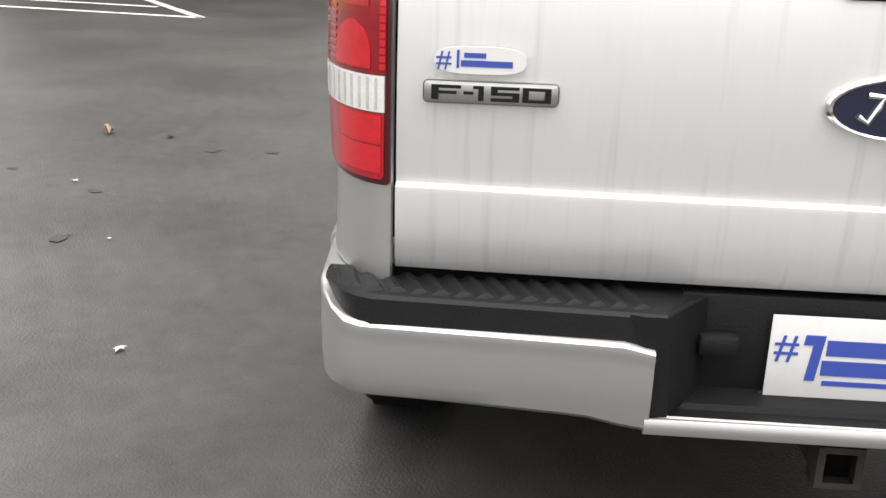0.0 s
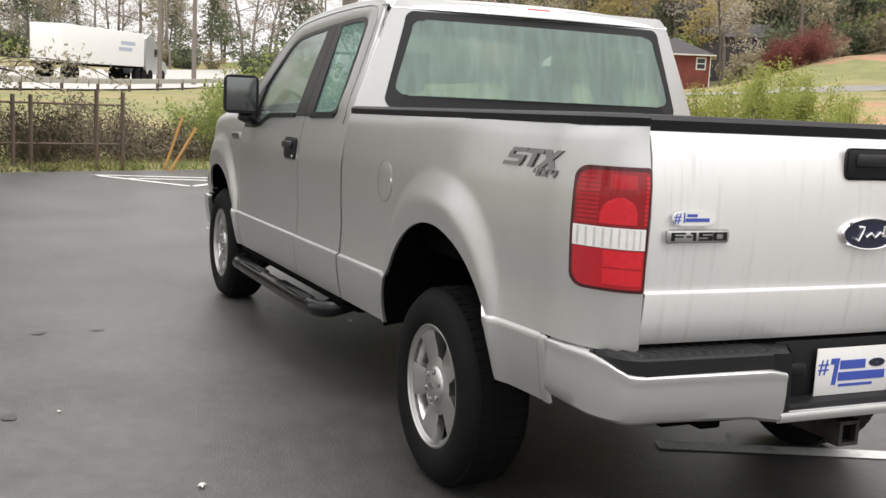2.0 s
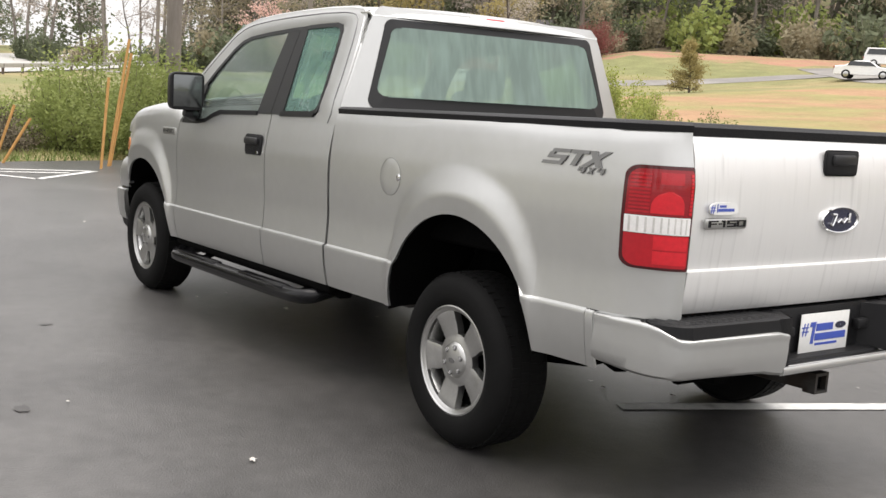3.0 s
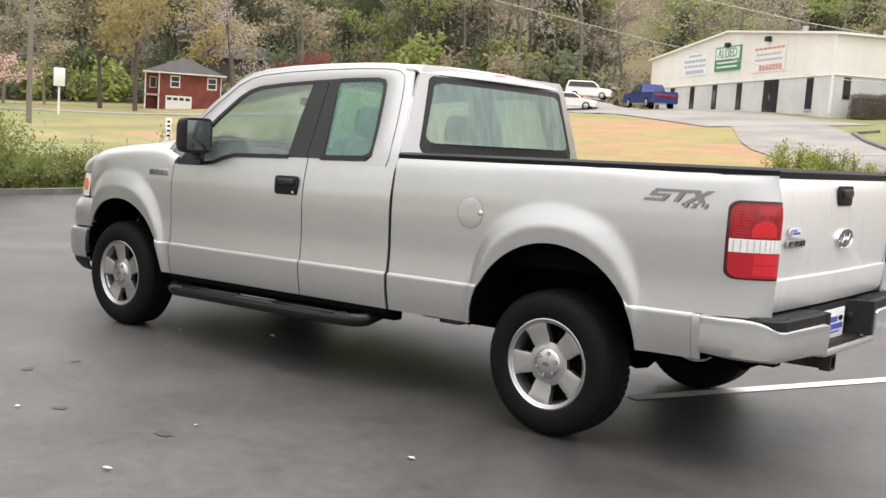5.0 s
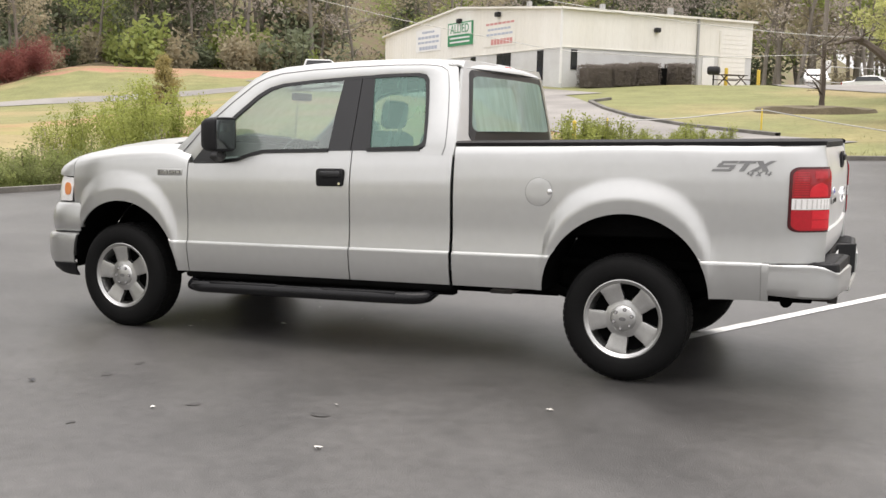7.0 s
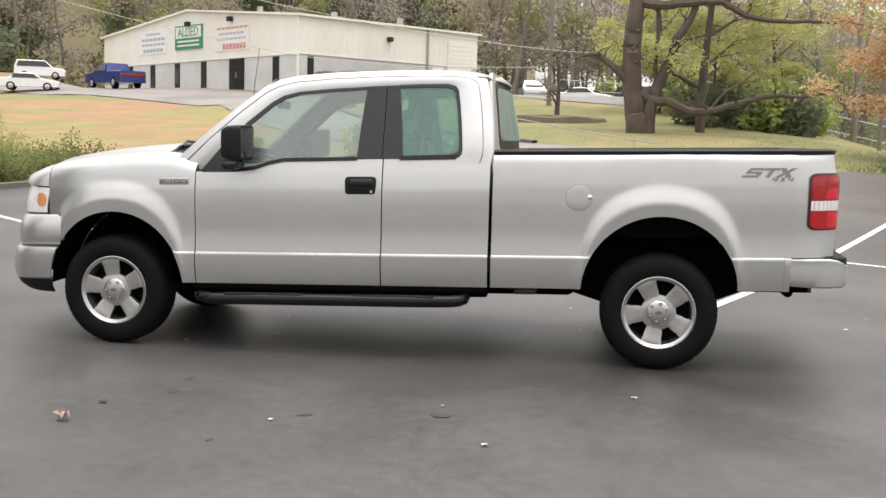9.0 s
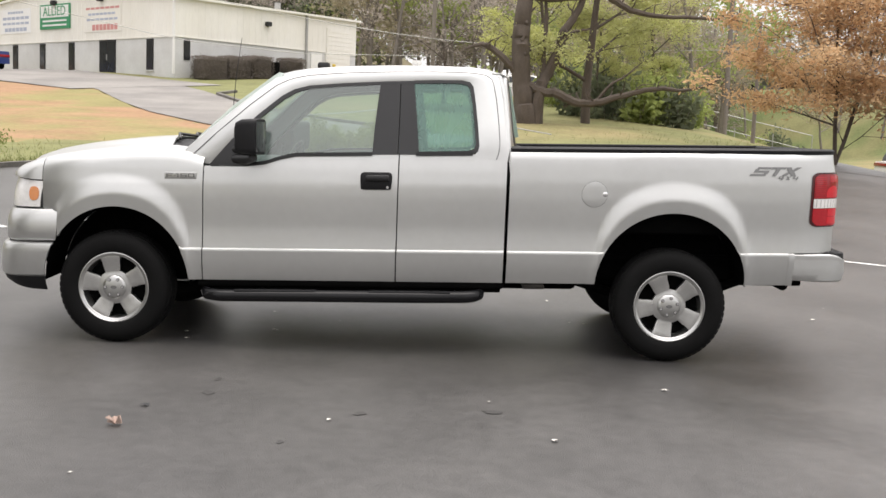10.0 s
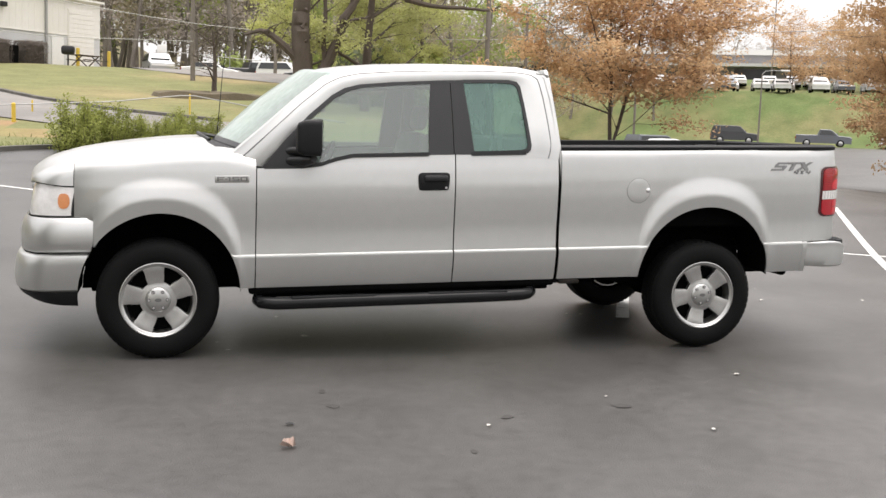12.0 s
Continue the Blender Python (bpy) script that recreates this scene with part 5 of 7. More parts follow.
part("front_axle", tube([(FRONT_AXLE, -0.78, HUB_Z), (FRONT_AXLE, 0, HUB_Z - 0.02), (FRONT_AXLE, 0.78, HUB_Z)], 0.045, 10), DARK, truck)
body("drive_shaft", tube([(-2.2, 0, 0.46), (-0.1, 0, 0.36)], 0.045, 10), DARK)

# wheel wells
for which, s in ((0, -1), (0, 1), (1, -1), (1, 1)):
    ax, az, rise, run = ARCHES[which]
    rows = []
    for k in range(21):
        a = math.pi * k / 20
        x, z = ax + (run + 0.004) * math.cos(a), az + (rise + 0.004) * math.sin(a)
        rows.append([(x, s * (half_width(SIDE, x, max(0.5, z)) - 0.006), z), (x, s * 0.90, z + 0.01), (x, s * 0.55, z + 0.02)])
    bm = bmesh.new()
    add_rows(bm, rows)
    vs = [bm.verts.new((ax + (run + 0.004) * math.cos(math.pi * k / 20), s * 0.55, az + (rise + 0.02) * math.sin(math.pi * k / 20))) for k in range(21)]
    bm.faces.new(vs)
    body("wheel_well", bm, DARK)

# side step bars below the black rocker flanges
for s in (-1, 1):
    body("rocker_flange", box((-3.07, min(s * 0.80, s * 0.875), 0.405), (-1.11, max(s * 0.80, s * 0.875), 0.492), 0.012), DARK)
    path = [(-3.00, s * 0.80, 0.44), (-3.06, s * 0.90, 0.41), (-3.055, s * 0.965, 0.394), (-2.96, s * 1.01, 0.388), (-2.6, s * 1.015, 0.390), (-1.6, s * 1.015, 0.392), (-1.34, s * 1.005, 0.394), (-1.26, s * 0.965, 0.398), (-1.25, s * 0.80, 0.44)]
    bar = body("side_step", tube(resample(path, 44), 0.040, 16), GLOSS_BLACK)
    for a, b in ((-2.86, -2.32), (-1.98, -1.44)):
        body("step_tread", box((a, min(s * 0.980, s * 1.042), 0.410), (b, max(s * 0.980, s * 1.042), 0.434), 0.010), GLOSS_BLACK, parent=bar)
    for x in (-2.7, -1.4):
        body("step_bracket", tube([(x, s * 0.98, 0.38), (x, s * 0.80, 0.46)], 0.02, 6), DARK, parent=bar)


# wheels
def make_wheel():
    tyre = lathe([(0.222, 0.105), (0.240, 0.122), (0.270, 0.131), (0.310, 0.132), (0.338, 0.122), (0.354, 0.106), (0.364, 0.086), (0.3705, 0.05), (0.3715, 0.0), (0.3705, -0.05), (0.364, -0.086), (0.354, -0.106), (0.338, -0.122), (0.310, -0.132), (0.270, -0.131), (0.240, -0.122), (0.222, -0.105)], "y", 56)
    rim = lathe([(0.228, 0.118), (0.236, 0.116), (0.238, 0.108), (0.228, 0.100), (0.214, 0.085), (0.205, 0.04), (0.200, -0.10), (0.19, -0.10), (0.195, 0.03), (0.205, 0.085), (0.218, 0.108), (0.228, 0.118)], "y", 48)
    return tyre, rim


def wheel_face(spin):
    """Cast five-spoke face with five flared openings."""
    bm = bmesh.new()
    radii = [(0.050, 0.1005), (0.072, 0.099), (0.090, 0.096), (0.104, 0.0925), (0.112, 0.091), (0.125, 0.0915), (0.150, 0.094), (0.178, 0.098), (0.199, 0.1015), (0.209, 0.104), (0.216, 0.110), (0.224, 0.113)]
    half = lambda r: 11.5 + 6.0 * smooth_step((r - 0.11) / 0.08)
    rows = []
    for r, y in radii:
        row = []
        for k in range(5):
            h = half(r)
            for u in (-1, -0.5, 0, 0.5):
                row.append((r, k * 72 + u * h, y, 0))
            for u in (0, 0.12, 0.35, 0.65, 0.88):
                row.append((r, k * 72 + h + (72 - 2 * h) * u, y, 0.006 if 0.1 < u < 0.9 and 0.11 < r < 0.2 else 0.0))
        rows.append(row)
    vs = []
    for row in rows:
        vs.append([bm.verts.new((r * math.sin(radians(q + spin)), y + e * 0.5, r * math.cos(radians(q + spin)))) for r, q, y, e in row])
    n = len(rows[0])
    for i in range(len(rows) - 1):
        for j in range(n):
            if 4 <= i < 9 and j % 9 < 4:
                continue
            k = (j + 1) % n
            bm.faces.new((vs[i][j], vs[i + 1][j], vs[i + 1][k], vs[i][k]))
    bm.normal_update()
    if sum(f.normal.y for f in bm.faces) < 0:
        bmesh.ops.reverse_faces(bm, faces=bm.faces)
    rim = [e for e in bm.edges if e.is_boundary]
    made = bmesh.ops.extrude_edge_only(bm, edges=rim)["geom"]
    for v in made:
        if isinstance(v, bmesh.types.BMVert):
            v.co.y -= 0.035
            v.co.x *= 0.985
            v.co.z *= 0.985
    return bm


def wheel(ax, s, spin):
    tyre_bm, rim_bm = make_wheel()
    tyre = part("wheel", tyre_bm, RUBBER, truck)
    tyre.matrix_basis = pose(ax, s * 0.852, HUB_Z + (REAR_LIFT if ax > -1 else 0.0), 0, 0, 0 if s > 0 else 180)
    tread = bmesh.new()
    for k in range(56):
        for y, skew in ((-0.068, 0.012), (-0.023, -0.010), (0.023, 0.010), (0.068, -0.012)):
            a = k * math.tau / 56 + skew + (0.03 if abs(y) < 0.05 else 0)
            c = bmesh.new()
            add_box(c, (-0.017, y - 0.018, 0.362), (0.017, y + 0.018, 0.3735 - (0.003 if abs(y) > 0.05 else 0)))
            c.transform(Matrix.Rotation(a, 4, "Y"))
            me = bpy.data.meshes.new("tmp")
            c.to_mesh(me)
            c.free()
            tread.from_mesh(me)
            bpy.data.meshes.remove(me)
    part("tread", tread, RUBBER, tyre, smooth=False)
    rim = part("rim", rim_bm, ALLOY, tyre, "bright five-spoke alloy rim")
    part("wheel_face", wheel_face(spin), ALLOY, rim, angle=30)
    part("centre_cap", lathe([(0.0, 0.116), (0.030, 0.115), (0.060, 0.110), (0.074, 0.104), (0.078, 0.097)], "y", 32), ALLOY, rim)
    bm = bmesh.new()
    rows = [[(k * 0.022 * math.cos(q * math.tau / 20), y, k * 0.012 * math.sin(q * math.tau / 20)) for q in range(20)] for y, k in ((0.113, 1.0), (0.1172, 0.95), (0.1172, 0.02))]
    add_rows(bm, rows, closed=True)
    part("cap_emblem", bm, BADGE, rim)
    for k in range(6):
        a = k * math.tau / 6 + radians(spin)
        part("lug_nut", tube([(0.056 * math.sin(a), 0.100, 0.056 * math.cos(a)), (0.056 * math.sin(a), 0.1145, 0.056 * math.cos(a))], [0.0125, 0.0115], 10), BADGE, rim)
        part("nut_cap", tube([(0.056 * math.sin(a), 0.110, 0.056 * math.cos(a)), (0.056 * math.sin(a), 0.1165, 0.056 * math.cos(a))], [0.0085, 0.007], 8), CHROME, rim)
    part("brake_disc", lathe([(0.0, 0.03), (0.20, 0.03), (0.20, -0.03), (0.0, -0.03)], "y", 32), DARK, tyre)


for ax, s, spin in ((0.0, -1, -11), (FRONT_AXLE, -1, -28), (0.0, 1, 20), (FRONT_AXLE, 1, 40)):
    wheel(ax, s, spin)

# cab interior
body("dashboard", box((-3.10, -0.80, 0.98), (-2.72, 0.80, 1.27), 0.06), DASH)
body("cab_floor", box((-3.1, -0.84, 0.56), (-1.12, 0.84, 0.60)), DASH)
for s in (-1, 1):
    lo, hi = sorted((s * 0.86, s * 0.90))
    body("door_lining", box((-3.0, lo, 0.6), (-1.15, hi, 1.24), 0.02), DASH)
    seat = body("front_seat", box((-2.45, s * 0.45 - 0.27, 0.62), (-1.92, s * 0.45 + 0.27, 0.90), 0.06), SEAT, "grey cloth seat with headrest")
    bm = box((-0.09, -0.27, 0.0), (0.09, 0.27, 0.62), 0.07)
    bm.transform(Matrix.Translation((-1.93, s * 0.45, 0.84)) @ pose(0, 0, 0, 0, 14))
    body("seat_back", bm, SEAT, parent=seat)
    bm = box((-0.05, -0.14, 0.0), (0.05, 0.14, 0.19), 0.045)
    bm.transform(Matrix.Translation((-1.77, s * 0.45, 1.46)) @ pose(0, 0, 0, 0, 8))
    body("headrest", bm, SEAT, parent=seat)
rear_bench = body("rear_bench", box((-1.62, -0.70, 0.70), (-1.25, 0.70, 0.90), 0.05), SEAT)
body("bench_back", box((-1.30, -0.70, 0.86), (-1.17, 0.70, 1.42), 0.05), SEAT, parent=rear_bench)
ring = [(0.185 * math.cos(k * math.tau / 28), 0.185 * math.sin(k * math.tau / 28), 0) for k in range(29)]
bm = tube(ring, 0.016, 8)
add_tube(bm, [(-0.17, 0, 0), (0, -0.02, -0.02), (0.17, 0, 0)], 0.018, 6)
add_tube(bm, [(0, 0, -0.03), (0, -0.17, 0)], 0.018, 6)
bm.transform(Matrix.Translation((-2.62, -0.42, 1.22)) @ pose(0, 0, 0, 0, -62, 0) @ pose(0, 0, 0, 0, 0, 90))
body("steering_wheel", bm, TRIM)
body("steering_column", tube([(-2.64, -0.42, 1.20), (-2.85, -0.42, 1.08)], 0.04, 8), DASH)
body("rear_view_mirror", box((-2.78, -0.13, 1.68), (-2.75, 0.13, 1.74), 0.012), TRIM)
body("headliner", box((-2.5, -0.66, 1.835), (-1.3, 0.66, 1.845)), SEAT)
body("aerial", tube([(-3.28, 0.74, 1.40), (-3.24, 0.74, 1.9), (-3.2, 0.74, 2.2)], [0.004, 0.003, 0.002], 6), TRIM)


# ---- buildings ----
CREAM = material("cream_metal_siding", (0.80, 0.785, 0.735), 0.55, var=0.05, scale=0.8, alt=(0.75, 0.73, 0.67), alt_scale=0.3, stretch=(1, 1, 0.3))
BLOCK = material("painted_grey_block", (0.60, 0.605, 0.60), 0.8, var=0.07, scale=1.2, bump=0.01, bump_scale=5, alt=(0.54, 0.54, 0.53), alt_scale=0.5)
BRICK = material("red_brick", (0.235, 0.065, 0.05), 0.85, var=0.18, scale=3, bump=0.01, bump_scale=20, alt=(0.18, 0.05, 0.042), alt_scale=1.2)
SHINGLE = material("dark_shingle_roof", (0.075, 0.07, 0.072), 0.9, var=0.2, scale=2, bump=0.01, bump_scale=15)
SIGN_GREEN = material("green_sign_face", (0.05, 0.27, 0.13), 0.4, var=0.05)
PALE_BOARD = material("faded_sign_board", (0.80, 0.80, 0.79), 0.6, var=0.05, scale=1.0)
SIGN_RED = material("faded_red_lettering", (0.58, 0.26, 0.25), 0.5, var=0.1)
SIGN_BLUE = material("faded_blue_lettering", (0.40, 0.44, 0.54), 0.5, var=0.1)
DARK_GLASS = material("dark_window_glass", (0.03, 0.032, 0.034), 0.12, var=0.15, scale=1.0)
SHOP_GREY = material("grey_shop_front", (0.30, 0.295, 0.30), 0.7, var=0.1, scale=0.4)
YELLOW = material("yellow_post_paint", (0.62, 0.44, 0.06), 0.6, var=0.12)
STAKE = material("weathered_orange_stake", (0.55, 0.30, 0.10), 0.8, var=0.15)
POLE = material("grey_utility_pole", (0.20, 0.175, 0.155), 0.9, var=0.2, scale=3, stretch=(1, 1, 0.2), bump=0.01, bump_scale=20)
GALV = material("galvanised_steel", (0.36, 0.36, 0.35), 0.5, 0.5, var=0.12, scale=6)
RUSTY = material("rusty_fence_steel", (0.13, 0.095, 0.075), 0.8, 0.2, var=0.25, scale=8)
VINE = material("dry_brown_vines", (0.115, 0.095, 0.062), 0.95, var=0.3, scale=1.5)

# Warehouse: local x runs from the near corner along the gable front, y along the side wall.
WH_ANGLE = 140.0
WH = pose(-19.2, 58.0, 4.30, 0, 0, WH_ANGLE)
FRONT_L, SIDE_L, EAVE, RIDGE = 28.4, 15.4, 4.62, 5.85
warehouse = thing("warehouse", "long cream metal warehouse on a painted grey block base", "warehouse")
warehouse.matrix_basis = WH
# local frame: +x to the far left corner, -y to the far end of the side wall


def wh(name, lo, hi, mat, label="", parent=None, bevel=0.0):
    return part(name, box(lo, hi, bevel), mat, parent or warehouse, label, smooth=False)


bm = bmesh.new()
rows = []
for y in (0.0, -SIDE_L):
    rows.append([(0, y, 2.28), (0, y, EAVE), (FRONT_L * 0.5, y, RIDGE), (FRONT_L, y, EAVE), (FRONT_L, y, 2.28)])
vs = add_rows(bm, rows)
for r in vs:
    bm.faces.new(r)
part("upper_wall", bm, CREAM, warehouse, smooth=False)
wh("lower_wall", (0.02, -SIDE_L, -1.6), (FRONT_L - 0.02, -0.02, 2.285), BLOCK)
bm = bmesh.new()
add_rows(bm, [[(-0.25, y, EAVE - 0.02), (-0.25, y, EAVE + 0.12), (FRONT_L * 0.5, y, RIDGE + 0.12), (FRONT_L + 0.25, y, EAVE + 0.12), (FRONT_L + 0.25, y, EAVE - 0.02), (FRONT_L * 0.5, y, RIDGE - 0.01)] for y in (0.22, -SIDE_L - 0.2)], closed=True, cap=True)
part("roof", bm, CREAM, warehouse, "cream metal roof with a plain fascia", smooth=False)
bm = bmesh.new()
for k in range(57):
    x = 0.25 + k * 0.5
    top = EAVE + (RIDGE - EAVE) * (1 - abs(x / FRONT_L * 2 - 1))
    add_box(bm, (x - 0.02, -0.01, 2.29), (x + 0.02, 0.009, top))
for k in range(30):
    y = -0.25 - k * 0.5
    add_box(bm, (-0.009, y - 0.02, 2.29), (0.01, y + 0.02, EAVE))
tagged(part("wall_rib", bm, CREAM, warehouse, smooth=False), kind="stuff")
wh("wall_flashing", (-0.04, -SIDE_L, 2.25), (FRONT_L + 0.03, 0.04, 2.31), CREAM)
# narrow windows and the entrance on the gable front
for x in (2.65, 12.0, 15.9, 19.8, 23.6, 26.6):
    w = wh("window", (x - 0.36, -0.05, 0.25), (x + 0.36, 0.035, 2.18), TRIM)
    wh("window_pane", (x - 0.28, 0.03, 0.33), (x + 0.28, 0.045, 2.10), DARK_GLASS, parent=w)
    wh("window_sill", (x - 0.42, 0.0, 0.17), (x + 0.42, 0.07, 0.25), BLOCK, parent=w)
door = wh("entrance_door", (6.55, -0.05, 0.0), (8.45, 0.04, 2.22), TRIM, "dark glass double entrance door")
for x0 in (6.65, 7.55):
    wh("door_pane", (x0, 0.035, 0.12), (x0 + 0.80, 0.05, 2.12), DARK_GLASS, parent=door)
wh("door_handle", (7.46, 0.05, 0.9), (7.54, 0.09, 1.3), GALV, parent=door)
wh("down_pipe", (-0.06, 0.03, 0.0), (0.08, 0.14, EAVE), WHITE)
w = wh("window", (-0.04, -1.1, 0.9), (0.05, -0.65, 2.15), TRIM)
wh("window_pane", (-0.05, -1.05, 1.0), (-0.03, -0.7, 2.05), DARK_GLASS, parent=w)
shutter = wh("roller_door", (-0.05, -14.8, 0.0), (0.05, -12.5, 4.0), CREAM)
for k in range(13):
    wh("door_slat", (-0.075, -14.75, 0.1 + 0.3 * k), (-0.04, -12.55, 0.36 + 0.3 * k), CREAM, parent=shutter)
wh("side_door", (-0.06, -12.1, 0.0), (0.05, -11.1, 2.15), WHITE)
wh("down_pipe", (-0.12, -10.7, 0.0), (0.0, -10.55, EAVE), GALV)
wh("electric_box", (-0.22, -10.4, 0.9), (0.0, -10.0, 1.7), GALV)
for y in (-7.2,):
    wh("wall_lamp", (-0.3, y - 0.2, 3.55), (0.0, y + 0.2, 3.85), TRIM, bevel=0.06)
for x in (14.1, 8.2):
    wh("flood_lamp", (x - 0.22, 0.0, 4.75), (x + 0.22, 0.35, 5.1), TRIM, bevel=0.08)
for x, y in ((11.0, -4.0), (6.0, -7.0), (3.5, -11.0)):
    wh("roof_vent", (x - 0.15, y - 0.15, EAVE), (x + 0.15, y + 0.15, EAVE + 0.75 + 0.09 * x), GALV)


def wall_sign(x0, x1, z0, z1, board, label):
    return wh("wall_sign", (x0, 0.012, z0), (x1, 0.035 if board is not SIGN_GREEN else 0.10, z1), board, label, bevel=0.008)


# the front faces +y in local axes, so words read with x falling
FRONT_FACE = Matrix(((-1, 0, 0, 0), (0, 0, 1, 0), (0, 1, 0, 0), (0, 0, 0, 1)))
green = wall_sign(12.1, 16.1, 3.15, 4.85, SIGN_GREEN, "green lit box sign with white lettering")
wh("sign_field", (12.25, 0.09, 3.95), (15.95, 0.112, 4.75), WHITE, parent=green)
set_words("ALLIED", 0.66, Matrix.Translation((14.1, 0.118, 4.35)) @ FRONT_FACE, SIGN_GREEN, green, depth=0.02, stretch=1.05, rake=False)
for z in (3.72, 3.42):
    wh("sign_print", (12.5, 0.09, z - 0.07), (15.7, 0.115, z + 0.05), WHITE, parent=green)
white = wall_sign(17.5, 22.0, 3.0, 4.75, PALE_BOARD, "pale painted sign with rows of faded blue print")
for z, a, b, h in ((4.5, 18.6, 20.9, 0.16), (4.1, 17.8, 21.7, 0.2), (3.72, 17.8, 21.7, 0.16), (3.28, 18.1, 21.4, 0.26)):
    for k in range(6):
        x = a + (b - a) * k / 6
        wh("sign_print", (x, 0.030, z - h / 2), (x + (b - a) / 7.2, 0.042, z + h / 2), SIGN_BLUE, parent=white)
red = wall_sign(5.9, 10.4, 2.78, 4.5, CREAM, "cream painted sign with rows of faded red print")
for z, a, b, h, m in ((4.33, 6.1, 10.2, 0.14, SIGN_RED), (3.95, 6.6, 9.9, 0.14, SIGN_BLUE), (3.6, 6.3, 10.1, 0.14, SIGN_BLUE), (3.08, 6.3, 9.4, 0.38, SIGN_RED)):
    for k in range(7):
        x = a + (b - a) * k / 7
        wh("sign_print", (x, 0.030, z - h / 2), (x + (b - a) / 8.4, 0.042, z + h / 2), m, parent=red)

# brick house across the field
house = thing("house", "red brick house with a dark roof over a basement garage", "house")
house.matrix_basis = pose(-72.2, 52.6, 2.86, 0, 0, 52) @ Matrix.Diagonal((0.75, 0.75, 0.9, 1.0))


def hp(name, lo, hi, mat, label="", parent=None):
    return part(name, box(lo, hi), mat, parent or house, label, smooth=False)


hp("wall", (-3.4, 0.0, -1.5), (3.4, 9.0, 2.75), BRICK)
bm = bmesh.new()
base = [bm.verts.new(p) for p in ((-5.3, -0.6, 2.7), (4.0, -0.6, 2.7), (4.0, 9.6, 2.7), (-5.3, 9.6, 2.7))]
top = [bm.verts.new(p) for p in ((-0.8, 3.0, 4.35), (-0.8, 6.5, 4.35))]
for f in ((base[0], base[1], top[0]), (base[1], base[2], top[1], top[0]), (base[2], base[3], top[1]), (base[3], base[0], top[0], top[1]), (base[3], base[2], base[1], base[0])):
    bm.faces.new(f)
part("roof", bm, SHINGLE, house, smooth=False)
hp("eaves", (-5.32, -0.62, 2.6), (4.02, 9.6, 2.72), WHITE)
for x in (-1.7, 2.4):
    w = hp("window", (x - 0.55, -0.06, 1.3), (x + 0.55, 0.05, 2.45), WHITE)
    hp("window_pane", (x - 0.42, -0.075, 1.42), (x + 0.42, -0.05, 1.84), DARK_GLASS, parent=w)
    hp("window_pane", (x - 0.42, -0.075, 1.92), (x + 0.42, -0.05, 2.34), DARK_GLASS, parent=w)
g = hp("garage_door", (-2.7, -0.07, -0.75), (0.2, 0.05, 0.55), WHITE)
for k in range(4):
    hp("garage_pane", (-2.55 + 0.68 * k, -0.085, 0.12), (-2.05 + 0.68 * k, -0.06, 0.38), DARK_GLASS, parent=g)
hp("down_pipe", (3.36, -0.1, -0.5), (3.46, 0.0, 2.65), WHITE)
hp("porch_wall", (-5.0, 1.8, -1.5), (-3.4, 9.0, 2.6), BRICK)
hp("porch_floor", (-5.1, -0.1, 0.45), (-3.4, 1.8, 0.62), CONCRETE)
for x, y in ((-5.05, -0.05), (-3.55, -0.05)):
    hp("porch_post", (x, y, -1.0), (x + 0.14, y + 0.14, 2.6), WHITE)
w = hp("porch_window", (-4.6, 1.74, 1.2), (-3.8, 1.81, 2.3), WHITE)
hp("window_pane", (-4.5, 1.72, 1.3), (-3.9, 1.75, 2.2), DARK_GLASS, parent=w)
back_house = thing("house", "grey roofed house among the trees", "house")
back_house.matrix_basis = pose(-85.2, 68.4, 6.5, 0, 0, 48) @ Matrix.Scale(0.6, 4)
part("wall", box((-5, 0, -7), (5, 8, 2.6)), SHINGLE, back_house, smooth=False)
bm = bmesh.new()
add_rows(bm, [[(-5.6, -0.6, 2.5), (5.6, -0.6, 2.5)], [(-5.6, 4, 5.0), (5.6, 4, 5.0)], [(-5.6, 8.6, 2.5), (5.6, 8.6, 2.5)]])
part("roof", bm, SHINGLE, back_house, smooth=False)

# shopping block on the eastern rise
mall = thing("shop_block", "long low pale shop block beyond the far car park", "shop")
mall.matrix_basis = pose(77, 124, 8.6, 0, 0, -31)
part("wall", box((-60, 0, -1), (60, 18, 4.0)), SHOP_GREY, mall, smooth=False)
part("parapet", box((-60.5, -0.5, 4.0), (60.5, 18.5, 4.7)), WHITE, mall, smooth=False)
part("canopy", box((-60, -3, 2.3), (60, 0, 2.7)), BLOCK, mall, smooth=False)
for k in range(15):
    x = -56 + 8 * k
    part("shop_window", box((x, -0.08, 0.2), (x + 5.5, 0.02, 2.1)), DARK_GLASS, mall, smooth=False)
for x, w, h in ((-38, 5, 1.0), (-20, 3, 1.4), (-4, 6, 0.9), (14, 4, 1.3), (33, 5, 1.0)):
    part("roof_unit", box((x, 5, 4.7), (x + w, 9, 4.7 + h), 0.1), GALV, mall, smooth=False)


# ---- vehicles ----
def car_paint(name, rgb, metal=0.2):
    return material(name, rgb, 0.3, metal, var=0.05, scale=2, coat=0.6)


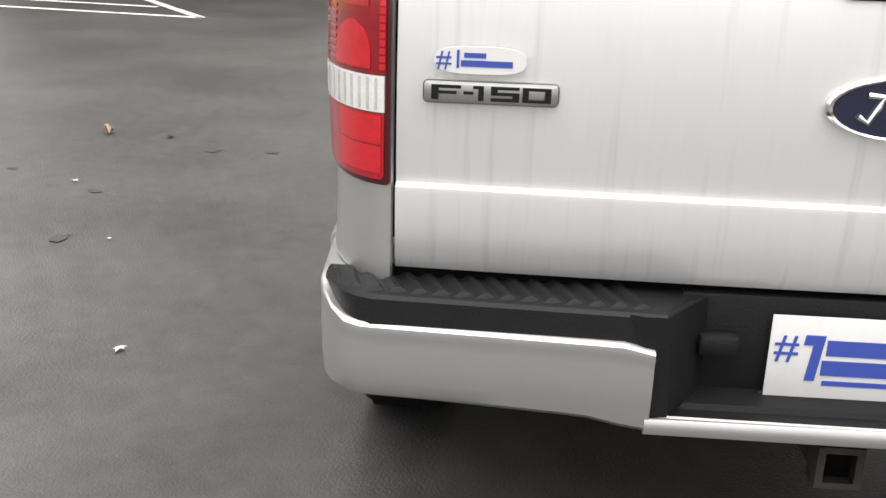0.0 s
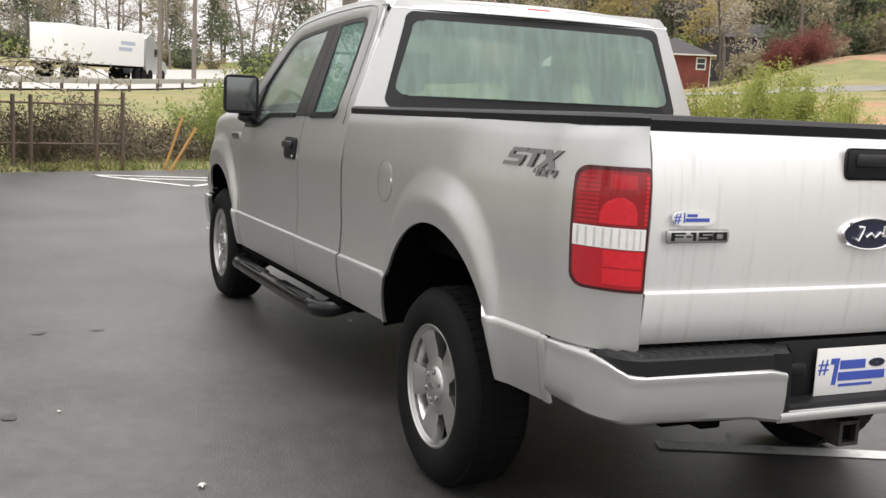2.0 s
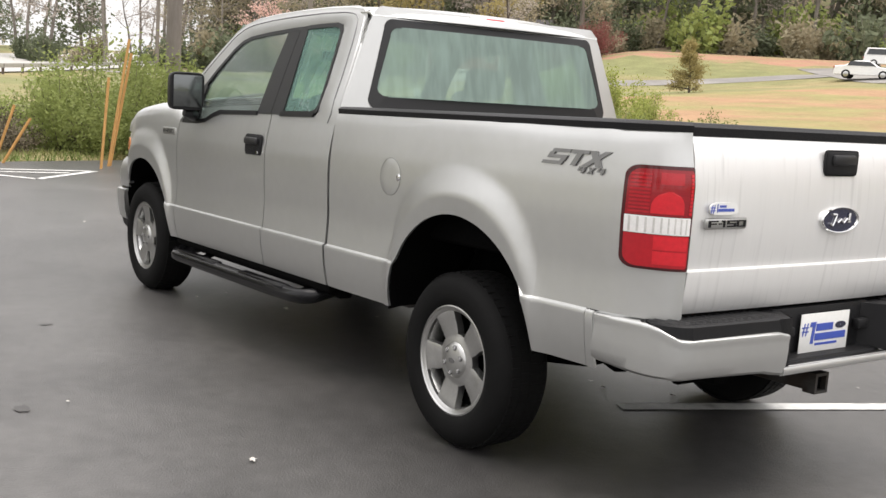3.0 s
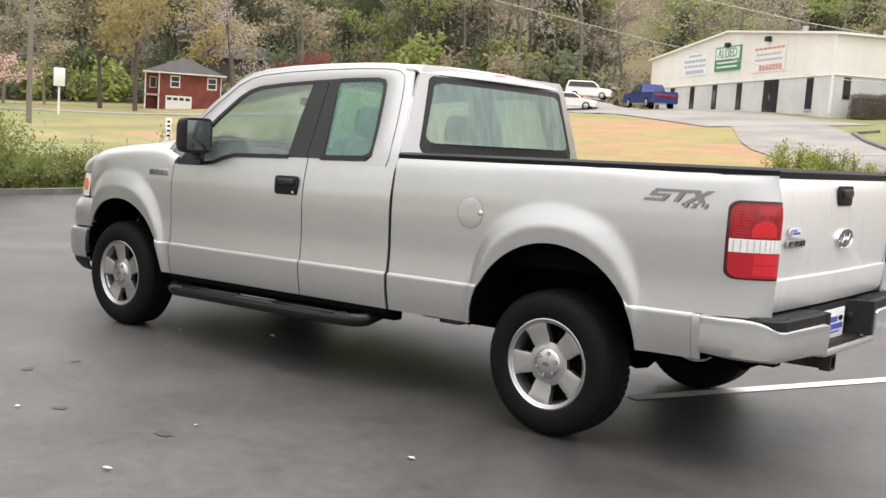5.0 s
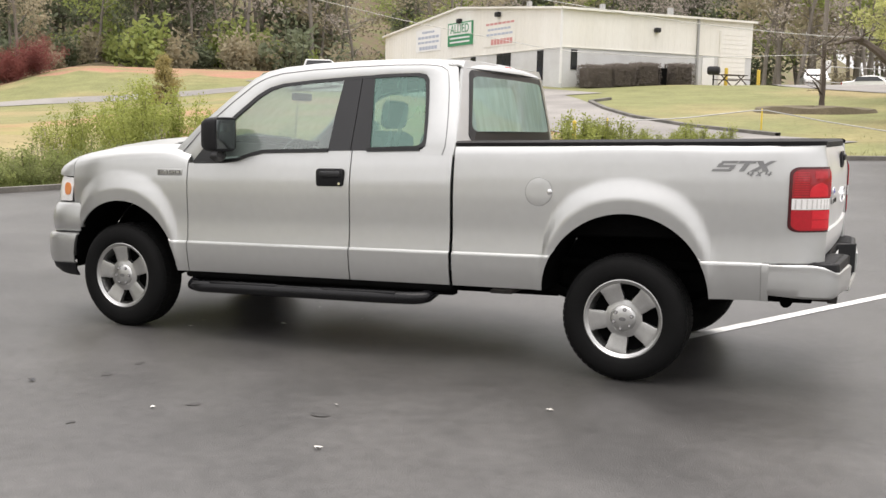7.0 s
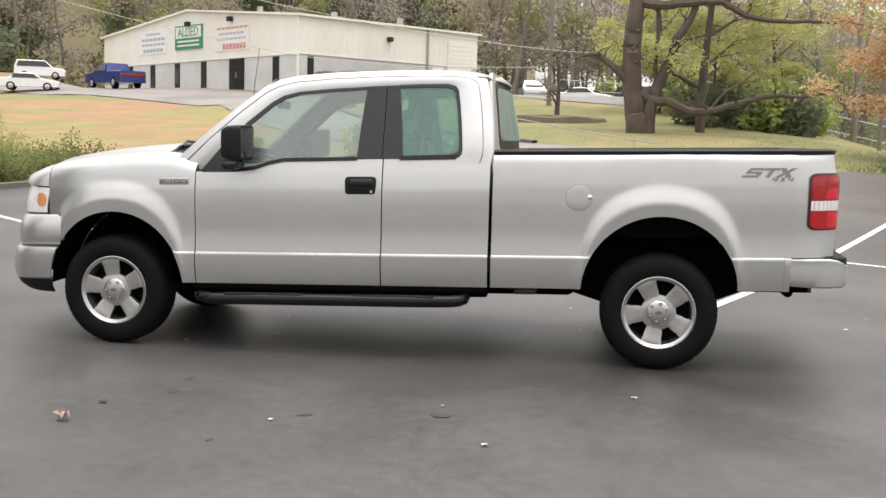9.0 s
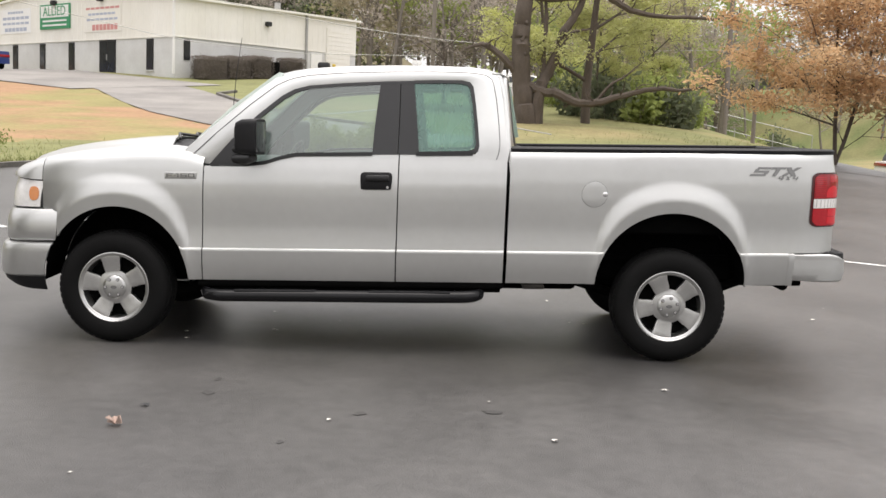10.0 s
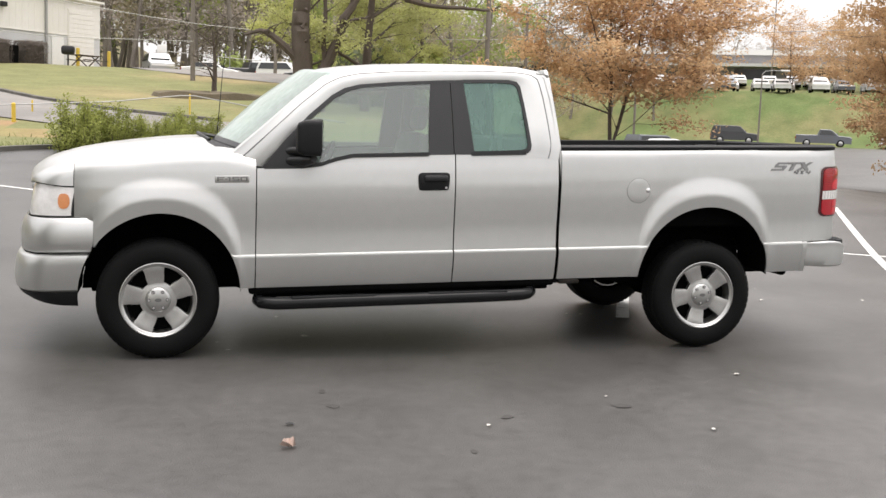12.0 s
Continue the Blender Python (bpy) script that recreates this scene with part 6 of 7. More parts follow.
CAR_COLOURS = {"blue": car_paint("blue_car_paint", (0.015, 0.035, 0.17)), "white": car_paint("white_car_paint", (0.72, 0.72, 0.71), 0.0), "grey": car_paint("grey_car_paint", (0.12, 0.13, 0.145), 0.4), "black": car_paint("black_car_paint", (0.02, 0.02, 0.022)), "silver": car_paint("silver_car_paint", (0.50, 0.51, 0.52), 0.5), "tan": car_paint("tan_car_paint", (0.45, 0.40, 0.33))}
PROFILES = {
    "pickup": (5.1, 1.78, [(-2.5, 0.55), (-2.52, 0.85), (-2.35, 0.98), (-1.35, 1.05), (-0.7, 1.55), (-0.5, 1.62), (0.35, 1.62), (0.55, 1.10), (2.45, 1.08), (2.5, 0.6)], (-1.28, 0.50, 1.08, 1.55)),
    "sedan": (4.6, 1.75, [(-2.25, 0.45), (-2.28, 0.70), (-2.05, 0.82), (-1.05, 0.95), (-0.35, 1.36), (0.1, 1.42), (0.75, 1.38), (1.5, 1.00), (2.2, 0.95), (2.28, 0.5)], (-0.98, 1.40, 0.96, 1.34)),
    "wagon": (4.5, 1.8, [(-2.2, 0.55), (-2.24, 0.85), (-2.0, 0.98), (-1.15, 1.06), (-0.55, 1.62), (-0.3, 1.70), (1.95, 1.70), (2.15, 1.15), (2.22, 0.6)], (-1.08, 2.08, 1.08, 1.62)),
}


def car(kind, colour, x, y, rz, label, size=1.0, z=None):
    length, width, prof, (g0, g1, gz, gt) = PROFILES[kind]
    ob = thing("car" if kind != "pickup" else "parked_pickup", label, "car" if kind != "pickup" else "pickup truck")
    ob.matrix_basis = pose(x, y, land(x, y) + 0.06 if z is None else z, 0, 0, rz) @ Matrix.Scale(size, 4)
    paint = CAR_COLOURS[colour]

    def half(zz):
        return width / 2 * (1.0 if zz < gz else 1.0 - 0.2 * (zz - gz) / 0.6)

    # body sections across the car, from one side to the other
    bm = bmesh.new()
    rows = []
    for f in (-1, -0.93, -0.5, 0.5, 0.93, 1):
        row = []
        for px, pz in prof:
            drop = 0.05 if abs(f) == 1 else 0.0
            row.append((px * (0.985 if abs(f) == 1 else 1.0), f * half(pz), pz - (drop if pz > 0.6 else 0)))
        rows.append(row + [(row[-1][0], row[-1][1], 0.32), (row[0][0], row[0][1], 0.32)])
    add_rows(bm, rows, closed=True, cap=True)
    bmesh.ops.recalc_face_normals(bm, faces=bm.faces)
    part("body", bm, paint, ob, angle=30)
    for s in (-1, 1):
        bm = bmesh.new()
        y0, y1 = s * (half(gz) + 0.006), s * (half(gt) + 0.006)
        bm.faces.new([bm.verts.new(p) for p in ((g0 + 0.12, y0, gz + 0.03), (g1 - 0.12, y0, gz + 0.03), (g1 - 0.28, y1, gt - 0.02), (g0 + 0.62, y1, gt - 0.02))])
        part("side_window", bm, DARK_GLASS, ob, smooth=False)
    wheels = []
    for wx in (-length * 0.30, length * 0.29):
        for s in (-1, 1):
            w = part("wheel", lathe([(0.0, 0.10), (0.2, 0.11), (0.33, 0.10), (0.34, 0.0), (0.33, -0.10), (0.0, -0.10)], "y", 18), RUBBER, ob)
            w.matrix_basis = pose(wx, s * (width / 2 - 0.08), 0.34)
            part("rim", lathe([(0.0, 0.125), (0.19, 0.122), (0.21, 0.11)], "y", 14), ALLOY, w).matrix_basis = pose(0, 0, 0, 0, 0, 0 if s > 0 else 180)
    part("front_lamp", box((-length / 2 + 0.0, -width / 2 + 0.08, 0.66), (-length / 2 + 0.1, width / 2 - 0.08, 0.80), 0.02), CLEAR_LENS, ob)
    part("tail_light", box((length / 2 - 0.12, -width / 2 + 0.02, 0.72), (length / 2 - 0.01, width / 2 - 0.02, 0.88), 0.02), RED_LENS, ob)
    part("windscreen", box((g0 + 0.02, -width * 0.38, gz + 0.04), (g0 + 0.10, width * 0.38, gz + 0.2), 0.02), DARK_GLASS, ob)
    return ob


car("pickup", "blue", -33.6, 62.6, 322, "blue pickup truck parked before the warehouse", 1.05)
car("sedan", "white", -38.6, 60.2, 205, "white sedan parked above the clay bank", 0.85)
car("wagon", "white", -43.8, 71.1, 205, "white sport utility parked by the woods", 0.85)
car("wagon", "silver", -5.6, 76, 100, "silver sport utility parked beyond the warehouse")
car("sedan", "white", -1.6, 80, 165, "white car parked by the fence")
car("pickup", "black", 1.6, 82, 200, "dark pickup parked by the fence")
car("wagon", "white", 4.2, 80, 150, "white van parked by the fence")
car("sedan", "black", 6.2, 77, 150, "black car parked by the fence")
car("pickup", "grey", 54.9, 82.2, 150, "grey pickup on the far lot")
car("pickup", "white", 61.5, 78.6, 150, "white pickup parked on the lower lot")
car("sedan", "white", 21.5, 45.0, 185, "white car parked at the end of the lot")
car("wagon", "grey", 27.0, 58.5, 195, "dark grey sport utility parked at the end of the lot")
car("wagon", "black", 47.5, 85.5, 150, "dark sport utility on the lower lot")
car("sedan", "silver", -88.4, 73.2, 130, "silver car beside the brick house")
rng = random.Random(5)
for k in range(16):
    d = -22 + 3.0 * k
    if k < 15:
        for back in (9.0, 17.0):
            car(rng.choice(["sedan", "wagon", "sedan"]), rng.choice(["white", "silver", "white", "white", "grey"]), 58 + d * 0.855 + back * 0.55 + rng.uniform(-0.5, 0.5), 93 - d * 0.518 + back * 0.835 + rng.uniform(-0.5, 0.5), 62 + rng.uniform(-3, 3), "car parked in a farther row before the shops")
    car(rng.choice(["sedan", "wagon", "sedan"]), rng.choice(["white", "silver", "white", "tan", "grey", "black"]), 60.3 + d * 0.855 + rng.uniform(-0.5, 0.5), 96.5 - d * 0.518 + rng.uniform(-0.5, 0.5), 62 + rng.uniform(-3, 3), "car parked in the row before the shops")

# lorry on the highway
semi = thing("articulated_lorry", "white box trailer behind a grey tractor on the highway", "lorry")
semi.matrix_basis = pose(-88.5, 7.6, land(-88.5, 7.6) + 0.2, 0, 0, math.degrees(math.atan2(HW_D.y, HW_D.x)))
trailer = part("trailer", box((-9.0, -1.28, 1.2), (5.0, 1.28, 4.0), 0.05), WHITE, semi, "plain white box trailer")
part("trailer_skirt", box((-9.0, -1.2, 1.0), (5.0, 1.2, 1.22)), DARK, semi, smooth=False)
for s in (-1, 1):
    part("trailer_mark", box((0.6, s * 1.29 - 0.01, 2.9), (3.2, s * 1.29 + 0.01, 3.2)), SIGN_BLUE, trailer, smooth=False)
    part("trailer_mark", box((0.2, s * 1.29 - 0.01, 2.4), (2.6, s * 1.29 + 0.01, 2.7)), SIGN_BLUE, trailer, smooth=False)
bm = bmesh.new()
prof = [(5.5, 0.6), (5.5, 3.6), (6.2, 3.95), (7.2, 3.75), (7.9, 2.9), (8.3, 1.95), (9.6, 1.7), (9.9, 1.2), (9.9, 0.6)]
add_rows(bm, [[(x, f, z) for x, z in prof] for f in (-1.2, -1.0, 1.0, 1.2)], closed=True, cap=True)
bmesh.ops.recalc_face_normals(bm, faces=bm.faces)
part("tractor", bm, CAR_COLOURS["silver"], semi)
part("tractor_window", box((7.2, -1.22, 2.1), (8.1, 1.22, 2.8), 0.05), DARK_GLASS, semi)
for x in (-8.0, -6.8, 3.9, 5.2, 6.4, 9.0):
    for s in (-1, 1):
        part("wheel", tube([(x, s * 0.85, 0.5), (x, s * 1.22, 0.5)], 0.5, 16), RUBBER, semi)


# ---- street furniture ----
def utility_pole(x, y, h, arm=True, lamp=False, r=0.15, label="weathered wooden utility pole"):
    ob = thing("utility_pole", label, "utility pole", at=(x, y, land(x, y) - 0.1))
    part("shaft", tube([(0, 0, 0), (0, 0, h * 0.5), (0.02, 0, h)], [r, r * 0.85, r * 0.65], 10), POLE, ob)
    if arm:
        part("cross_arm", box((-1.1, -0.06, h - 0.7), (1.1, 0.06, h - 0.55)), POLE, ob, smooth=False)
    if lamp:
        a = part("lamp_arm", tube([(0, 0, h - 1.0), (0.9, 0, h - 0.55), (1.9, 0, h - 0.5)], 0.04, 6), GALV, ob)
        part("lamp_head", box((1.8, -0.16, h - 0.6), (2.6, 0.16, h - 0.44), 0.05), GALV, a)
    return ob


utility_pole(-17.6, 4.6, 9.0, r=0.17)
utility_pole(-49.0, 24.4, 9.0, lamp=True)
utility_pole(-3.2, 52.3, 8.5, r=0.14)
utility_pole(12.8, 50.5, 12.0, r=0.15)
utility_pole(-85.0, 14.3, 13.0, arm=False, r=0.2, label="tall grey highway lamp post")
utility_pole(-72.0, 9.5, 12.0, arm=False, r=0.17, label="tall grey highway lamp post")
utility_pole(-95.0, 33, 12.0, arm=False, r=0.2, label="tall grey highway lamp post")


def street_lamp(x, y, h, turn, arm=2.0):
    ob = thing("street_lamp", "grey street lamp with a pale head on a curved arm", "street lamp", at=(x, y, land(x, y) - 0.1), rz=turn)
    part("post", tube([(0, 0, 0), (0, 0, h - 0.4)], [0.09, 0.06], 8), POLE, ob)
    part("arm", tube([(0, 0, h - 0.4), (0.3, 0, h - 0.1), (arm * 0.6, 0, h), (arm, 0, h)], 0.035, 6), GALV, ob)
    part("head", box((arm - 0.1, -0.16, h - 0.06), (arm + 0.75, 0.16, h + 0.09), 0.05), WHITE, ob)


street_lamp(10.6, 36.5, 5.6, 0)
street_lamp(26, 60, 9.0, 170)
street_lamp(70, 118, 14.0, 0, 2.4)
street_lamp(48, 82, 7, 0)


def wire(points, r=0.016):
    ob = thing("overhead_wire", "dark overhead wire slung between poles", "wire")
    part("wire", tube(resample(points, 24), r, 5), GALV, ob)


wire([(-17.97, 49.61, 8.52), (-12.2, 51.0, 7.55), (-6.79, 51.81, 6.83), (-3.2, 52.2, 6.5), (4.28, 51.88, 6.05), (13.03, 50.47, 6.35), (40, 46, 8.2)], 0.02)
wire([(-40, 43.5, 13.2), (-17.97, 49.61, 8.52)], 0.02)
wire([(-40, 36, 10.8), (-22.66, 42.6, 6.75), (-15.5, 45.12, 5.4), (-9.83, 46.37, 5.05), (-3.2, 48.5, 5.3)], 0.016)


def chain_fence():
    ob = thing("chain_link_fence", "rusty chain-link fence and gate overgrown with dry vines", "fence")
    ends = [(-11.6, -8.2), (-12.45, -5.2), (-13.0, -3.3), (-13.35, -1.95), (-13.42, -1.7), (-13.6, -0.75), (-13.7, -0.35)]
    for k, (x, y) in enumerate(ends):
        h = 1.18 if k not in (3, 4) else 1.08
        part("post", tube([(x, y, -0.1), (x, y, h)], 0.032, 8), RUSTY, ob)
    for (a, b), (c, d) in zip(ends[1:], ends[2:]):
        for z in (0.36, 0.96):
            part("rail", tube([(a, b, z), (c, d, z)], 0.018, 6), RUSTY, ob)
    bm = bmesh.new()
    for (a, b), (c, d) in zip(ends, ends[1:]):
        n = max(1, int(math.hypot(c - a, d - b) / 0.14))
        for k in range(n):
            for lean in (-1, 1):
                f0, f1 = k / n, min(1.0, max(0.0, k / n + lean * 1.2 / (n * 0.14) * 0.35))
                p, q = (a + (c - a) * f0, b + (d - b) * f0, 0.05), (a + (c - a) * f1, b + (d - b) * f1, 1.0)
                add_tube(bm, [p, q], 0.003, 3, cap=False)
    tagged(part("wire_mesh", bm, RUSTY, ob), kind="stuff")


chain_fence()
for x, y, dx, dy, h in ((-13.6, 0.25, 0.05, 0.30, 0.85), (-13.2, 0.25, 0.1, 0.42, 0.68), (-12.45, 1.52, 0.0, 0.10, 1.36), (-12.84, 1.75, 0.09, 0.27, 1.95), (-12.92, 1.80, 0.10, 0.28, 1.74)):
    ob = thing("marker_stake", "leaning orange wooden marker stake in the grass", "stake", at=(x, y, 0))
    part("stake", tube([(0, 0, -0.1), (dx, dy, h)], 0.022, 5), STAKE, ob)


def post(x, y, h, r, mat, name, label, category, z=None):
    ob = thing(name, label, category, at=(x, y, land(x, y) if z is None else z))
    part("post", tube([(0, 0, -0.1), (0, 0, h), (0, 0, h + 0.03)], [r, r, r * 0.5], 10), mat, ob)
    return ob


post(-8.4, 25.6, 0.55, 0.06, YELLOW, "bollard", "yellow painted steel bollard beside the drive", "bollard")
for x, y in ((-10.44, 66.57), (-8.66, 69.0)):
    post(x, y, 1.2, 0.12, YELLOW, "bollard", "yellow painted steel bollard at the roller door", "bollard", 4.5)
post(-3.4, 31.0, 0.7, 0.03, YELLOW, "rope_stake", "thin yellow stake holding a rope in the grass", "stake")
post(-8.4, 29.5, 0.4, 0.03, YELLOW, "rope_stake", "thin yellow stake holding a rope in the grass", "stake")
wire([(-9.5, 29.0, land(-9.5, 29) + 0.25), (-6.0, 30.4, land(-6, 30.4) + 0.4), (-3.4, 31.0, land(-3.4, 31) + 0.7), (-1.2, 29.0, land(-1.2, 29) + 0.45), (1.5, 27.0, land(1.5, 27) + 0.2)], 0.02)
ob = thing("notice_board", "small white notice on a post", "sign", at=(-5.5, 84.0, land(-5.5, 84.0)))
part("post", tube([(0, 0, 0), (0, 0, 2.2)], 0.05, 6), GALV, ob)
part("panel", box((-0.38, -0.08, 1.9), (0.38, -0.03, 2.9), 0.01), WHITE, ob)
ob = thing("field_sign", "white upright sign board in the field", "sign", at=(-28.2, 17.7, land(-28.2, 17.7) - 0.15), rz=52)
part("board", box((-0.11, -0.03, 0.0), (0.11, 0.03, 1.0), 0.01), WHITE, ob)
for z in (0.35, 0.52, 0.69, 0.84):
    part("board_mark", box((-0.05, -0.036, z), (0.05, -0.028, z + 0.07)), DARK, ob, smooth=False)
ob = thing("pole_sign", "white box sign on a pole by the field", "sign", at=(-62, 34, land(-62, 34)), rz=40)
part("post", tube([(0, 0, 0), (0, 0, 2.0)], 0.07, 8), WHITE, ob)
part("panel", box((-0.35, -0.15, 1.9), (0.35, 0.15, 3.1), 0.05), WHITE, ob)
ob = thing("picnic_table", "dark wooden picnic table with a grill beside it", "picnic table", at=(-9.7, 64.65, land(-9.7, 64.65)), rz=50)
part("top", box((-0.95, -0.38, 0.72), (0.95, 0.38, 0.77)), BARK, ob, smooth=False)
for s in (-1, 1):
    part("bench", box((-0.95, s * 0.72 - 0.14, 0.42), (0.95, s * 0.72 + 0.14, 0.47)), BARK, ob, smooth=False)
    part("leg", tube([(s * 0.7, -0.7, 0), (s * 0.7, 0.3, 0.74)], 0.04, 5), BARK, ob)
    part("leg", tube([(s * 0.7, 0.7, 0), (s * 0.7, -0.3, 0.74)], 0.04, 5), BARK, ob)
ob = thing("barbecue", "black kettle barbecue beside the table", "barbecue", at=(-10.73, 63.43, land(-10.73, 63.43)))
part("stand", tube([(0, 0, 0), (0, 0, 0.7)], 0.05, 6), TRIM, ob)
part("kettle", box((-0.4, -0.3, 0.7), (0.4, 0.3, 1.25), 0.15), TRIM, ob)
ob = thing("waste_bin", "dark round waste bin by the hedge", "bin", at=(-13.95, 62.08, land(-13.95, 62.08)))
part("drum", lathe([(0.0, 0.0), (0.5, 0.0), (0.52, 1.0), (0.45, 1.05), (0.0, 1.05)], "z", 16), DARK, ob)
ob = thing("chain_link_fence", "tall grey chain-link fence behind the parked cars", "fence")
for k in range(12):
    x, y = -6 + 3 * k, 86 - 0.6 * k
    part("post", tube([(x, y, land(x, y)), (x, y, land(x, y) + 2.6)], 0.04, 5), GALV, ob)
for z in (0.1, 1.3, 2.55):
    part("rail", tube([(-6, 86, land(-6, 86) + z), (10, 82.8, land(10, 82.8) + z), (27, 79.4, land(27, 79.4) + z)], 0.03, 4), GALV, ob)
wall_part = thing("retaining_wall", "low grey block wall at the edge of the far lot", "wall")
part("wall", box((0, -0.2, -0.5), (12, 0.2, 0.9)), BLOCK, wall_part, smooth=False)
wall_part.matrix_basis = pose(30, 60, land(30, 60), 0, 0, 35)


# ---- woods, trees and shrubs ----
def tile_stuff(name, kinds, places, mats, label, category):
    """Many far plants joined into one object."""
    verts, faces, index, base = [], [], [], 0
    for kind, x, y, rz, size in places:
        m = pose(x, y, land(x, y) - 0.2, 0, 0, rz) @ Matrix.Scale(size, 4)
        a = np.array(m)
        for slot, (vs, fs) in zip(kinds[kind][1], kinds[kind][0]):
            v = np.array(vs) @ a[:3, :3].T + a[:3, 3]
            verts.append(v)
            faces.extend(tuple(i + base for i in f) for f in fs)
            index.extend([slot] * len(fs))
            base += len(vs)
    me = bpy.data.meshes.new(name)
    me.from_pydata(np.concatenate(verts).tolist(), [], faces)
    for m in mats:
        me.materials.append(m)
    me.polygons.foreach_set("material_index", index)
    return tagged(new(name, me), label, category, kind="stuff")


bare = [tree_mesh(k, 13, 4.5, 0.22, 850, 0.19, splits=(7, 4, 2), crown_low=0.2) for k in (1, 2)]
budding = [tree_mesh(k, 12, 4.6, 0.22, 1500, 0.235, splits=(6, 4, 2), crown_low=0.2) for k in (3, 4)]
pine = [tree_mesh(k, 13, 3.4, 0.2, 1500, 0.31, splits=(16, 3), crown_low=0.10, first=0.1, evergreen=True) for k in (5, 6)]
bushy = [shrub_mesh(k, 1.8, 2.6, 560, 0.21) for k in (7, 8)]
kinds = {"bare0": (bare[0], (0, 1)), "bare1": (bare[1], (0, 1)), "bud0": (budding[0], (0, 2)), "bud1": (budding[1], (0, 2)), "grn": (budding[1], (0, 4)), "pine0": (pine[0], (0, 3)), "pine1": (pine[1], (0, 3)), "bush0": (bushy[0], (1, 4)), "bush1": (bushy[1], (1, 2)), "bush2": (bushy[1], (1, 3))}
rng = random.Random(11)
places = []


def scatter(count, pick, where, sizes):
    tries = 0
    while count and tries < 20000:
        tries += 1
        x, y = where()
        if x is None:
            continue
        places.append((pick[rng.randrange(len(pick))], x, y, rng.uniform(0, 360), rng.uniform(*sizes)))
        count -= 1


def hill_spot(n0, n1, m0, m1):
    n, m = rng.uniform(n0, n1), rng.uniform(m0, m1)
    return -0.6 * n + 0.8 * m, 0.8 * n + 0.6 * m


MIX = ["bare0", "bare1", "bare0", "bud0", "bud1", "pine0", "pine1", "grn"]
scatter(170, MIX, lambda: hill_spot(104, 132, -70, 62), (0.8, 1.25))
scatter(80, MIX, lambda: hill_spot(132, 175, -80, 66), (0.9, 1.35))
scatter(240, ["bush0", "bush1", "bush2", "bush1"], lambda: hill_spot(99, 118, -70, 60), (0.9, 2.1))
# north-east wood behind the parked cars and east of the tree
scatter(80, ["bare0", "bare1", "bare1", "bud0", "grn", "bare0"], lambda: (rng.uniform(-12, 26), rng.uniform(90, 125)), (0.8, 1.25))
scatter(30, ["bare0", "bare1", "bud1"], lambda: (rng.uniform(22, 46), rng.uniform(95, 130)), (0.6, 0.85))
scatter(30, ["bush0", "bush1", "bush2"], lambda: (rng.uniform(-6, 30), rng.uniform(86, 94)), (0.8, 1.4))
scatter(26, ["bush0", "bush2", "bush0", "bush2"], lambda: (rng.uniform(3, 10.5), rng.uniform(38, 52)), (0.6, 1.2))
scatter(12, ["bud0", "grn", "bare1", "bud1"], lambda: (rng.uniform(2, 16), rng.uniform(48, 66)), (0.45, 0.75))
# across the highway
scatter(95, ["bare0", "bare1", "bare0", "bud0", "pine0", "bare1", "pine1"], lambda: (rng.uniform(-175, -128), rng.uniform(-45, 95)), (0.75, 1.25))
scatter(70, ["bush1", "bush2", "bush2", "bush1"], lambda: (rng.uniform(-140, -126), rng.uniform(-40, 80)), (0.9, 1.7))
scatter(16, ["bare0", "bare1", "bud0"], lambda: (rng.uniform(-100, -70), rng.uniform(40, 75)) if rng.random() < 0.5 else (rng.uniform(-125, -100), rng.uniform(40, 90)), (0.6, 0.95))
# far eastern skyline
scatter(80, ["bare0", "bud0", "pine0", "bare1"], lambda: (rng.uniform(90, 250), rng.uniform(200, 290)), (0.8, 1.3))
# unseen woods added south and south-east of the lot to block low skylight
scatter(46, ["bud1", "grn", "pine1", "bare0"], lambda: (rng.uniform(-75, 75), rng.uniform(-82, -62)), (0.7, 1.0))
scatter(18, ["pine0", "bud1", "grn"], lambda: (rng.uniform(95, 115), rng.uniform(-60, 20)), (0.7, 1.0))
tile_stuff("woods", kinds, places, [FAR_BARK, TWIG, LEAF_OLIVE, LEAF_DARK, LEAF_GREEN], "mixed bare, budding and evergreen woodland on the hillside", "woods")

def flowing(points, n=5):
    """A rounded path through the points."""
    p = [Vector(q) for q in points]
    p = [p[0] * 2 - p[1]] + p + [p[-1] * 2 - p[-2]]
    out = []
    for a, b, c, d in zip(p, p[1:], p[2:], p[3:]):
        for k in range(n):
            t = k / n
            out.append(0.5 * (2 * b + (c - a) * t + (2 * a - 5 * b + 4 * c - d) * t * t + (3 * b - a - 3 * c + d) * t ** 3))
    return out + [p[-2]]


def add_limb(bm, points, radii, sides):
    path = flowing(points)
    rs = [along(list(enumerate(radii)), i / 5) for i in range(len(path))]
    rng = random.Random(len(path))
    path = [q + Vector((0, rng.gauss(0, 0.3), rng.gauss(0, 0.3))) * r * 0.4 for q, r in zip(path, rs)]
    add_tube(bm, path, rs, sides)
    for i in range(6, len(path) - 1, 2):
        q, r = path[i], rs[i]
        d = Vector((rng.uniform(-0.3, 0.6), rng.gauss(0, 0.4), rng.uniform(-0.2, 0.9))).normalized()
        e = Vector((rng.uniform(-0.2, 0.5), rng.gauss(0, 0.3), rng.uniform(-0.1, 0.8))).normalized()
        size = rng.uniform(0.4, 1.1)
        add_tube(bm, [q, q + d * size * 0.5, q + d * size * 0.7 + e * size * 0.5], [r * 0.35, r * 0.22, 0.004], 5)


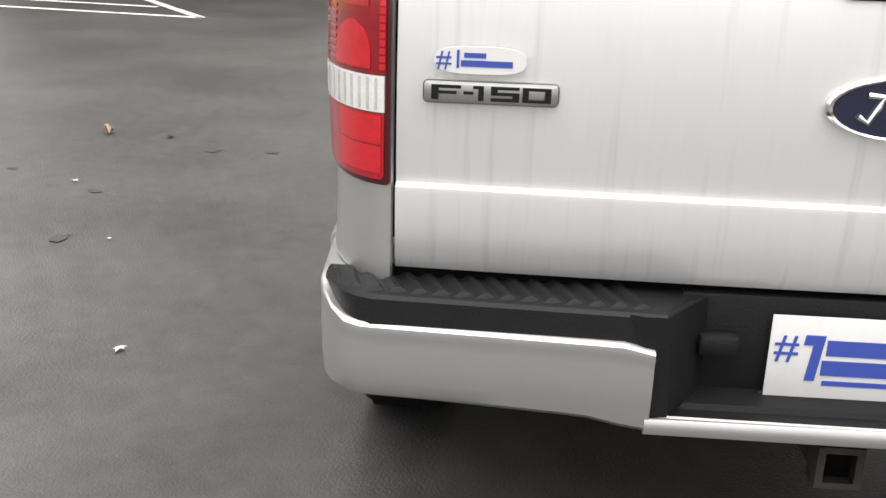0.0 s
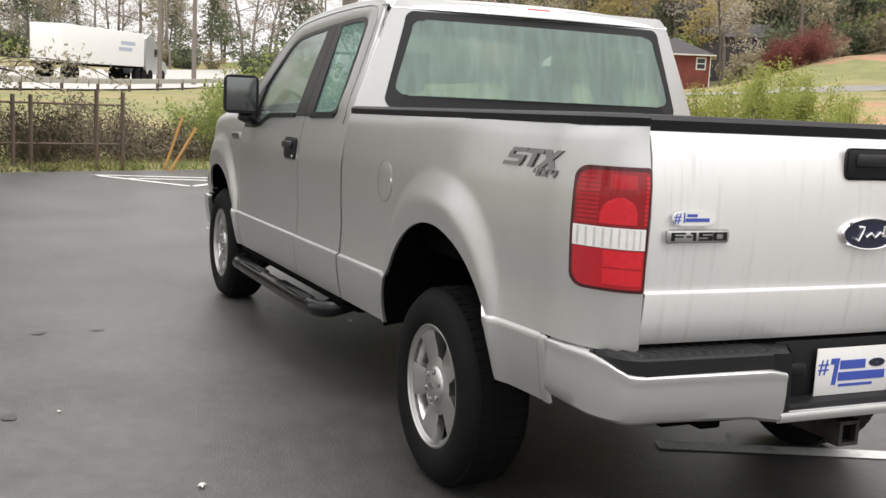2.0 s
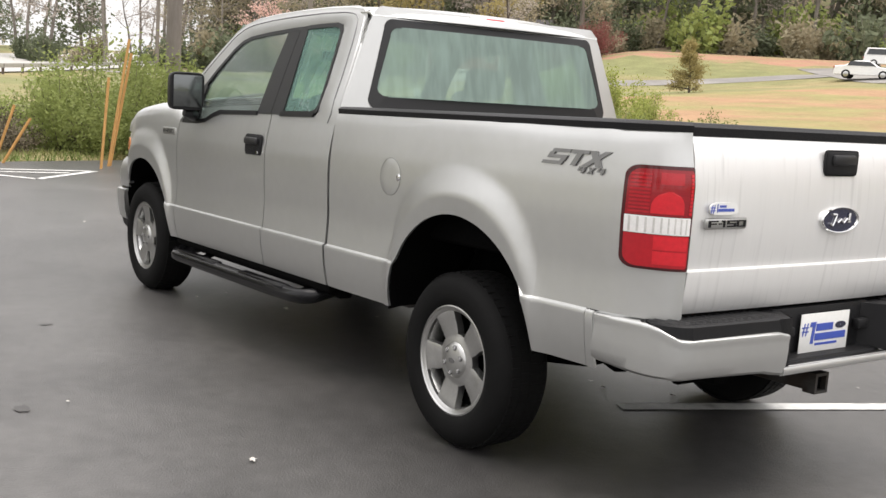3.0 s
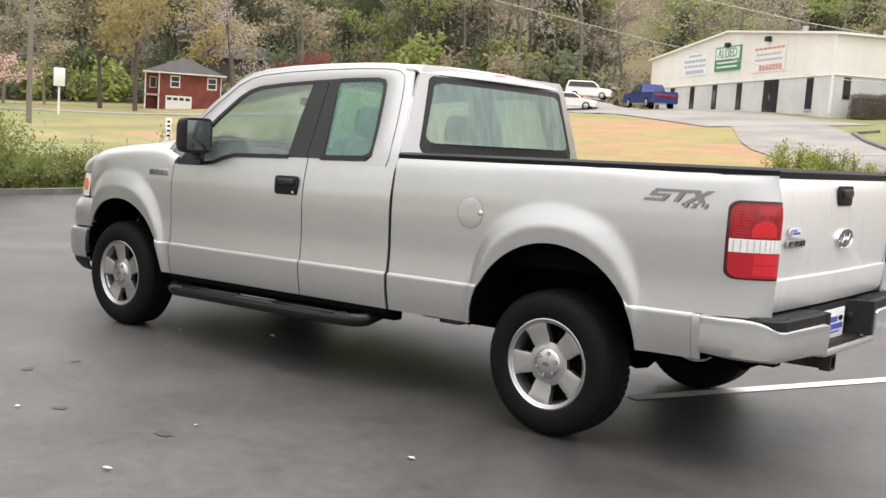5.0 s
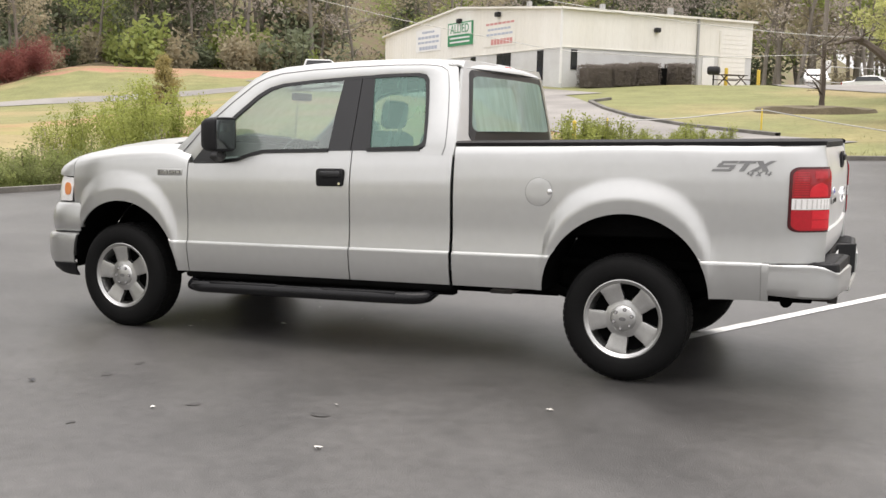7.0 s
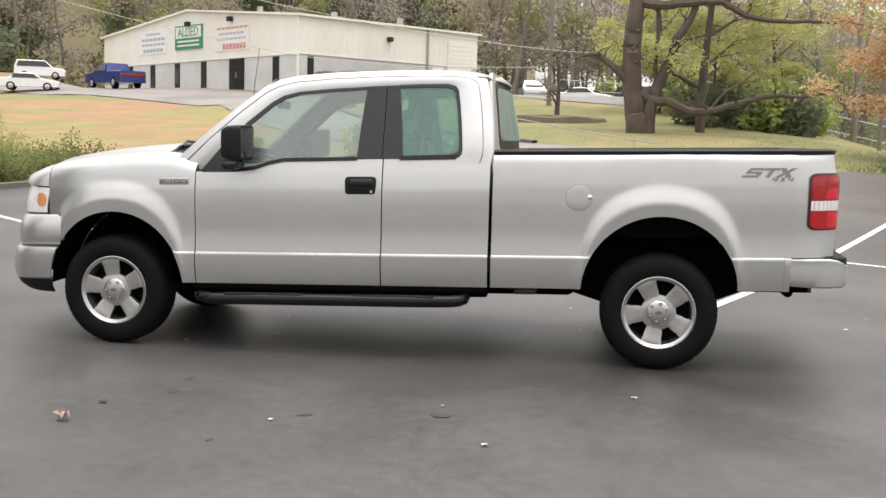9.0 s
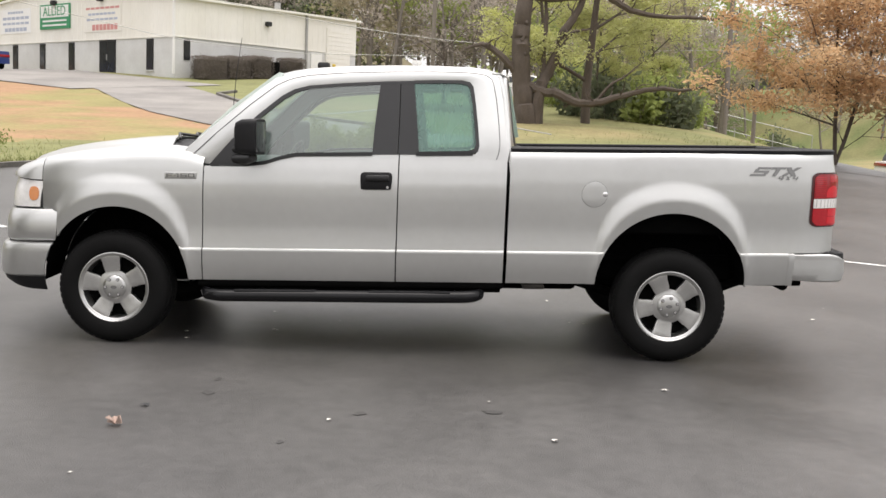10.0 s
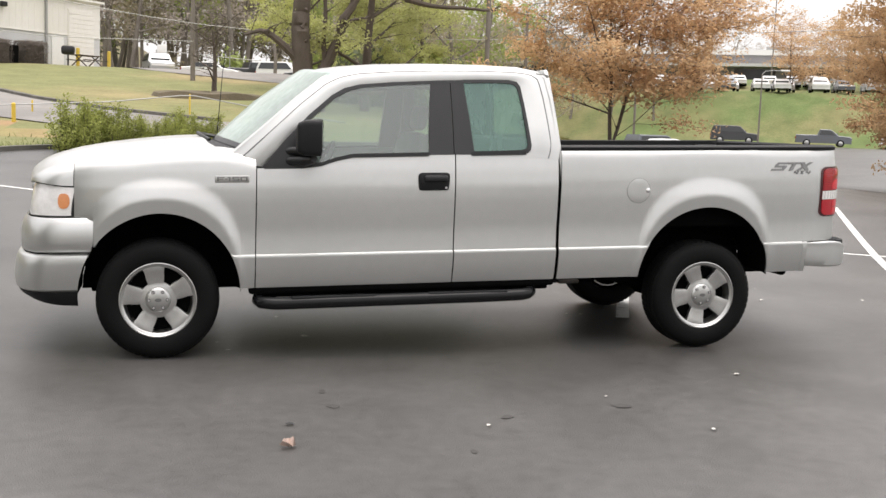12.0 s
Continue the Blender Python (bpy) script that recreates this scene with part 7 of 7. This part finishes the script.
# the bare tree beyond the load bed
tree = thing("tree", "old bare two-stemmed tree on the grass beyond the lot", "tree", at=(0.9, 34.25, 1.5))
TREE_LIMBS = (
    ("trunk", ((0.26, 0, -0.6), (0.13, 0, 0.72), (-0.06, 0, 2.0), (-0.16, 0, 3.3), (-0.12, 0, 4.4), (0.0, 0.1, 5.6), (0.2, 0.2, 7.5), (0.1, 0.2, 9.5)), (0.54, 0.41, 0.37, 0.35, 0.33, 0.29, 0.19, 0.06), 12),
    ("stem", ((0.5, 0, -0.5), (0.61, 0, 1.4), (0.89, 0.1, 2.24), (1.38, 0.1, 3.3), (1.46, 0.1, 3.9), (1.85, 0.1, 4.5), (2.23, 0.1, 5.4), (2.6, 0.2, 7.5)), (0.36, 0.25, 0.22, 0.19, 0.17, 0.15, 0.12, 0.03), 9),
    ("limb", ((-0.25, 0, 2.3), (-0.85, -0.1, 2.9), (-1.4, -0.1, 3.28), (-1.73, -0.1, 3.34), (-2.31, -0.1, 3.18)), (0.17, 0.14, 0.12, 0.09, 0.04), 7),
    ("limb", ((0.16, 0, 1.91), (0.71, -0.1, 1.64), (1.35, -0.2, 1.56), (2.11, -0.2, 1.24), (2.85, -0.2, 1.27), (3.99, -0.2, 1.62), (5.22, -0.2, 1.9), (6.26, -0.1, 1.88), (7.26, 0, 2.15), (7.7, 0, 2.5)), (0.18, 0.17, 0.19, 0.17, 0.15, 0.12, 0.10, 0.07, 0.05, 0.02), 8),
    ("limb", ((0.01, 0, 5.3), (1.07, 0, 5.27), (2.23, 0, 5.37), (3.17, 0, 5.35), (4.02, 0, 4.88), (5.17, 0, 4.68), (6.29, 0, 4.69), (7.31, 0, 4.66), (7.9, 0, 4.9)), (0.19, 0.17, 0.16, 0.14, 0.12, 0.09, 0.07, 0.05, 0.02), 7),
    ("limb", ((0.87, 0.1, 1.9), (0.75, 0.1, 3.1), (0.81, 0.1, 4.2), (0.7, 0.1, 5.6)), (0.11, 0.10, 0.09, 0.05), 6),
    ("limb", ((1.42, 0.1, 3.5), (1.85, 0, 3.95), (2.45, 0, 4.1), (2.9, 0, 4.4)), (0.09, 0.07, 0.04, 0.02), 5),
    ("limb", ((2.85, -0.2, 1.3), (3.4, -0.2, 2.0), (3.9, -0.1, 2.3), (4.6, 0, 2.9)), (0.07, 0.05, 0.04, 0.015), 5),
    ("limb", ((3.17, 0, 5.35), (3.8, 0.1, 5.9), (4.6, 0.1, 6.1), (5.4, 0, 6.6)), (0.08, 0.06, 0.04, 0.02), 5),
    ("limb", ((0.1, 0.1, 6.2), (-0.9, 0.1, 7.0), (-1.9, 0.2, 7.4), (-2.8, 0.1, 8.2)), (0.15, 0.11, 0.07, 0.02), 6),
)
for name, points, radii, sides in TREE_LIMBS:
    bm = bmesh.new()
    add_limb(bm, points, radii, sides)
    part(name, bm, BARK, tree)

orange = tree_mesh(31, 7.4, 3.9, 0.075, 42000, 0.086, splits=(9, 6, 4), first=0.08, crown_low=0.06, forks=3)
o1 = plant("tree", "young tree thick with rust-orange leaves", "tree", orange, LEAF_ORANGE, 10.6, 26.6)
repeat(o1, [(24.0, 26.5, 120, 1.0)])
o2 = plant("tree", "young tree thick with rust-orange leaves", "tree", tree_mesh(32, 7.4, 3.9, 0.09, 9000, 0.15, splits=(9, 5, 3), first=0.08, crown_low=0.06, forks=2), LEAF_ORANGE, 60, 97, size=0.9)
repeat(o2, [(70, 101, 80, 0.9), (50, 99, 200, 0.8)])
green = tree_mesh(41, 8.2, 3.6, 0.2, 13000, 0.095, splits=(9, 5, 3), first=0.15, crown_low=0.1)
g1 = plant("tree", "tall tree in fresh pale green leaf", "tree", green, LEAF_PALE, 3.6, 36)
repeat(g1, [(2.5, 47, 140, 0.8), (7.6, 43, 200, 0.62), (4.6, 40.5, 290, 0.5)])
yellow = plant("tree", "large tree hazed with yellow-green buds beside the house", "tree", budding[0], LEAF_YELLOW, -69.2, 45.0, size=0.9)
repeat(yellow, [(-75.5, 46.0, 100, 0.9), (-80.0, 61.0, 40, 0.8)])
plant("tree", "bare grey tree in front of the brick house", "tree", bare[0], TWIG, -67.7, 53.5, 40, size=0.62)
pink = plant("tree", "small blossoming tree in pale pink", "tree", tree_mesh(51, 4.6, 2.8, 0.14, 2600, 0.12, splits=(8, 5, 3), crown_low=0.2), LEAF_PINK, -74, 35)
conifer = plant("tree", "small golden-green conifer on the bank", "tree", tree_mesh(61, 2.7, 1.0, 0.07, 6500, 0.06, splits=(34, 4), first=0.03, crown_low=0.01, evergreen=True), LEAF_YELLOW, -36.2, 40.7, size=1.0)
small = plant("tree", "small bare tree in a mulched flower bed", "tree", tree_mesh(71, 2.9, 1.5, 0.13, 250, 0.04, splits=(6, 5, 4), first=0.25), TWIG, -2.3, 41.5)
mulch = bmesh.new()
rows = [[(-2.5 + k * 2.6 * math.cos(q * math.tau / 28), 40.6 + k * 1.5 * math.sin(q * math.tau / 28), land(-2.5, 40.6) + h + 0.05 * math.sin(q * 5.0)) for q in range(28)] for k, h in ((1.0, -0.15), (0.92, 0.16), (0.7, 0.22), (0.02, 0.25))]
add_rows(mulch, rows, closed=True)
tagged(mesh_object("flower_bed", mulch, VINE), "brown mulched flower bed ringed with dry plants", "flower bed", kind="structure")

# fence-line trees and overhanging greenery
for k, (x, y, h, r) in enumerate(((-11.6, -5.9, 7.5, 0.10), (-11.75, -5.25, 8, 0.11), (-11.9, -4.95, 8, 0.15), (-12.05, -4.7, 7, 0.12), (-12.9, -3.7, 6.5, 0.13), (-13.9, -7.4, 8, 0.2), (-13.6, -2.9, 6.0, 0.09))):
    m = tree_mesh(80 + k, h, 2.6, r, 7000, 0.048, splits=(10, 5, 4), first=0.16, crown_low=0.14, droop=0.14)
    plant("tree", "fence-side tree with fresh green leaves", "tree", m, (LEAF_OLIVE, LEAF_GREEN, LEAF_DARK)[k % 3], x, y, 50 * k)
hedge_a = plant("shrub", "tangled dry brown thicket behind the fence", "shrub", shrub_mesh(90, 1.3, 0.82, 6500, 0.030), VINE, -14.6, -1.6)
repeat(hedge_a, [(-14.9, -0.2, 80, 1.0), (-14.4, -3.0, 160, 1.0), (-14.0, -4.4, 20, 1.0), (-15.6, 0.8, 200, 0.8), (-13.6, -5.8, 60, 1.0), (-16.5, 2.0, 20, 1.0), (-17, -0.8, 90, 1.2)])
plant("tree", "tall bare tree standing behind the lot", "tree", bare[1], TWIG, 2.7, -23.0)
leafy = plant("shrub", "dense green shrub at the edge of the lot", "shrub", shrub_mesh(91, 1.35, 1.6, 6000, 0.044), LEAF_GREEN, -14.8, 2.7)
repeat(leafy, [(-15.6, 1.9, 200, 0.9), (-15.2, 3.9, 260, 1.0), (-16.0, 3.0, 10, 1.15), (-14.6, -5.2, 40, 0.75), (-13.2, -4.0, 150, 0.6), (-12.6, -6.2, 230, 0.7), (-17.2, 4.4, 50, 1.05), (-16.4, 1.6, 100, 0.7), (-18.4, 3.4, 130, 1.2), (-15.4, -4.0, 20, 0.6), (-14.2, -6.8, 70, 0.7), (-13.4, -8.2, 110, 0.7)])
tall = plant("shrub", "tall overhanging olive-green thicket at the fence", "shrub", shrub_mesh(97, 1.25, 3.3, 9000, 0.048), LEAF_MOSS, -13.0, -5.0)
repeat(tall, [(-13.3, -3.9, 70, 0.95), (-12.7, -6.1, 140, 1.0), (-12.5, -7.3, 220, 1.0), (-14.3, -4.6, 300, 1.15), (-13.8, -2.9, 30, 0.72), (-13.9, -6.6, 100, 1.2)])
low = plant("shrub", "low leafy shrub along the kerb", "shrub", shrub_mesh(92, 0.95, 0.82, 3600, 0.037), LEAF_WEED, -15.6, 5.6)
spots = []
for k in range(25):
    y = 4.4 + k * 0.41
    spots.append((lot_edge(y) - 0.9 - rng.uniform(0, 1.3), y, rng.uniform(0, 360), rng.uniform(0.6, 1.1)))
repeat(low, spots)
lime = plant("shrub", "feathery lime-green shrub above the kerb", "shrub", shrub_mesh(93, 1.15, 1.75, 6500, 0.039), LEAF_LIME, -15.4, 13.2)
repeat(lime, [(-16.4, 14.2, 70, 1.05), (-15.6, 15.2, 170, 0.95), (-16.8, 12.6, 20, 0.8), (-17.2, 15.8, 260, 1.1), (-13.9, 14.6, 60, 0.72)])
wispy = plant("shrub", "small feathery yellow-green shrub above the kerb", "shrub", shrub_mesh(98, 0.62, 0.95, 2600, 0.030), LEAF_LIME, -5.6, 18.3)
repeat(wispy, [(-6.3 + 0.17 * k + rng.uniform(-0.25, 0.25), 17.7 + 0.10 * k + rng.uniform(-0.3, 0.7), 47 * k, rng.uniform(0.75, 1.2) - 0.016 * k) for k in range(22)])
twiggy = plant("shrub", "thin bare-stemmed shrub above the kerb", "shrub", shrub_mesh(94, 0.8, 1.25, 260, 0.04), LEAF_OLIVE, -15.9, 8.4)
repeat(twiggy, [(-15.2, 10.0, 40, 0.9), (-15.0, 7.0, 90, 0.8), (-13.8, 12.2, 150, 0.9)])
red_bush = plant("shrub", "round dull-red shrub beside the lane", "shrub", shrub_mesh(95, 3.2, 3.3, 9000, 0.085), LEAF_RED, -67.2, 59.8, size=0.8)
repeat(red_bush, [(-66.4, 62.2, 60, 0.9), (-69.6, 62.5, 140, 0.7)])
# clipped hedges at the warehouse
hedge_mat = material("clipped_brown_hedge", (0.125, 0.105, 0.088), 0.95, var=0.2, scale=4)


def clipped(seed, w, d, h, leaves, leaf):
    """A squared hedge: dark twig core and leaves over its faces."""
    rng = random.Random(seed)
    bm = box((-w / 2 + 0.1, -d / 2 + 0.1, 0), (w / 2 - 0.1, d / 2 - 0.1, h - 0.1), 0.12)
    core = ([v.co.copy() for v in bm.verts], [[v.index for v in f.verts] for f in bm.faces])
    bm.verts.index_update()
    core = ([v.co.copy() for v in bm.verts], [[v.index for v in f.verts] for f in bm.faces])
    bm.free()
    cv, cf = [], []
    for _ in range(leaves):
        p = Vector((rng.uniform(-1, 1) * w / 2, rng.uniform(-1, 1) * d / 2, rng.uniform(0.05, 1) * h))
        side = rng.random()
        if side < 0.3:
            p.z = h + rng.gauss(0, 0.04)
        elif side < 0.8:
            p.y = math.copysign(d / 2 + rng.gauss(0, 0.05), p.y)
        else:
            p.x = math.copysign(w / 2 + rng.gauss(0, 0.05), p.x)
        u = Vector((rng.gauss(0, 1), rng.gauss(0, 1), rng.gauss(0, 1))).normalized()
        n = u.orthogonal().normalized()
        t = leaf * rng.uniform(0.5, 1.2)
        i = len(cv)
        cv += [p + u * t, p + n * t * 0.5, p - u * t, p - n * t * 0.5]
        cf.append((i, i + 1, i + 2, i + 3))
    return core, (cv, cf)


for k, f, w in ((0, 1.7, 2.0), (1, 3.6, 1.9), (2, 5.4, 1.7), (3, 8.2, 1.5)):
    ang = radians(WH_ANGLE)
    lx, ly = -1.3, -f
    x = -19.2 + lx * math.cos(ang) - ly * math.sin(ang)
    y = 58.0 + lx * math.sin(ang) + ly * math.cos(ang)
    plant("hedge", "clipped brown hedge against the warehouse wall", "hedge", clipped(96 + k, w, 1.3, 1.4, 5200, 0.055), hedge_mat, x, y, WH_ANGLE - 90, hedge_mat)

# tufts along the edges
bm_v, bm_f, bm_i = [], [], []
rng = random.Random(3)
for k in range(20000):
    y = rng.uniform(-9, 34) if k % 2 else rng.uniform(-7, 24)
    x = lot_edge(y) - 0.12 - abs(rng.gauss(0, 1.0 if k % 3 else 5.0))
    z = land(x, y)
    a = rng.uniform(0, math.tau)
    dry = y < -1.9 + rng.gauss(0, 0.7)
    h, w = (rng.uniform(0.01, 0.07), rng.uniform(0.02, 0.05)) if dry else (rng.uniform(0.04, 0.17), rng.uniform(0.005, 0.013))
    dx, dy = math.cos(a) * w, math.sin(a) * w
    lx, ly = rng.gauss(0, 0.06), rng.gauss(0, 0.06)
    i = len(bm_v)
    bm_v += [(x - dx, y - dy, z - 0.02), (x + dx, y + dy, z - 0.02), (x + lx, y + ly, z + h)]
    bm_f.append((i, i + 1, i + 2))
    bm_i.append(1 if dry else 0)
tufts = new("grass_tufts", data_mesh("grass_tufts", (bm_v, bm_f), GRASS_BLADE, False))
tufts.data.materials.append(LITTER)
tufts.data.polygons.foreach_set("material_index", bm_i)
tagged(tufts, "rough grass blades along the lot edge", "grass", kind="stuff")

# stains on the asphalt
STAIN = material("dark_oil_stain", (0.052, 0.050, 0.048), 0.5, var=0.3, scale=14, bump=0.0016, bump_scale=200)


def stain(x, y, size, seed):
    rng = random.Random(seed)
    bm = bmesh.new()
    mid = bm.verts.new((x, y, land(x, y) + 0.004))
    turn, long = rng.uniform(0, math.tau), rng.uniform(1.3, 2.2)
    rim = []
    for k in range(22):
        a = k * math.tau / 22
        r = 0.62 * size * (1 + 0.7 * noise.noise((math.cos(a) * 1.6, math.sin(a) * 1.6, seed * 3.1)))
        dx, dy = r * long * math.cos(a), r * math.sin(a)
        px, py = x + dx * math.cos(turn) - dy * math.sin(turn), y + dx * math.sin(turn) + dy * math.cos(turn)
        rim.append(bm.verts.new((px, py, land(px, py) + 0.004)))
    for k in range(22):
        bm.faces.new((mid, rim[k], rim[(k + 1) % 22]))
    tagged(mesh_object("oil_stain", bm, STAIN), "small dark oil stain on the asphalt", "stain", kind="structure")


for k, (x, y, size) in enumerate(((-2.74, -2.2, 0.04), (-1.88, -2.52, 0.035), (-1.18, -2.40, 0.045), (-2.76, -1.88, 0.03), (-2.2, -3.06, 0.03))):
    stain(x, y, size, k)

# litter on the asphalt
dead = material("dry_leaf", (0.46, 0.35, 0.30), 0.8, var=0.25, scale=30)
pale = material("pale_scrap", (0.60, 0.58, 0.54), 0.7, var=0.15, scale=30)


def scrap(name, x, y, size, mat, label, seed, flat=0.15):
    rng = random.Random(seed)
    ob = thing(name, label, "leaf" if name == "fallen_leaf" else "scrap", at=(x, y, land(x, y)), rz=rng.uniform(0, 360))
    bm = bmesh.new()
    rim = []
    for k in range(10):
        r = size * (0.55 + 0.45 * (k % 2)) * rng.uniform(0.75, 1.15)
        a = k * math.tau / 10
        rim.append(bm.verts.new((r * math.cos(a), r * 0.7 * math.sin(a), 0.006 + size * flat * rng.random() * 2)))
    mid = bm.verts.new((0, 0, 0.006))
    for k in range(10):
        bm.faces.new((mid, rim[k], rim[(k + 1) % 10]))
    part("blade", bm, mat, ob)


scrap("fallen_leaf", -3.04, -2.88, 0.055, dead, "curled brown leaf on the asphalt", 1, 0.5)
scrap("fallen_leaf", -3.0, -2.51, 0.035, TRIM, "dark wet leaf on the asphalt", 2)
for k, (x, y) in enumerate(((-0.165, -1.785), (-2.28, 0.10), (-2.7, -0.35), (-1.2, -2.2), (1.9, 1.6), (2.6, 0.9), (-0.6, 1.4), (3.0, 4.6), (4.4, 6.6), (-0.51, 0.35), (-0.39, 0.32), (-0.13, 0.57), (-3.23, -0.75), (-3.3, -0.51), (0.2, 1.71), (1.59, 0.95), (-2.83, 0.4), (-2.02, -2.67), (-2.99, -3.61), (-5.6, -1.9), (-6.9, -0.4), (5.2, 3.0), (-0.9, -2.9))):
    scrap("litter_scrap", x, y, random.Random(k).uniform(0.012, 0.03), pale, "tiny pale scrap of litter on the asphalt", 20 + k)
